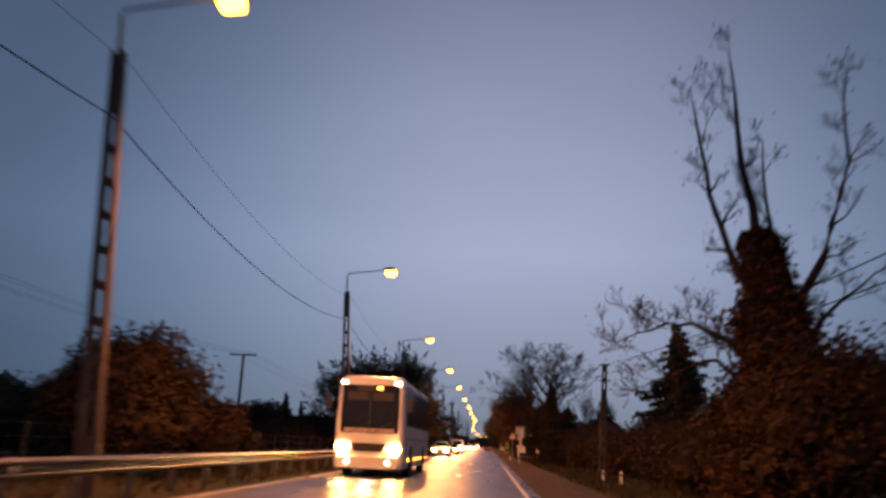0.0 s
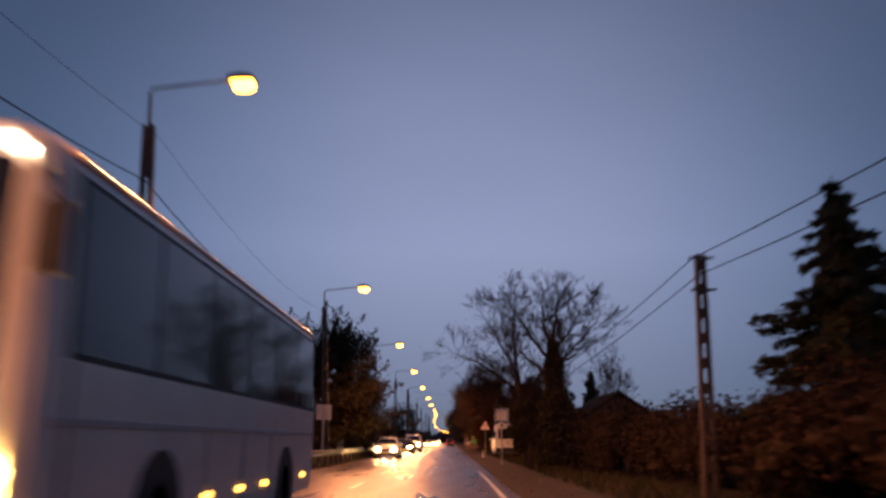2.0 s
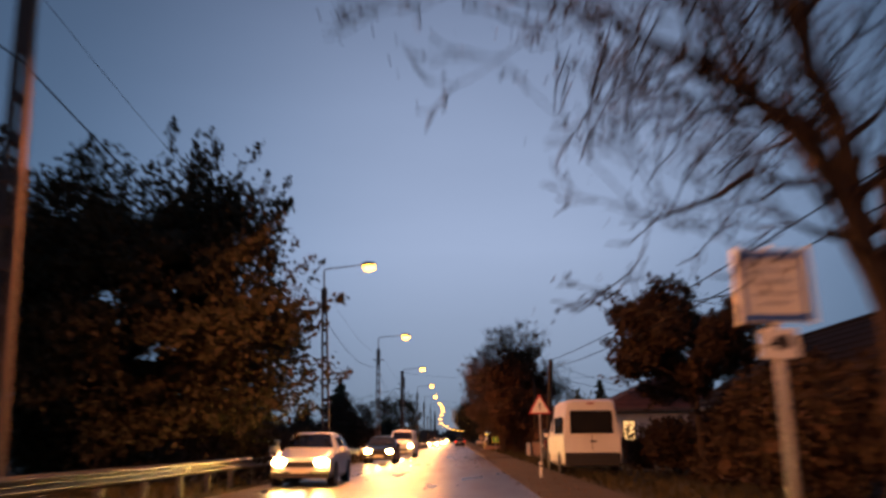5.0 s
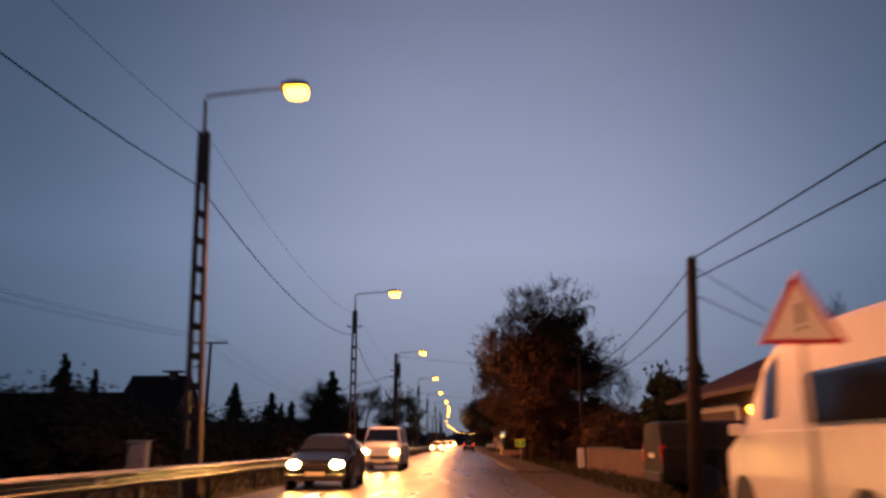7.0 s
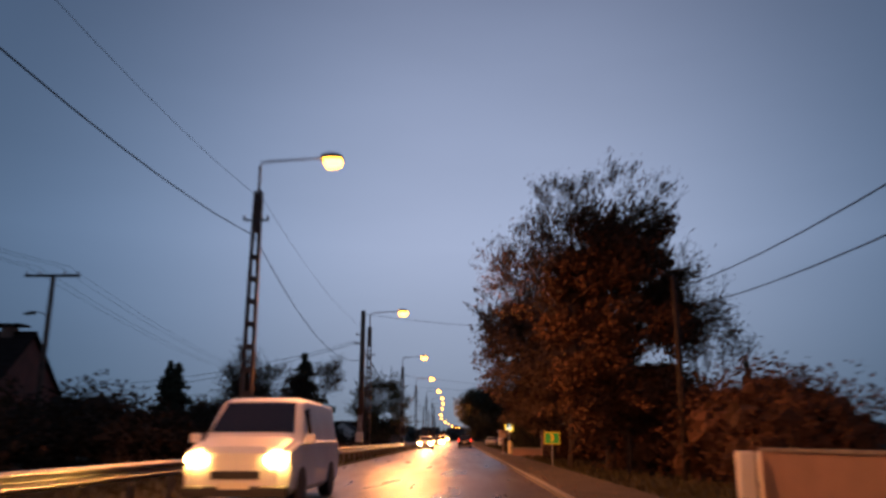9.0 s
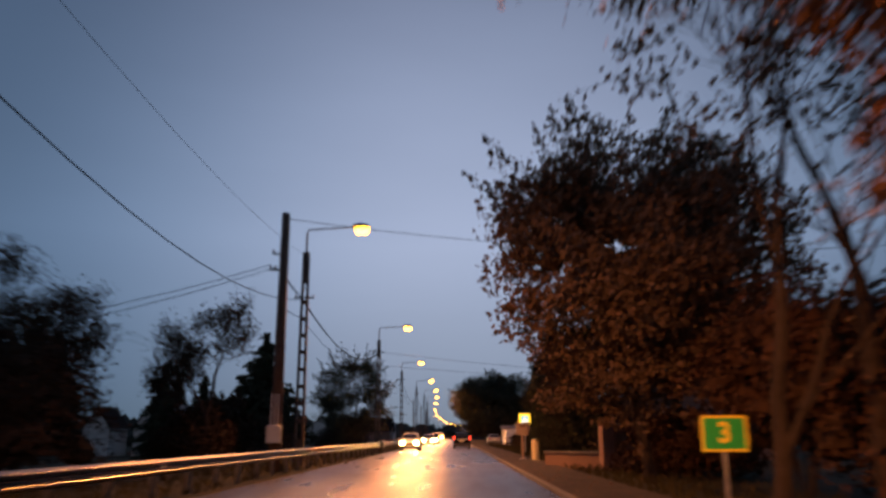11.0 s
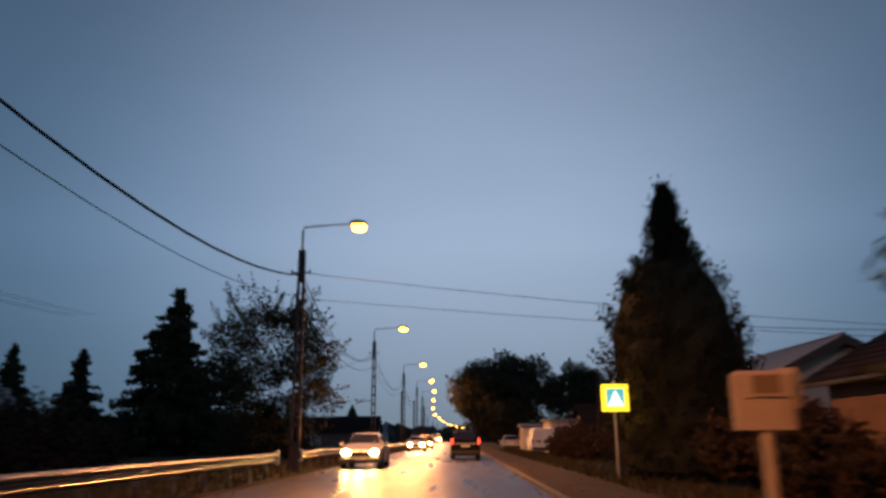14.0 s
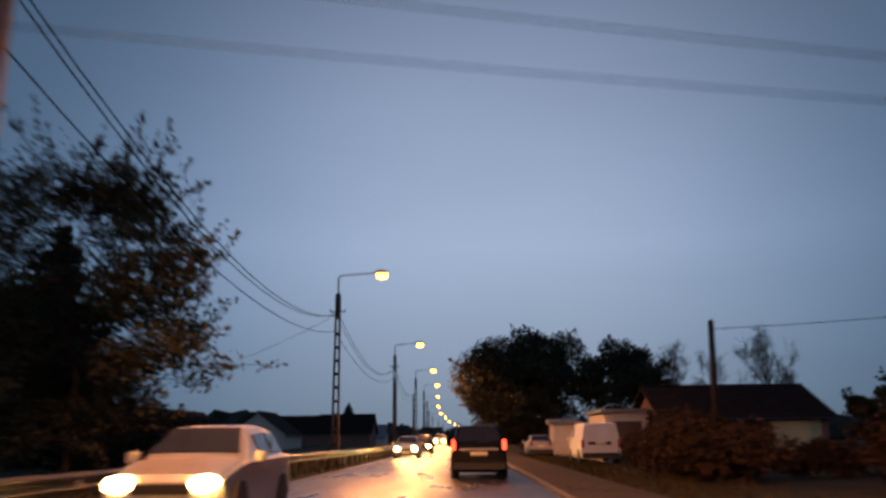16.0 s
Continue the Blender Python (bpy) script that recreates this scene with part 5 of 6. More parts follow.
part("windscreen", Shape().rings([[(kx * q, y, z) for kx, z in ((-1.0, 1.5), (1.0, 1.5), (1.03, 1.62), (1.02, 3.06), (0.96, 3.16), (-0.96, 3.16), (-1.02, 3.06), (-1.03, 1.62))] for q, y in ((1.03, 0.1), (1.02, 0.02), (0.98, -0.035))]), GLASS, bus, "large dark windscreen")
part("windscreen_divider", Shape().box(-0.018, 0.018, -0.045, 0.03, 1.5, 3.16), PLASTIC, bus)
part("destination_board", Shape().chamfer_box(-0.5, 0.5, -0.042, 0.1, 2.95, 3.12, 0.01), PLASTIC, bus)
part("dashboard", Shape().chamfer_box(-0.9, 0.9, -0.042, 0.05, 1.52, 1.66, 0.02), PLASTER, bus, "pale dashboard behind the windscreen")
for q in (-0.45, 0.45):
    part("sun_visor", Shape().chamfer_box(q - 0.38, q + 0.38, -0.042, 0.03, 2.62, 2.92, 0.02), PLASTIC, bus, "dark sun visor")
for sx in (-1, 1):
    part("window_band", Shape().rings([[(sx * (W * 1.0 + d), y, 1.78), (sx * (W * 0.958 + d), y, 3.2), (sx * (W * 0.958 - 0.05), y, 3.2), (sx * (W * 1.0 - 0.05), y, 1.78)] for y in (0.55, BUS_L - 0.35) for d in (0.004,)]), PLASTIC, bus, "black band between the side windows")
    for n in range(6):
        ya, yb = 0.62 + 1.7 * n, 2.24 + 1.7 * n
        part("side_window", Shape().rings([[(sx * (W * 0.998 + 0.01), y, 1.83), (sx * (W * 0.96 + 0.01), y, 3.15), (sx * (W * 0.96 - 0.04), y, 3.15), (sx * (W * 0.998 - 0.04), y, 1.83)] for y in (ya, yb)]), GLASS, bus)
    part("door_seam", Shape().box(sx * W - 0.007, sx * W + 0.007, 0.62, 0.66, 0.4, 1.76), PLASTIC, bus)
    part("waist_moulding", Shape().chamfer_box(sx * W - 0.015, sx * W + 0.015, 0.4, BUS_L - 0.3, 1.3, 1.36, 0.006), SIGNBACK, bus, "grey waist moulding")
    for y in (4.0, 5.6, 7.2):
        part("hatch_seam", Shape().box(sx * W - 0.006, sx * W + 0.006, y, y + 0.02, 0.42, 1.28), PLASTIC, bus)
    part("roof_edge", Shape().tube([(sx * W * 0.94, 0.4, 3.32), (sx * W * 0.94, BUS_L - 0.3, 3.32)], 0.03, 6), WHITEPAINT, bus)
    part("headlight", Shape().rings([[(sx * 0.92 + q * 0.21 * math.cos(t), y, 0.98 + q * 0.17 * math.sin(t)) for t in (6.2832 * k / 16 for k in range(16))] for q, y in ((1.0, 0.12), (1.0, -0.03), (0.7, -0.06))]), HEAD, bus, "lit headlight")
    part("fog_light", Shape().tube([(sx * 0.72, 0.1, 0.5), (sx * 0.72, -0.1, 0.5)], 0.07, 12), LAMPWHITE, bus, "lit low lamp")
    part("marker_light", Shape().chamfer_box(sx * 0.97 - 0.1, sx * 0.97 + 0.1, -0.03, 0.12, 3.2, 3.28, 0.01), LAMPWHITE, bus, "lit white marker lamp")
    part("mirror", Shape().chamfer_box(sx * 1.44 - 0.1, sx * 1.44 + 0.1, -0.3, -0.16, 2.25, 2.75, 0.03), PLASTIC, bus)
    part("mirror_arm", Shape().tube([(sx * 1.12, 0.12, 3.1), (sx * 1.4, -0.22, 2.98), (sx * 1.44, -0.23, 2.73)], 0.022, 6), PLASTIC, bus)
    part("tail_light", Shape().chamfer_box(sx * 1.05 - 0.08, sx * 1.05 + 0.08, BUS_L - 0.05, BUS_L + 0.03, 0.85, 1.3, 0.02), TAIL, bus)
    for y in (2.6, 8.4):
        wheel(bus, sx * 1.11, y, 0.5, 0.28)
        part("wheel_arch", Shape().tube([(sx * (W - 0.012), y, 0.5), (sx * (W + 0.012), y, 0.5)], 0.62, 18), PLASTIC, bus)
    for y in (1.5, 4.0, 5.4, 6.8, 9.8):
        part("side_marker", Shape().chamfer_box(sx * W - 0.018, sx * W + 0.018, y, y + 0.24, 0.56, 0.63, 0.008), MARKER, bus, "amber side marker")
part("indicator_lamp", Shape().chamfer_box(0.22, 0.42, -0.045, 0.1, 3.02, 3.1, 0.01), MARKER, bus, "amber lamp above the windscreen")
gr = part("grille", Shape().prism_y([(-0.62, 1.14), (-0.5, 0.86), (0.5, 0.86), (0.62, 1.14)], -0.03, 0.1), PLASTIC, bus)
for k in range(4):
    part("bar", Shape().box(-0.52, 0.52, -0.038, -0.031, 0.9 + 0.055 * k, 0.915 + 0.055 * k), DARKSTEEL, gr)
part("front_panel", Shape().chamfer_box(-0.98, 0.98, -0.012, 0.1, 1.18, 1.46, 0.03), WHITEPAINT, bus)
part("bumper", Shape().chamfer_box(-1.1, 1.1, -0.09, 0.12, 0.3, 0.72, 0.05), WHITEPAINT, bus)
part("number_plate", Shape().box(-0.26, 0.26, -0.105, -0.091, 0.56, 0.67), PLATE, bus, "blank pale number plate")
part("wiper", Shape().tube([(-0.7, -0.06, 1.46), (0.1, -0.06, 1.9)], 0.014, 5), PLASTIC, bus)
part("wiper", Shape().tube([(0.1, -0.06, 1.46), (0.8, -0.06, 1.9)], 0.014, 5), PLASTIC, bus)
for n in range(2):
    part("roof_hatch", Shape().chamfer_box(-0.4, 0.4, 3 + 4 * n, 3.8 + 4 * n, 3.49, 3.58, 0.03), WHITEPAINT, bus)
d = bpy.data.lights.new("headlight_beam", "SPOT")
d.energy, d.color, d.shadow_soft_size, d.spot_size, d.spot_blend = HEADLIGHT_WATTS, (1.0, 0.82, 0.55), 0.15, radians(75), 0.9
new("headlight_beam", d).matrix_basis = look((BUS_X, BUS_Y - 0.25, 0.98), (BUS_X + 0.3, BUS_Y - 12.4, 0.05))


# ---- houses ----
def window(parent, x, y, z, w, h, face, lit=False, frame_mat=None):
    """face: 'x' for a wall across x, 'y' for a wall across y; the frame stands 4 cm proud towards the road or the camera."""
    fm = frame_mat or JOINERY
    if face == "y":
        f = Shape().box(x - w / 2, x + w / 2, y - 0.045, y + 0.03, z, z + h)
        p = Shape().box(x - w / 2 + 0.06, x - 0.03, y - 0.05, y - 0.046, z + 0.06, z + h - 0.06).box(x + 0.03, x + w / 2 - 0.06, y - 0.05, y - 0.046, z + 0.06, z + h - 0.06)
        sl = Shape().box(x - w / 2 - 0.08, x + w / 2 + 0.08, y - 0.12, y + 0.02, z - 0.06, z)
    else:
        f = Shape().box(x - 0.045, x + 0.03, y - w / 2, y + w / 2, z, z + h)
        p = Shape().box(x - 0.05, x - 0.046, y - w / 2 + 0.06, y - 0.03, z + 0.06, z + h - 0.06).box(x - 0.05, x - 0.046, y + 0.03, y + w / 2 - 0.06, z + 0.06, z + h - 0.06)
        sl = Shape().box(x - 0.12, x + 0.02, y - w / 2 - 0.08, y + w / 2 + 0.08, z - 0.06, z)
    wo = part("window", f, fm, parent)
    part("pane", p, WINDOWLIT if lit else WINDOWGLASS, wo, "warmly lit pane" if lit else "dark pane")
    part("sill", sl, KERB, wo)


def gable_house(label, x0, x1, y0, y1, eave, ridge, along, wall, roof, over=0.4, name="house", chimney=None):
    """along: the axis along which the ridge runs."""
    h = thing(name, label, "house", (0, 0, min(bend(y0)[1], bend(y1)[1])))
    if along == "y":
        m = (x0 + x1) / 2
        part("wall", Shape().prism_y([(x0, -0.1), (x1, -0.1), (x1, eave), (m, ridge - 0.12), (x0, eave)], y0, y1), wall, h, "plastered walls with gable ends")
        sl = (ridge - eave) / (m - x0)
        for sx, xe in ((-1, x0 - over), (1, x1 + over)):
            ze = eave - over * sl
            part("roof", Shape().prism_y([(m, ridge), (xe, ze), (xe, ze + 0.12), (m, ridge + 0.14)], y0 - over, y1 + over), roof, h, "pitched tiled roof")
            part("gutter", Shape().tube([(xe, y0 - over, ze - 0.02), (xe, y1 + over, ze - 0.02)], 0.06, 7), DARKSTEEL, h)
            n = int((m - x0 + over) / 0.34)
            for q in range(n):
                t = q / n
                part("tile_course", Shape().box(min(m + (xe - m) * t, m + (xe - m) * t + 0.03), max(m + (xe - m) * t, m + (xe - m) * t + 0.03), y0 - over, y1 + over, ridge + 0.13 + (ze - ridge) * t - 0.02, ridge + 0.16 + (ze - ridge) * t), roof, h)
        part("ridge_cap", Shape().tube([(m, y0 - over, ridge + 0.13), (m, y1 + over, ridge + 0.13)], 0.09, 7), roof, h)
    else:
        m = (y0 + y1) / 2
        part("wall", Shape().prism([(y0, -0.1), (y1, -0.1), (y1, eave), (m, ridge - 0.12), (y0, eave)], x0, x1), wall, h, "plastered walls with gable ends")
        sl = (ridge - eave) / (m - y0)
        for ye in (y0 - over, y1 + over):
            ze = eave - over * sl
            part("roof", Shape().prism([(m, ridge), (ye, ze), (ye, ze + 0.12), (m, ridge + 0.14)], x0 - over, x1 + over), roof, h, "pitched tiled roof")
            part("gutter", Shape().tube([(x0 - over, ye, ze - 0.02), (x1 + over, ye, ze - 0.02)], 0.06, 7), DARKSTEEL, h)
            n = int((m - y0 + over) / 0.34)
            for q in range(n):
                t = q / n
                yy = m + (ye - m) * t
                part("tile_course", Shape().box(x0 - over, x1 + over, yy, yy + 0.03, ridge + 0.13 + (ze - ridge) * t - 0.02, ridge + 0.16 + (ze - ridge) * t), roof, h)
        part("ridge_cap", Shape().tube([(x0 - over, m, ridge + 0.13), (x1 + over, m, ridge + 0.13)], 0.09, 7), roof, h)
    if chimney:
        part("chimney", Shape().chamfer_box(chimney[0] - 0.3, chimney[0] + 0.3, chimney[1] - 0.3, chimney[1] + 0.3, ridge - 0.8, chimney[2], 0.04), PLASTERP, h)
    return h


def hip_house(label, x0, x1, y0, y1, eave, ridge, wall, roof, over=0.45, name="house"):
    h = thing(name, label, "house")
    part("wall", Shape().box(x0, x1, y0, y1, -0.1, eave), wall, h, "plastered walls")
    X0, X1, Y_0, Y_1 = x0 - over, x1 + over, y0 - over, y1 + over
    run = min(X1 - X0, Y_1 - Y_0) / 2
    if X1 - X0 > Y_1 - Y_0:
        a, b = (X0 + run, (Y_0 + Y_1) / 2, ridge), (X1 - run, (Y_0 + Y_1) / 2, ridge)
    else:
        a, b = ((X0 + X1) / 2, Y_0 + run, ridge), ((X0 + X1) / 2, Y_1 - run, ridge)
    e = eave + 0.02
    c = [(X0, Y_0, e), (X1, Y_0, e), (X1, Y_1, e), (X0, Y_1, e)]
    s = Shape()
    if X1 - X0 > Y_1 - Y_0:
        s.face([c[0], c[1], b, a]).face([c[1], c[2], b]).face([c[2], c[3], a, b]).face([c[3], c[0], a])
    else:
        s.face([c[0], c[1], a]).face([c[1], c[2], b, a]).face([c[2], c[3], b]).face([c[3], c[0], a, b])
    s.face(c[::-1])
    part("roof", s, roof, h, "hipped tiled roof")
    n = 9
    for q in range(1, n):
        t = Shape()
        k = q / n
        zz = e + (ridge - e) * k
        lo = [Vector(p).lerp(Vector(a if (p[0] == X0 if X1 - X0 > Y_1 - Y_0 else p[1] == Y_0) else b), k) for p in c]
        for i in range(4):
            t.tube([lo[i], lo[(i + 1) % 4]], 0.025, 4)
        part("tile_course", t, roof, h)
    part("fascia", Shape().box(X0, X1, Y_0 - 0.02, Y_0, eave - 0.12, eave + 0.03).box(X0 - 0.02, X0, Y_0, Y_1, eave - 0.12, eave + 0.03), JOINERY, h)
    part("ridge_cap", Shape().tube([a, b], 0.09, 7), roof, h)
    return h


h1 = gable_house("small house with a brown tiled roof behind the hedge", 8.5, 14.1, 69.0, 79.0, 2.4, 4.2, "y", PLASTERP, ROOFDARK)
window(h1, 8.5, 76.0, 1.0, 1.2, 1.2, "x")
h2 = hip_house("low house with pinkish walls and a red tiled roof", 8.4, 16.5, 95.2, 104.2, 2.75, 5.0, PLASTERP, ROOFTILE, 0.6)
part("white_gable_wall", Shape().box(8.42, 12.6, 95.16, 95.19, 0.0, 2.72), PLASTERW, h2, "whitewashed end wall")
window(h2, 9.35, 95.16, 1.1, 0.7, 1.1, "y", True)
gdoor = part("garage_door", Shape().box(8.36, 8.42, 98.6, 102.8, 0.0, 2.2), JOINERY, h2, "dark garage door")
for n in range(8):
    part("plank", Shape().box(8.345, 8.36, 98.65 + 0.52 * n, 99.13 + 0.52 * n, 0.05, 2.15), JOINERY, gdoor)
part("door_frame", Shape().box(8.32, 8.42, 98.4, 98.6, 0.0, 2.4).box(8.32, 8.42, 102.8, 103.0, 0.0, 2.4).box(8.32, 8.42, 98.6, 102.8, 2.2, 2.4), PLASTERW, h2)
pl2 = thing("porch_lamp", "small lit lantern under the eave of the house", "lamp", (8.36, 97.0, 2.05))
part("bracket", Shape().box(-0.16, 0.0, -0.02, 0.02, 0.2, 0.24), DARKSTEEL, pl2)
part("glass", Shape().rings([[(-0.16 + q * 0.07 * math.cos(t), q * 0.07 * math.sin(t), z) for t in (0.785, 2.356, 3.927, 5.498)] for q, z in ((0.7, -0.05), (1.1, 0.16), (0.4, 0.2))]), GLOW, pl2, "glowing lantern glass")
d = bpy.data.lights.new("porch_light", "POINT")
d.energy, d.color, d.shadow_soft_size = 14, (1.0, 0.6, 0.25), 0.08
new("porch_light", d).location = (8.1, 97.0, 1.95)
h3 = gable_house("cream house with a grey pitched roof", 10.9, 17.3, 180.5, 190.0, 3.1, 4.7, "y", PLASTERW, ROOFGREY, 0.5)
for sx in (-1, 1):
    part("verge_board", Shape().rings([[(14.1, y, 4.5), (14.1, y, 4.84), (14.1 + sx * 3.7, y, 2.99), (14.1 + sx * 3.7, y, 2.65)] for y in (179.94, 179.997)]), JOINERY, h3, "dark brown verge board")
h5 = gable_house("low brown house with a dark pitched roof", 9.5, 17.5, 161.3, 172.0, 2.75, 4.9, "y", PLASTERP, ROOFDARK, 0.5)
window(h5, 12.2, 161.3, 0.95, 1.1, 1.2, "y")
window(h5, 15.0, 161.3, 0.95, 1.1, 1.2, "y")
window(h5, 9.5, 167.0, 0.95, 1.2, 1.2, "x")
window(h3, 14.6, 180.5, 1.0, 1.3, 1.3, "y")
h4 = gable_house("low bungalow with a dark roof and cream wall panel", 10.3, 18.6, 215.0, 222.0, 2.3, 3.9, "x", PLASTERP, ROOFDARK)
part("wall_panel", Shape().box(15.7, 18.2, 214.95, 214.99, 0.5, 2.25), PLASTERY, h4, "pale cream wall panel")
window(h4, 12.2, 215.0, 0.9, 1.2, 1.1, "y")
window(h4, 14.8, 215.0, 0.9, 1.0, 1.1, "y")
ga = thing("garage", "pale flat-roofed garage beside the parked van", "garage")
part("wall", Shape().box(7.6, 10.0, 217.4, 223.0, -0.1, 2.6), PLASTERW, ga)
part("roof", Shape().box(7.4, 10.1, 217.1, 223.2, 2.6, 2.76), ROOFGREY, ga, "flat roof slab")
part("door", Shape().box(7.95, 9.6, 217.34, 217.39, 0.0, 2.1), JOINERY, ga)
ga2 = thing("shed", "small pale shed behind the parked cars", "shed")
part("wall", Shape().box(6.6, 8.6, 233.5, 237.0, -0.1, 2.3), PLASTERW, ga2)
part("roof", Shape().prism([(233.2, 2.3), (237.3, 2.3), (237.3, 2.75), (233.2, 2.42)], 6.4, 8.8), ROOFGREY, ga2)
hs = gable_house("dark house with a steep roof and a wide chimney", -26.4, -21.9, 131.0, 139.0, 2.6, 6.3, "x", REDPAINT, ROOFDARK, 0.15, chimney=(-23.2, 135.0, 6.75))
part("chimney_cap", Shape().chamfer_box(-24.0, -22.4, 134.5, 135.5, 6.752, 6.86, 0.02), ROOFDARK, hs)
window(hs, -24.2, 131.0, 1.0, 1.2, 1.3, "y")
gable_house("small house with a yellow gable and a grey roof", -29.0, -25.2, 190.0, 198.0, 1.9, 4.1, "y", PLASTERY, ROOFGREY, 0.25)
gable_house("low house with a white gable end", -31.0, -23.5, 276.0, 286.0, 1.9, 4.7, "y", PLASTERW, ROOFDARK, 0.3)
gable_house("long low house with a brown roof", -40.0, -33.0, 262.0, 282.0, 2.0, 4.9, "y", PLASTERP, ROOFDARK, 0.4)
gable_house("far house with a brown tiled roof", -24.0, -15.5, 300.0, 309.0, 2.1, 4.9, "x", PLASTERP, ROOFDARK, 0.4)
gable_house("far house with a brown tiled roof", -38.0, -28.0, 330.0, 340.0, 2.4, 5.8, "x", PLASTERP, ROOFDARK, 0.4)
gable_house("far house with a grey roof", -30.0, -20.0, 365.0, 375.0, 2.4, 5.4, "x", PLASTERW, ROOFGREY, 0.4)

rb = thing("workshop", "low red-brown boarded workshop with a white roof edge", "building")
part("wall", Shape().box(-36.0, -21.2, 46.0, 54.0, -0.1, 2.75), REDPAINT, rb)
part("roof", Shape().prism([(45.6, 2.75), (54.4, 2.75), (54.4, 3.3), (45.6, 2.92)], -36.3, -20.9), ROOFDARK, rb)
part("roof_edge", Shape().box(-36.3, -20.9, 45.5, 45.597, 2.72, 2.95), PLASTERW, rb, "white roof edge board")
for n in range(24):
    part("board", Shape().box(-36.0 + 0.61 * n, -35.44 + 0.61 * n, 45.96, 45.997, 0.0, 2.7), REDPAINT, rb)
bn = thing("banner", "white upright panel standing at the fence", "panel", (-20.3, 44.6, 0))
part("panel", Shape().chamfer_box(-0.62, 0.62, -0.03, 0.03, 0.75, 3.0, 0.02), SIGNWHITE, bn)
for sx in (-1, 1):
    part("post", Shape().tube([(sx * 0.66, 0, -0.1), (sx * 0.66, 0, 3.05)], 0.03, 8), STEEL, bn)
rf = thing("board_fence", "reddish-brown board fence in front of the gardens", "fence")
bd = Shape().chamfer_box(0.01, 0.24, -0.02, 0.02, 0.02, 1.45, 0.01).mesh("board", REDPAINT)
for n in range(20):
    o = new("board", bd)
    o.parent, o.location = rf, (-19.4 + 0.25 * n, 45.2, 0)
for zz in (0.4, 1.1):
    part("rail", Shape().box(-19.5, -14.3, 45.222, 45.28, zz, zz + 0.08), REDPAINT, rf)
gable_house("low dark wing of a house with a plain roof", -39.0, -26.6, 131.6, 138.4, 2.5, 5.0, "x", REDPAINT, ROOFDARK, 0.1)

gable_house("small shed with a white gable", -25.9, -24.1, 173.0, 176.0, 1.9, 3.1, "y", PLASTERW, ROOFDARK, 0.12, name="shed")
gable_house("small shed with a white gable", -23.0, -21.3, 174.5, 177.0, 1.9, 3.2, "y", PLASTERW, ROOFDARK, 0.12, name="shed")

# walls
gp2 = thing("gate_post", "white concrete gate post beside the low wall", "post", (5.42, 112.0, 0))
part("shaft", Shape().chamfer_box(-0.15, 0.15, -0.15, 0.15, -0.05, 0.98, 0.03), PLASTERW, gp2)
lw = thing("garden_wall", "low pinkish plastered garden wall with a coping", "wall")
for n, (xa, ya, xb, yb) in enumerate(((5.85, 112.0, 6.2, 106.6), (6.2, 106.6, 6.75, 98.5))):
    dv = Vector((xb - xa, yb - ya, 0)).normalized()
    sd = Vector((dv.y, -dv.x, 0)) * 0.12
    hgt = 0.98 - 0.08 * n
    p0, p1 = Vector((xa, ya, 0)), Vector((xb, yb, 0))
    part("panel", Shape().rings([[p0 - sd + Vector((0, 0, -0.05)), p1 - sd + Vector((0, 0, -0.05)), p1 + sd + Vector((0, 0, -0.05)), p0 + sd + Vector((0, 0, -0.05))], [p0 - sd + Vector((0, 0, hgt)), p1 - sd + Vector((0, 0, hgt)), p1 + sd + Vector((0, 0, hgt)), p0 + sd + Vector((0, 0, hgt))]]), PLASTERP, lw)
    sd2 = sd * 1.35
    part("coping", Shape().rings([[p + Vector((0, 0, z)) for p in (p0 - sd2, p1 - sd2, p1 + sd2, p0 + sd2)] for z in (hgt + 0.003, hgt + 0.06)]), KERB, lw)
gp3 = copy_thing(gp2, pose(5.9, 112.15, 0))
gp3["label"] = "dark gap-side gate post at the end of the low wall"
cw = thing("low_wall", "low concrete parapet beside the footpath", "wall")
part("body", Shape().rings([[(3.45, 151.6, z), (5.3, 149.4, z), (5.5, 149.6, z), (3.65, 151.8, z)] for z in (-0.05, 0.55)]), PLASTERP, cw)
part("coping", Shape().rings([[(3.38, 151.6, z), (5.28, 149.32, z), (5.56, 149.6, z), (3.66, 151.88, z)] for z in (0.553, 0.62)]), KERB, cw)
tw = thing("garden_wall", "tall pinkish garden wall beside the footpath", "wall")
part("body", Shape().chamfer_box(5.4, 9.5, 148.2, 148.6, -0.05, 1.6, 0.02), PLASTERP, tw)
part("pillar", Shape().chamfer_box(5.15, 5.65, 148.0, 148.75, -0.05, 1.72, 0.04), PLASTERP, tw)
part("coping", Shape().box(5.7, 9.5, 148.12, 148.68, 1.603, 1.66), KERB, tw)
fence = thing("fence", "dark wire fence with thin posts along the gardens", "fence")
fp = Shape().tube([(0, 0, -0.1), (0, 0, 1.35)], 0.025, 6).mesh("post", DARKSTEEL)
for n in range(18):
    o = new("post", fp)
    o.parent, o.location = fence, (-9.8, 8.0 + 2.6 * n, 0)
for zz in (0.3, 0.65, 1.0, 1.3):
    part("wire", Shape().tube([(-9.8, 8.0, zz), (-9.8, 52.2, zz)], 0.005, 4), DARKSTEEL, fence)

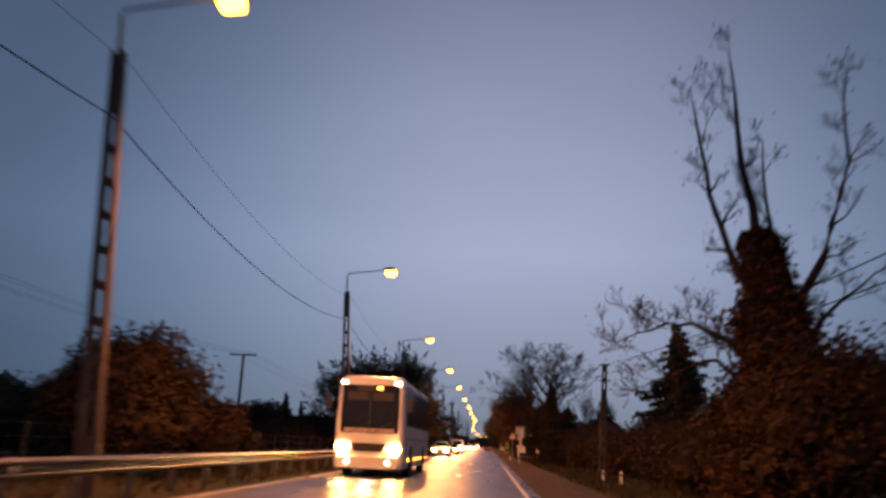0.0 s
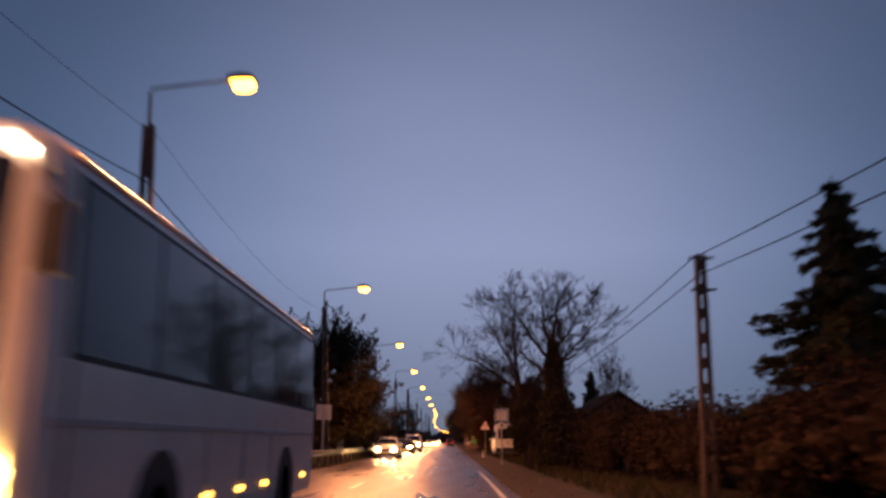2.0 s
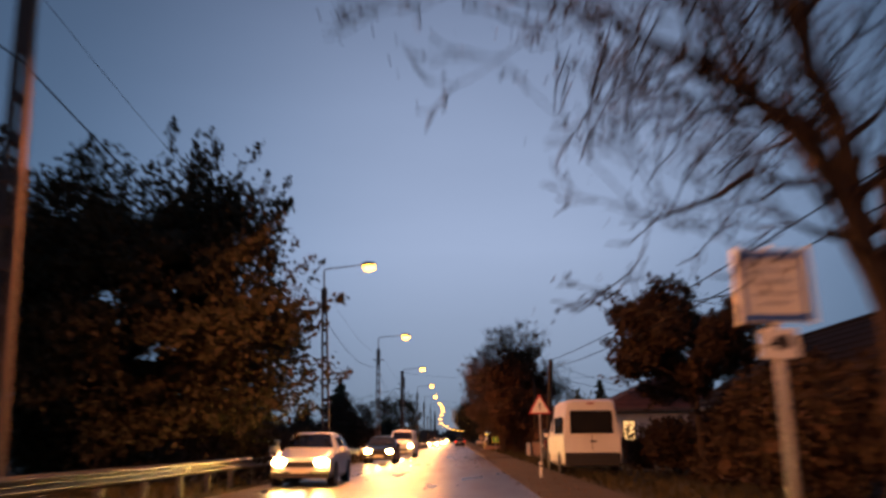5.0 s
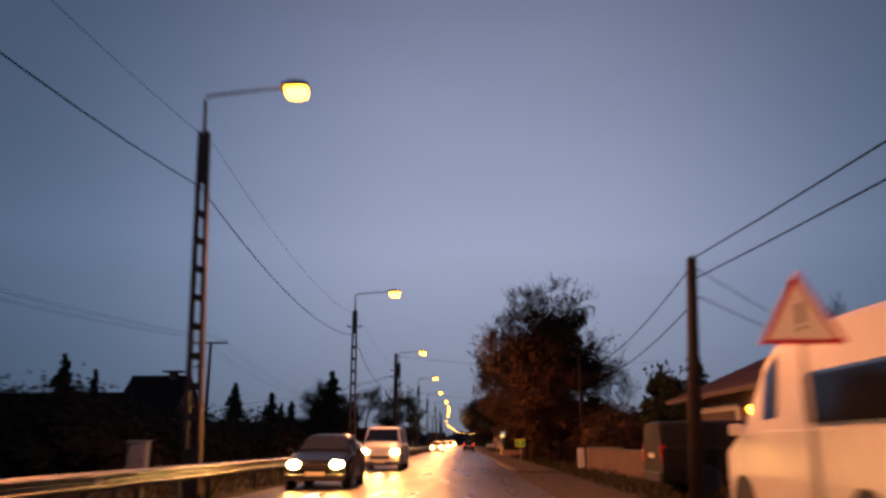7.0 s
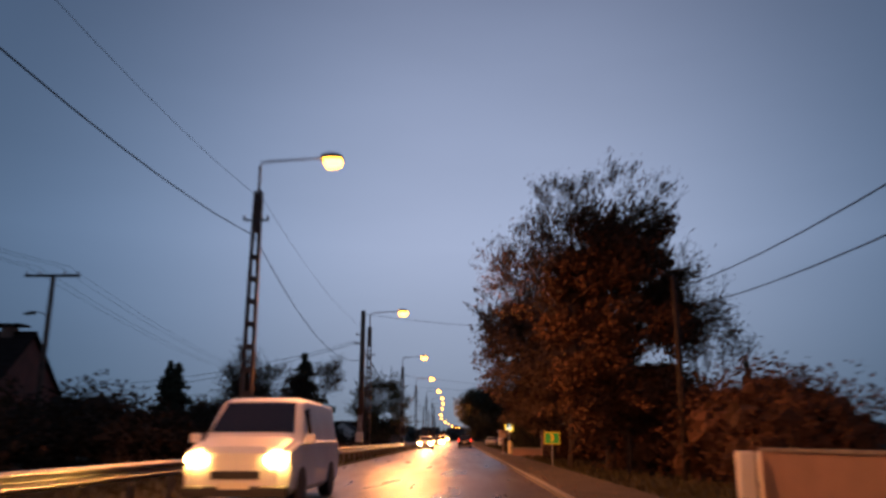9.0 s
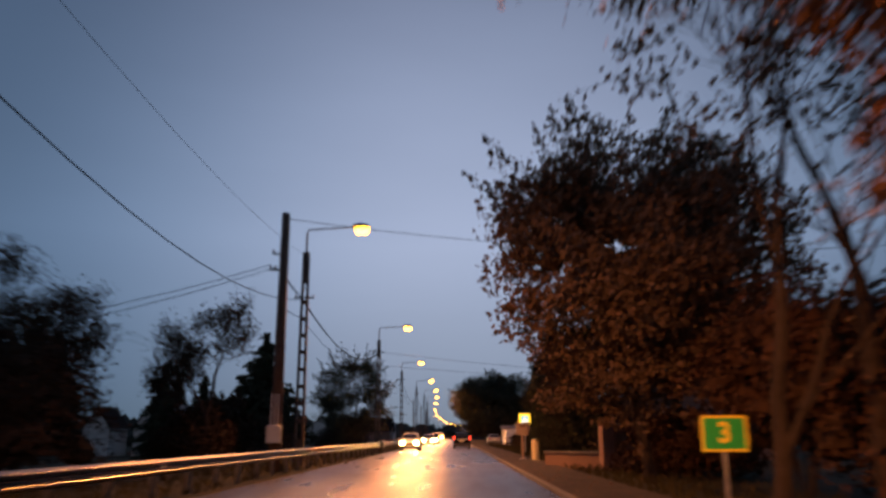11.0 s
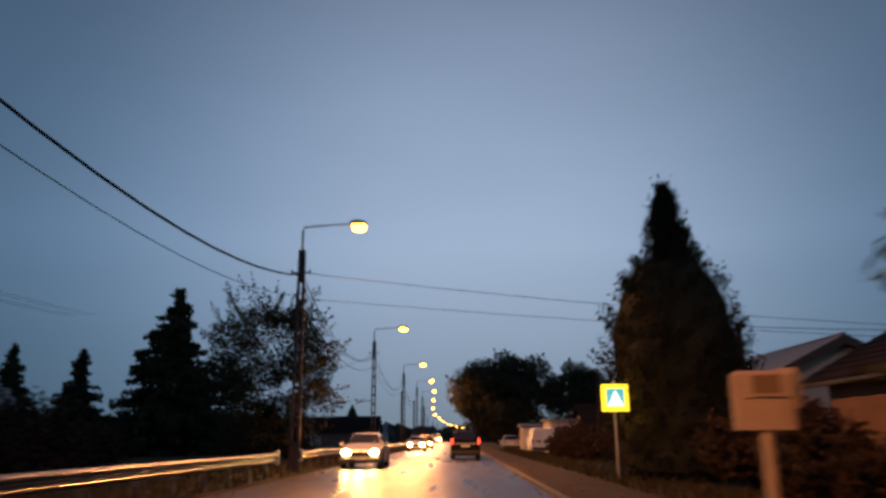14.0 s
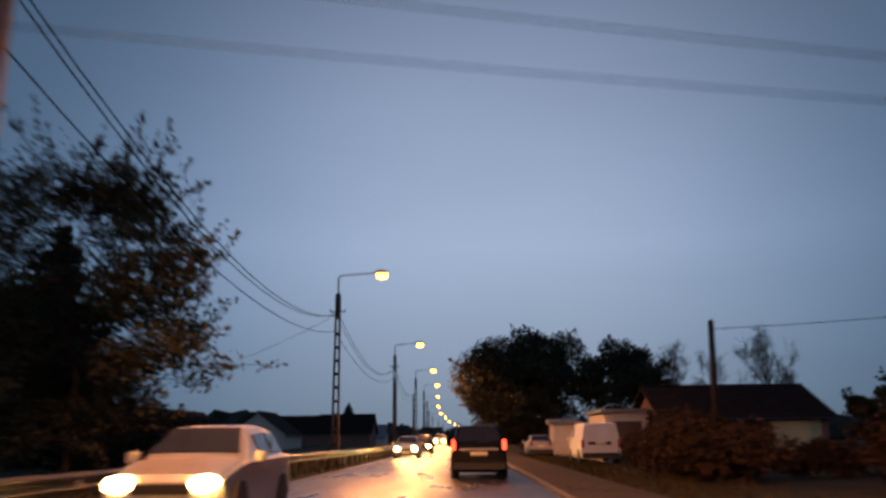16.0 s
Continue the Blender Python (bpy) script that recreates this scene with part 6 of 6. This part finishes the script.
# ---- trees and bushes ----
leafy_tree("broad brown-leaved tree behind the guard rail", (-10.35, 76.0, 0), 9.7, (6.4, 4.4), 11, IVY, 50000, 0.125, 0.05, 0.22, 150, shoots=220, reach=0.14)
# rusty ivy here: the sodium light on it is put into the leaf colour
limbed_tree("tall half-bare roadside tree with drooping limbs", (7.9, 16.5, 0), [
    [(0, 0, -0.1, 0.26), (0.1, 0, 3, 0.22), (0.0, 0, 6, 0.17), (-0.4, 0.2, 9, 0.1), (-0.6, 0.2, 12.6, 0.02)],
    [(0, 0, 3.0, 0.14), (-1.0, -0.4, 4.0, 0.1), (-2.2, -0.6, 4.5, 0.05), (-3.2, -0.7, 4.3, 0.03), (-4.1, -0.7, 3.9, 0.01)],
    [(0, 0, 2.6, 0.1), (-1.3, 0.4, 3.7, 0.05), (-2.3, 0.5, 3.4, 0.03), (-3.2, 0.5, 2.9, 0.01)],
    [(0, 0, 4.4, 0.15), (-0.9, 0.3, 6.6, 0.1), (-1.5, 0.2, 9.0, 0.06), (-1.8, 0.1, 11.4, 0.015)],
    [(0.1, 0, 4.0, 0.15), (1.4, -0.3, 6.4, 0.1), (2.3, -0.2, 9.2, 0.06), (2.6, 0, 12.0, 0.015)],
    [(0, 0, 5.2, 0.12), (0.5, 1.2, 7.6, 0.08), (0.8, 1.9, 10.6, 0.02)],
    [(0.1, 0, 3.4, 0.1), (1.6, 0.4, 5.0, 0.06), (3.0, 0.3, 6.2, 0.02)]], 23, 3, 0.48, 0.8, 7.2, 1.8, LEAF_RUST, 1300, LEAF_BROWN, 0.65)
bush("tangled brown undergrowth below the half-bare tree", (9.0, 15.9, 0), (2.4, 3.0), 4.6, 24, LEAF_BROWN, 20000, 0.095)
limbed_tree("wide bare tree with an ivy-covered trunk", (5.1, 53.8, 0), [
    [(0, 0, -0.1, 0.26), (0, 0, 3, 0.22), (0.05, 0, 4.6, 0.18), (0, 0, 5.64, 0.12)],
    [(0.05, 0, 4.28, 0.1), (0.74, 0.2, 5.08, 0.06), (1.47, 0.3, 5.88, 0.04), (2.3, 0.3, 6.92, 0.012)],
    [(0, 0, 4.92, 0.1), (0.74, -0.2, 6.04, 0.05), (1.38, -0.3, 7.24, 0.012)],
    [(0, 0, 5.56, 0.1), (0.18, 0, 6.68, 0.05), (0.37, 0, 7.8, 0.012)],
    [(0, 0, 5.4, 0.1), (-0.37, 0.2, 6.52, 0.05), (-0.46, 0.3, 7.88, 0.012)],
    [(0, 0, 4.76, 0.1), (-0.92, 0.2, 5.88, 0.06), (-1.75, 0.3, 7, 0.03), (-2.12, 0.3, 7.64, 0.012)],
    [(0, 0, 3.96, 0.09), (-1.1, 0.2, 4.92, 0.05), (-2.21, 0.3, 5.72, 0.012)],
    [(0, 0, 4.6, 0.08), (0.18, 1.2, 6.04, 0.05), (0.18, 2, 7.4, 0.012)]], 34, 3, 0.62, 0.6, 5.7, 0.9, IVY, 900, LEAF_BROWN, 0.75, 3)
limbed_tree("bare forked tree leaning over the footpath", (4.35, 60.0, 0), [
    [(0, 0, -0.1, 0.17), (0, 0, 2.3, 0.14), (-0.2, 0, 3.5, 0.12), (-0.35, 0.1, 5.0, 0.09), (-0.5, 0.2, 6.6, 0.06), (-0.4, 0.2, 8.4, 0.015)],
    [(0, 0, 2.3, 0.12), (-0.6, -0.2, 3.9, 0.1), (-1.5, -0.3, 4.7, 0.075), (-2.6, -0.3, 5.3, 0.045), (-3.9, -0.2, 5.9, 0.012)],
    [(-0.45, -0.1, 3.5, 0.05), (-1.2, 0, 3.75, 0.035), (-2.2, 0.1, 3.3, 0.012)],
    [(0, 0, 2.6, 0.12), (0.8, 0.2, 4.5, 0.09), (1.7, 0.4, 6.0, 0.06), (2.6, 0.3, 7.6, 0.015)],
    [(-0.1, 0, 3.2, 0.1), (-0.5, 1.0, 5.0, 0.07), (-0.9, 1.8, 7.0, 0.04), (-1.1, 2.2, 8.6, 0.012)],
    [(-0.3, 0, 4.6, 0.08), (-1.3, -0.5, 6.2, 0.05), (-2.2, -0.7, 7.8, 0.012)]], 37, 3, 0.8, 0.85, 0, 1, IVY, 2200, LEAF_BROWN, 0.55, 2)
wood_pole("short thick dark pole above the hedge", (5.9, 62.4, 0), 4.8, (0, 0), 0.15, foot=False, mat=TARRED)

bush("ivy-covered shrub at the foot of the bare tree", (4.2, 55.9, 0), (0.85, 0.8), 3.8, 38, IVY, 7000, 0.1)
bare_tree("young bare tree behind the hedge", (7.6, 54.4, 0), 6.2, 41, 5, 0.5, 3, 0.07, 0, 300, LEAF_BROWN, (0.15, 0), 3)
spruce("dark spruce behind the hedge", (10.7, 38.3, 0), 8.2, 3.5, 51, dens=1.1, taper=0.8)
thuja("dark dense conical conifer beside the spruce", (13.4, 36.0, 0), 5.2, [(0, 1.0), (0.2, 1.2), (0.6, 0.8), (1, 0.05)], 54, 9000, 0.13)
thuja("dark columnar conifer in a garden", (17.0, 39.5, 0), 6.0, [(0, 0.9), (0.3, 1.0), (0.7, 0.6), (1, 0.05)], 52, 6000, 0.16)
thuja("dark columnar conifer in a garden", (13.0, 30.0, 0), 4.8, [(0, 0.9), (0.3, 1.0), (0.7, 0.6), (1, 0.05)], 53, 6000, 0.16)
leafy_tree("dense dark garden tree beside the parked van", (7.1, 75.2, 0), 5.4, (2.5, 2.2), 61, LEAF_BROWN, 24000, 0.085, 0.42, 0.12, 60, True, 0.3)
bush("dark undergrowth below the garden tree", (8.7, 75.0, 0), (1.5, 2.2), 2.6, 62, LEAF_BROWN, 9000, 0.08)
leafy_tree("tall loose autumn tree with orange-brown leaves", (6.7, 131.8, 0), 12.0, (4.0, 3.0), 71, LEAF_AUTUMN, 2200, 0.12, 0.55, 0.17, 30, False, shoots=30)
leafy_tree("dense rust-brown tree overhanging the footpath", (5.8, 124.6, 0), 9.6, (2.5, 2.5), 70, LEAF_RUST, 36000, 0.1, 0.1, 0.2, 100, True, 0.4)
limbed_tree("tall autumn tree with limbs hanging over the road", (5.5, 126.2, 0), [
    [(0, 0, -0.1, 0.2), (0.1, 0, 4, 0.17), (0, 0.1, 7, 0.12), (-0.2, 0.2, 9.2, 0.07), (-0.1, 0.2, 11.2, 0.012)],
    [(0, 0, 4.0, 0.12), (-1.5, -0.2, 6.2, 0.08), (-2.6, -0.3, 7.2, 0.05), (-3.7, -0.3, 7.3, 0.012)],
    [(0, 0, 5.0, 0.1), (-1.2, -1.0, 7.0, 0.06), (-2.8, -1.6, 8.2, 0.012)],
    [(0, 0, 4.6, 0.1), (-1.4, 0.8, 6.4, 0.06), (-2.6, 1.2, 7.6, 0.03), (-3.4, 1.4, 7.8, 0.012)],
    [(0, 0, 6.0, 0.1), (-0.9, 0.2, 8.0, 0.06), (-1.6, 0.3, 10.6, 0.012)],
    [(0, 0, 5.5, 0.1), (1.0, 0.2, 7.6, 0.06), (1.7, 0.3, 10.2, 0.012)]], 88, 3, 0.85, 0.85, 0, 1, IVY, 7500, LEAF_AUTUMN, 1.0, 3, "autumn_tree")
bare_tree("half-bare tree with a few brown leaves", (8.3, 127.0, 0), 9.6, 68, 6, 0.7, 3, 0.15, 0, 2500, LEAF_RUST)
leafy_tree("dense autumn tree with orange-brown foliage", (5.1, 140.8, 0), 10.2, (4.15, 3.5), 72, LEAF_AUTUMN, 46000, 0.105, 0.17, 0.18, 120, True, 0.7)
bare_tree("slender half-bare tree with sparse leaves", (10.2, 129.0, 0), 9.2, 73, 6, 0.55, 3, 0.14, 0, 3500, LEAF_BROWN)
bare_tree("slender half-bare tree above the autumn trees", (4.6, 131.0, 0), 12.2, 74, 5, 0.45, 3, 0.13, 0, 1300, LEAF_AUTUMN)
bare_tree("bare tree behind the red-roofed house", (18.5, 112.0, 0), 8.5, 75, 6, 0.6, 3, 0.14)
spruce("dark spruce beside the red-roofed house", (10.7, 110.6, 0), 5.6, 1.5, 76)
spruce("small dark spruce far behind the garden", (27.6, 172.0, 0), 8.8, 1.7, 77)
leafy_tree("dark garden tree beside the red-roofed house", (9.4, 109.2, 0), 4.2, (1.5, 1.8), 78, LEAF_GREEN, 9000, 0.13, 0.1, 0.12, 40)
spruce("large dark conifer overhanging the footpath", (7.4, 146.0, 0), 10.5, 5.0, 81, 0.4, dens=0.95, taper=0.5)
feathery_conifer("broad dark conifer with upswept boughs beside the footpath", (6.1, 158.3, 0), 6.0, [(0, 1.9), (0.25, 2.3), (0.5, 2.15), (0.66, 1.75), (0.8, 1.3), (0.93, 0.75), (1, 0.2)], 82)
spruce("tall dark spruce behind the red-roofed house", (18.0, 116.0, 0), 10.0, 3.0, 84)
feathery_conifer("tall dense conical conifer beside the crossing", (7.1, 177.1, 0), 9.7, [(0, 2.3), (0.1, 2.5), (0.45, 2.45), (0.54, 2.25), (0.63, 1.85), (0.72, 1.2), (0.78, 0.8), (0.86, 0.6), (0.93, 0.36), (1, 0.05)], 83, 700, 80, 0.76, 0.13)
leafy_tree("round leafy tree far along the road", (5.9, 250.0, 0), 11.3, (6.6, 5.5), 91, LEAF_GREY, 28000, 0.18, 0.12, 0.24, 170, reach=0.08)
leafy_tree("round leafy tree behind the bungalow", (15.0, 247.0, 0), 9.6, (4.6, 4.2), 92, LEAF_GREY, 17000, 0.18, 0.1, 0.2, 110, reach=0.08)
leafy_tree("leafy tree far along the road", (7.5, 300.0, 0.4), 11.0, (6.5, 6.5), 93, LEAF_BROWN, 9000, 0.34, 0.1, 0.2, 50)
for n, (x, y, h) in enumerate(((17.0, 236.0, 9.0), (20.5, 238.0, 8.5), (23.0, 233.0, 9.6), (26.0, 236.0, 7.5))):
    bare_tree("bare tree behind the bungalow", (x, y, 0), h, 95 + n, 6, 0.5, 3, 0.12, 0, 2500, LEAF_BROWN)
leafy_tree("far rounded tree beyond the bungalow", (29.0, 228.0, 0), 4.6, (3.0, 3.0), 99, LEAF_GREEN, 4000, 0.25, 0.1, 0.12, 30)
leafy_tree("feathery locust tree beside the crossing", (-9.9, 193.4, 0), 8.4, (3.3, 3.0), 101, LEAF_GREY, 24000, 0.085, 0.1, 0.12, 90, False, 0.8, 2.2, shoots=170, reach=0.17)
spruce("tall dark spruce in a garden", (-25.2, 220.0, 0), 14.8, 7.6, 102, dens=0.45)
spruce("dark spruce in a garden", (-32.0, 217.0, 0), 9.0, 3.6, 110)
spruce("dark spruce in a garden", (-31.0, 178.0, 0), 9.4, 3.0, 103)
spruce("dark spruce in a garden", (-31.0, 205.0, 0), 8.0, 2.8, 104)
spruce("small dark spruce in a garden", (-17.5, 165.0, 0), 5.6, 2.0, 105)
thuja("dark conifer far along the road", (-31.0, 380.0, -0.7), 11.5, [(0, 2.6), (0.3, 2.9), (0.7, 1.6), (1, 0.1)], 106, 5000, 0.35)
bare_tree("half-bare garden tree with sparse leaves", (-9.6, 148.9, 0), 6.7, 107, 6, 0.85, 3, 0.15, 0, 7000, LEAF_BROWN, first=0.2)
bare_tree("airy half-bare garden tree with brown leaf tufts", (-11.6, 139.6, 0), 6.6, 108, 6, 0.85, 3, 0.14, 0, 5000, LEAF_BROWN, first=0.2)
bare_tree("airy half-bare garden tree with brown leaf tufts", (-14.4, 143.5, 0), 6.4, 118, 6, 0.85, 3, 0.14, 0, 5000, LEAF_BROWN, first=0.2)
bush("dark brown thicket behind the rail", (-11.8, 138.5, 0), (2.4, 2.2), 4.4, 109, LEAF_BROWN, 14000, 0.085)
bush("dark brown thicket behind the rail", (-15.0, 142.0, 0), (2.4, 2.2), 4.2, 119, LEAF_BROWN, 12000, 0.085)
bush("tall rusty thicket below the tall autumn trees", (9.3, 132.5, 0), (2.2, 2.4), 5.2, 130, LEAF_RUST, 12000, 0.1)
bush("dark brown thicket below the half-bare tree", (-10.4, 150.0, 0), (1.3, 2.0), 2.8, 129, LEAF_BROWN, 11000, 0.09)
spruce("dark spruce behind the steep-roofed house", (-40.0, 150.0, 0), 10.2, 3.4, 122)
spruce("slim dark spruce behind the steep-roofed house", (-36.8, 150.0, 0), 8.6, 1.7, 123)
spruce("dark spruce in a garden", (-17.3, 143.0, 0), 5.8, 2.2, 112)
leafy_tree("brown garden tree behind the rail", (-15.8, 172.0, 0), 3.9, (1.5, 1.8), 109, LEAF_BROWN, 6000, 0.17, 0.1, 0.12, 36)
bush("tall brown bush behind the guard rail", (-9.6, 17.8, 0), (2.0, 2.0), 4.6, 111, LEAF_BROWN, 16000, 0.085)
bush("low brown bush behind the guard rail", (-8.2, 20.6, 0), (1.2, 1.6), 2.7, 117, LEAF_BROWN, 8000, 0.085)
bush("low brown bush behind the fence", (-17.5, 26.0, 0), (3.0, 2.4), 3.0, 112, LEAF_BROWN, 9000, 0.09)
bush("tall dark bush in a garden", (-18.6, 61.0, 0), (3.0, 2.4), 4.7, 113, LEAF_BROWN, 7000, 0.17)
bush("dark bush in a garden", (-14.2, 62.5, 0), (2.4, 2.0), 4.0, 114, LEAF_BROWN, 6000, 0.16)
bush("dark bush in a garden", (-25.0, 70.0, 0), (4.0, 2.5), 4.6, 115, LEAF_BROWN, 6000, 0.18)
HEDGES = [(-13.0, 46.0, 2.0, 5.0, 2.6), (-15.0, 90.0, 3.0, 5.0, 3.6), (-14.0, 101.0, 3.0, 5.0, 3.2), (-13.5, 112.0, 2.6, 5.0, 3.0), (-13.5, 124.0, 2.6, 5.0, 3.2), (-14.2, 175.0, 2.4, 4.0, 2.4), (-19.0, 186.0, 4.0, 5.0, 2.2), (-13.0, 206.0, 2.4, 4.0, 2.4)]
for n, (x, y, rx, ry, h) in enumerate(HEDGES):
    bush("brown garden hedge behind the guard rail", (x, y, 0), (rx, ry), h, 120 + n, LEAF_BROWN, 9000, 0.11, "hedge", "hedges behind the rail")
RIGHT = [(8.6, 24.0, 2.2, 5.0, 3.0), (8.4, 33.0, 1.8, 4.0, 2.9), (8.6, 44.0, 2.0, 5.0, 2.8), (8.0, 52.0, 2.0, 4.0, 2.9), (7.4, 61.5, 1.8, 4.0, 3.2), (7.3, 68.5, 1.5, 3.5, 3.1), (8.2, 82.0, 1.4, 4.0, 2.2), (8.8, 119.5, 2.4, 4.0, 3.6), (8.0, 127.5, 2.4, 3.0, 3.6), (7.4, 136.5, 2.0, 4.0, 5.4), (10.8, 131.5, 2.6, 5.0, 3.4), (7.2, 145.0, 1.8, 3.0, 2.2), (8.6, 155.0, 2.2, 4.0, 2.4), (7.4, 169.5, 1.4, 3.0, 2.2), (7.3, 199.5, 1.7, 3.6, 2.0), (11.5, 192.0, 2.0, 3.0, 2.3), (13.2, 200.0, 4.2, 1.2, 1.2), (9.0, 208.5, 1.6, 3.2, 2.0), (10.5, 230.0, 2.2, 4.0, 2.6)]
for n, (x, y, rx, ry, h) in enumerate(RIGHT):
    bush("dark garden hedge beside the road", (x, y, 0), (rx, ry), h, 140 + n, LEAF_RUST if 118 < y < 150 else LEAF_BROWN, 10000 if y < 130 else 6500, 0.09 if y < 130 else 0.11, "hedge", "hedges beside the road")

# far woods
rng = random.Random(77)
fw = Shape()
for n in range(260):
    y = rng.uniform(420, 950)
    x = rng.choice((-1, 1)) * rng.uniform(22, 260)
    r = rng.uniform(4, 9)
    fw.lump((x, y, r * 0.3), (r * 1.4, r * 1.4, r), rng, 0.3, 5, 9)
for n in range(90):
    x = rng.choice((-1, 1)) * rng.uniform(38, 120)
    y = rng.uniform(-60, 400)
    r = rng.uniform(2.5, 5)
    fw.lump((x, y, r * 0.3), (r * 1.5, r * 1.5, r), rng, 0.35, 6, 10)
for n in range(60):
    x = rng.uniform(-120, 120)
    r = rng.uniform(4, 7)
    fw.lump((x, 940 + rng.uniform(0, 60), r * 0.2), (r * 2, r * 2, r), rng, 0.3, 5, 9)
for n in range(70):
    r = rng.uniform(6, 9)
    fw.lump((-230 + 7 * n + rng.uniform(-3, 3), 690 + rng.uniform(0, 45), r * 0.3 - 2.8), (r * 1.1, r * 1.1, r * 1.15), rng, 0.35, 6, 9)
solid("far_woods", fw, FARWOOD, "dark far woods and gardens along the horizon", "woods", "stuff")
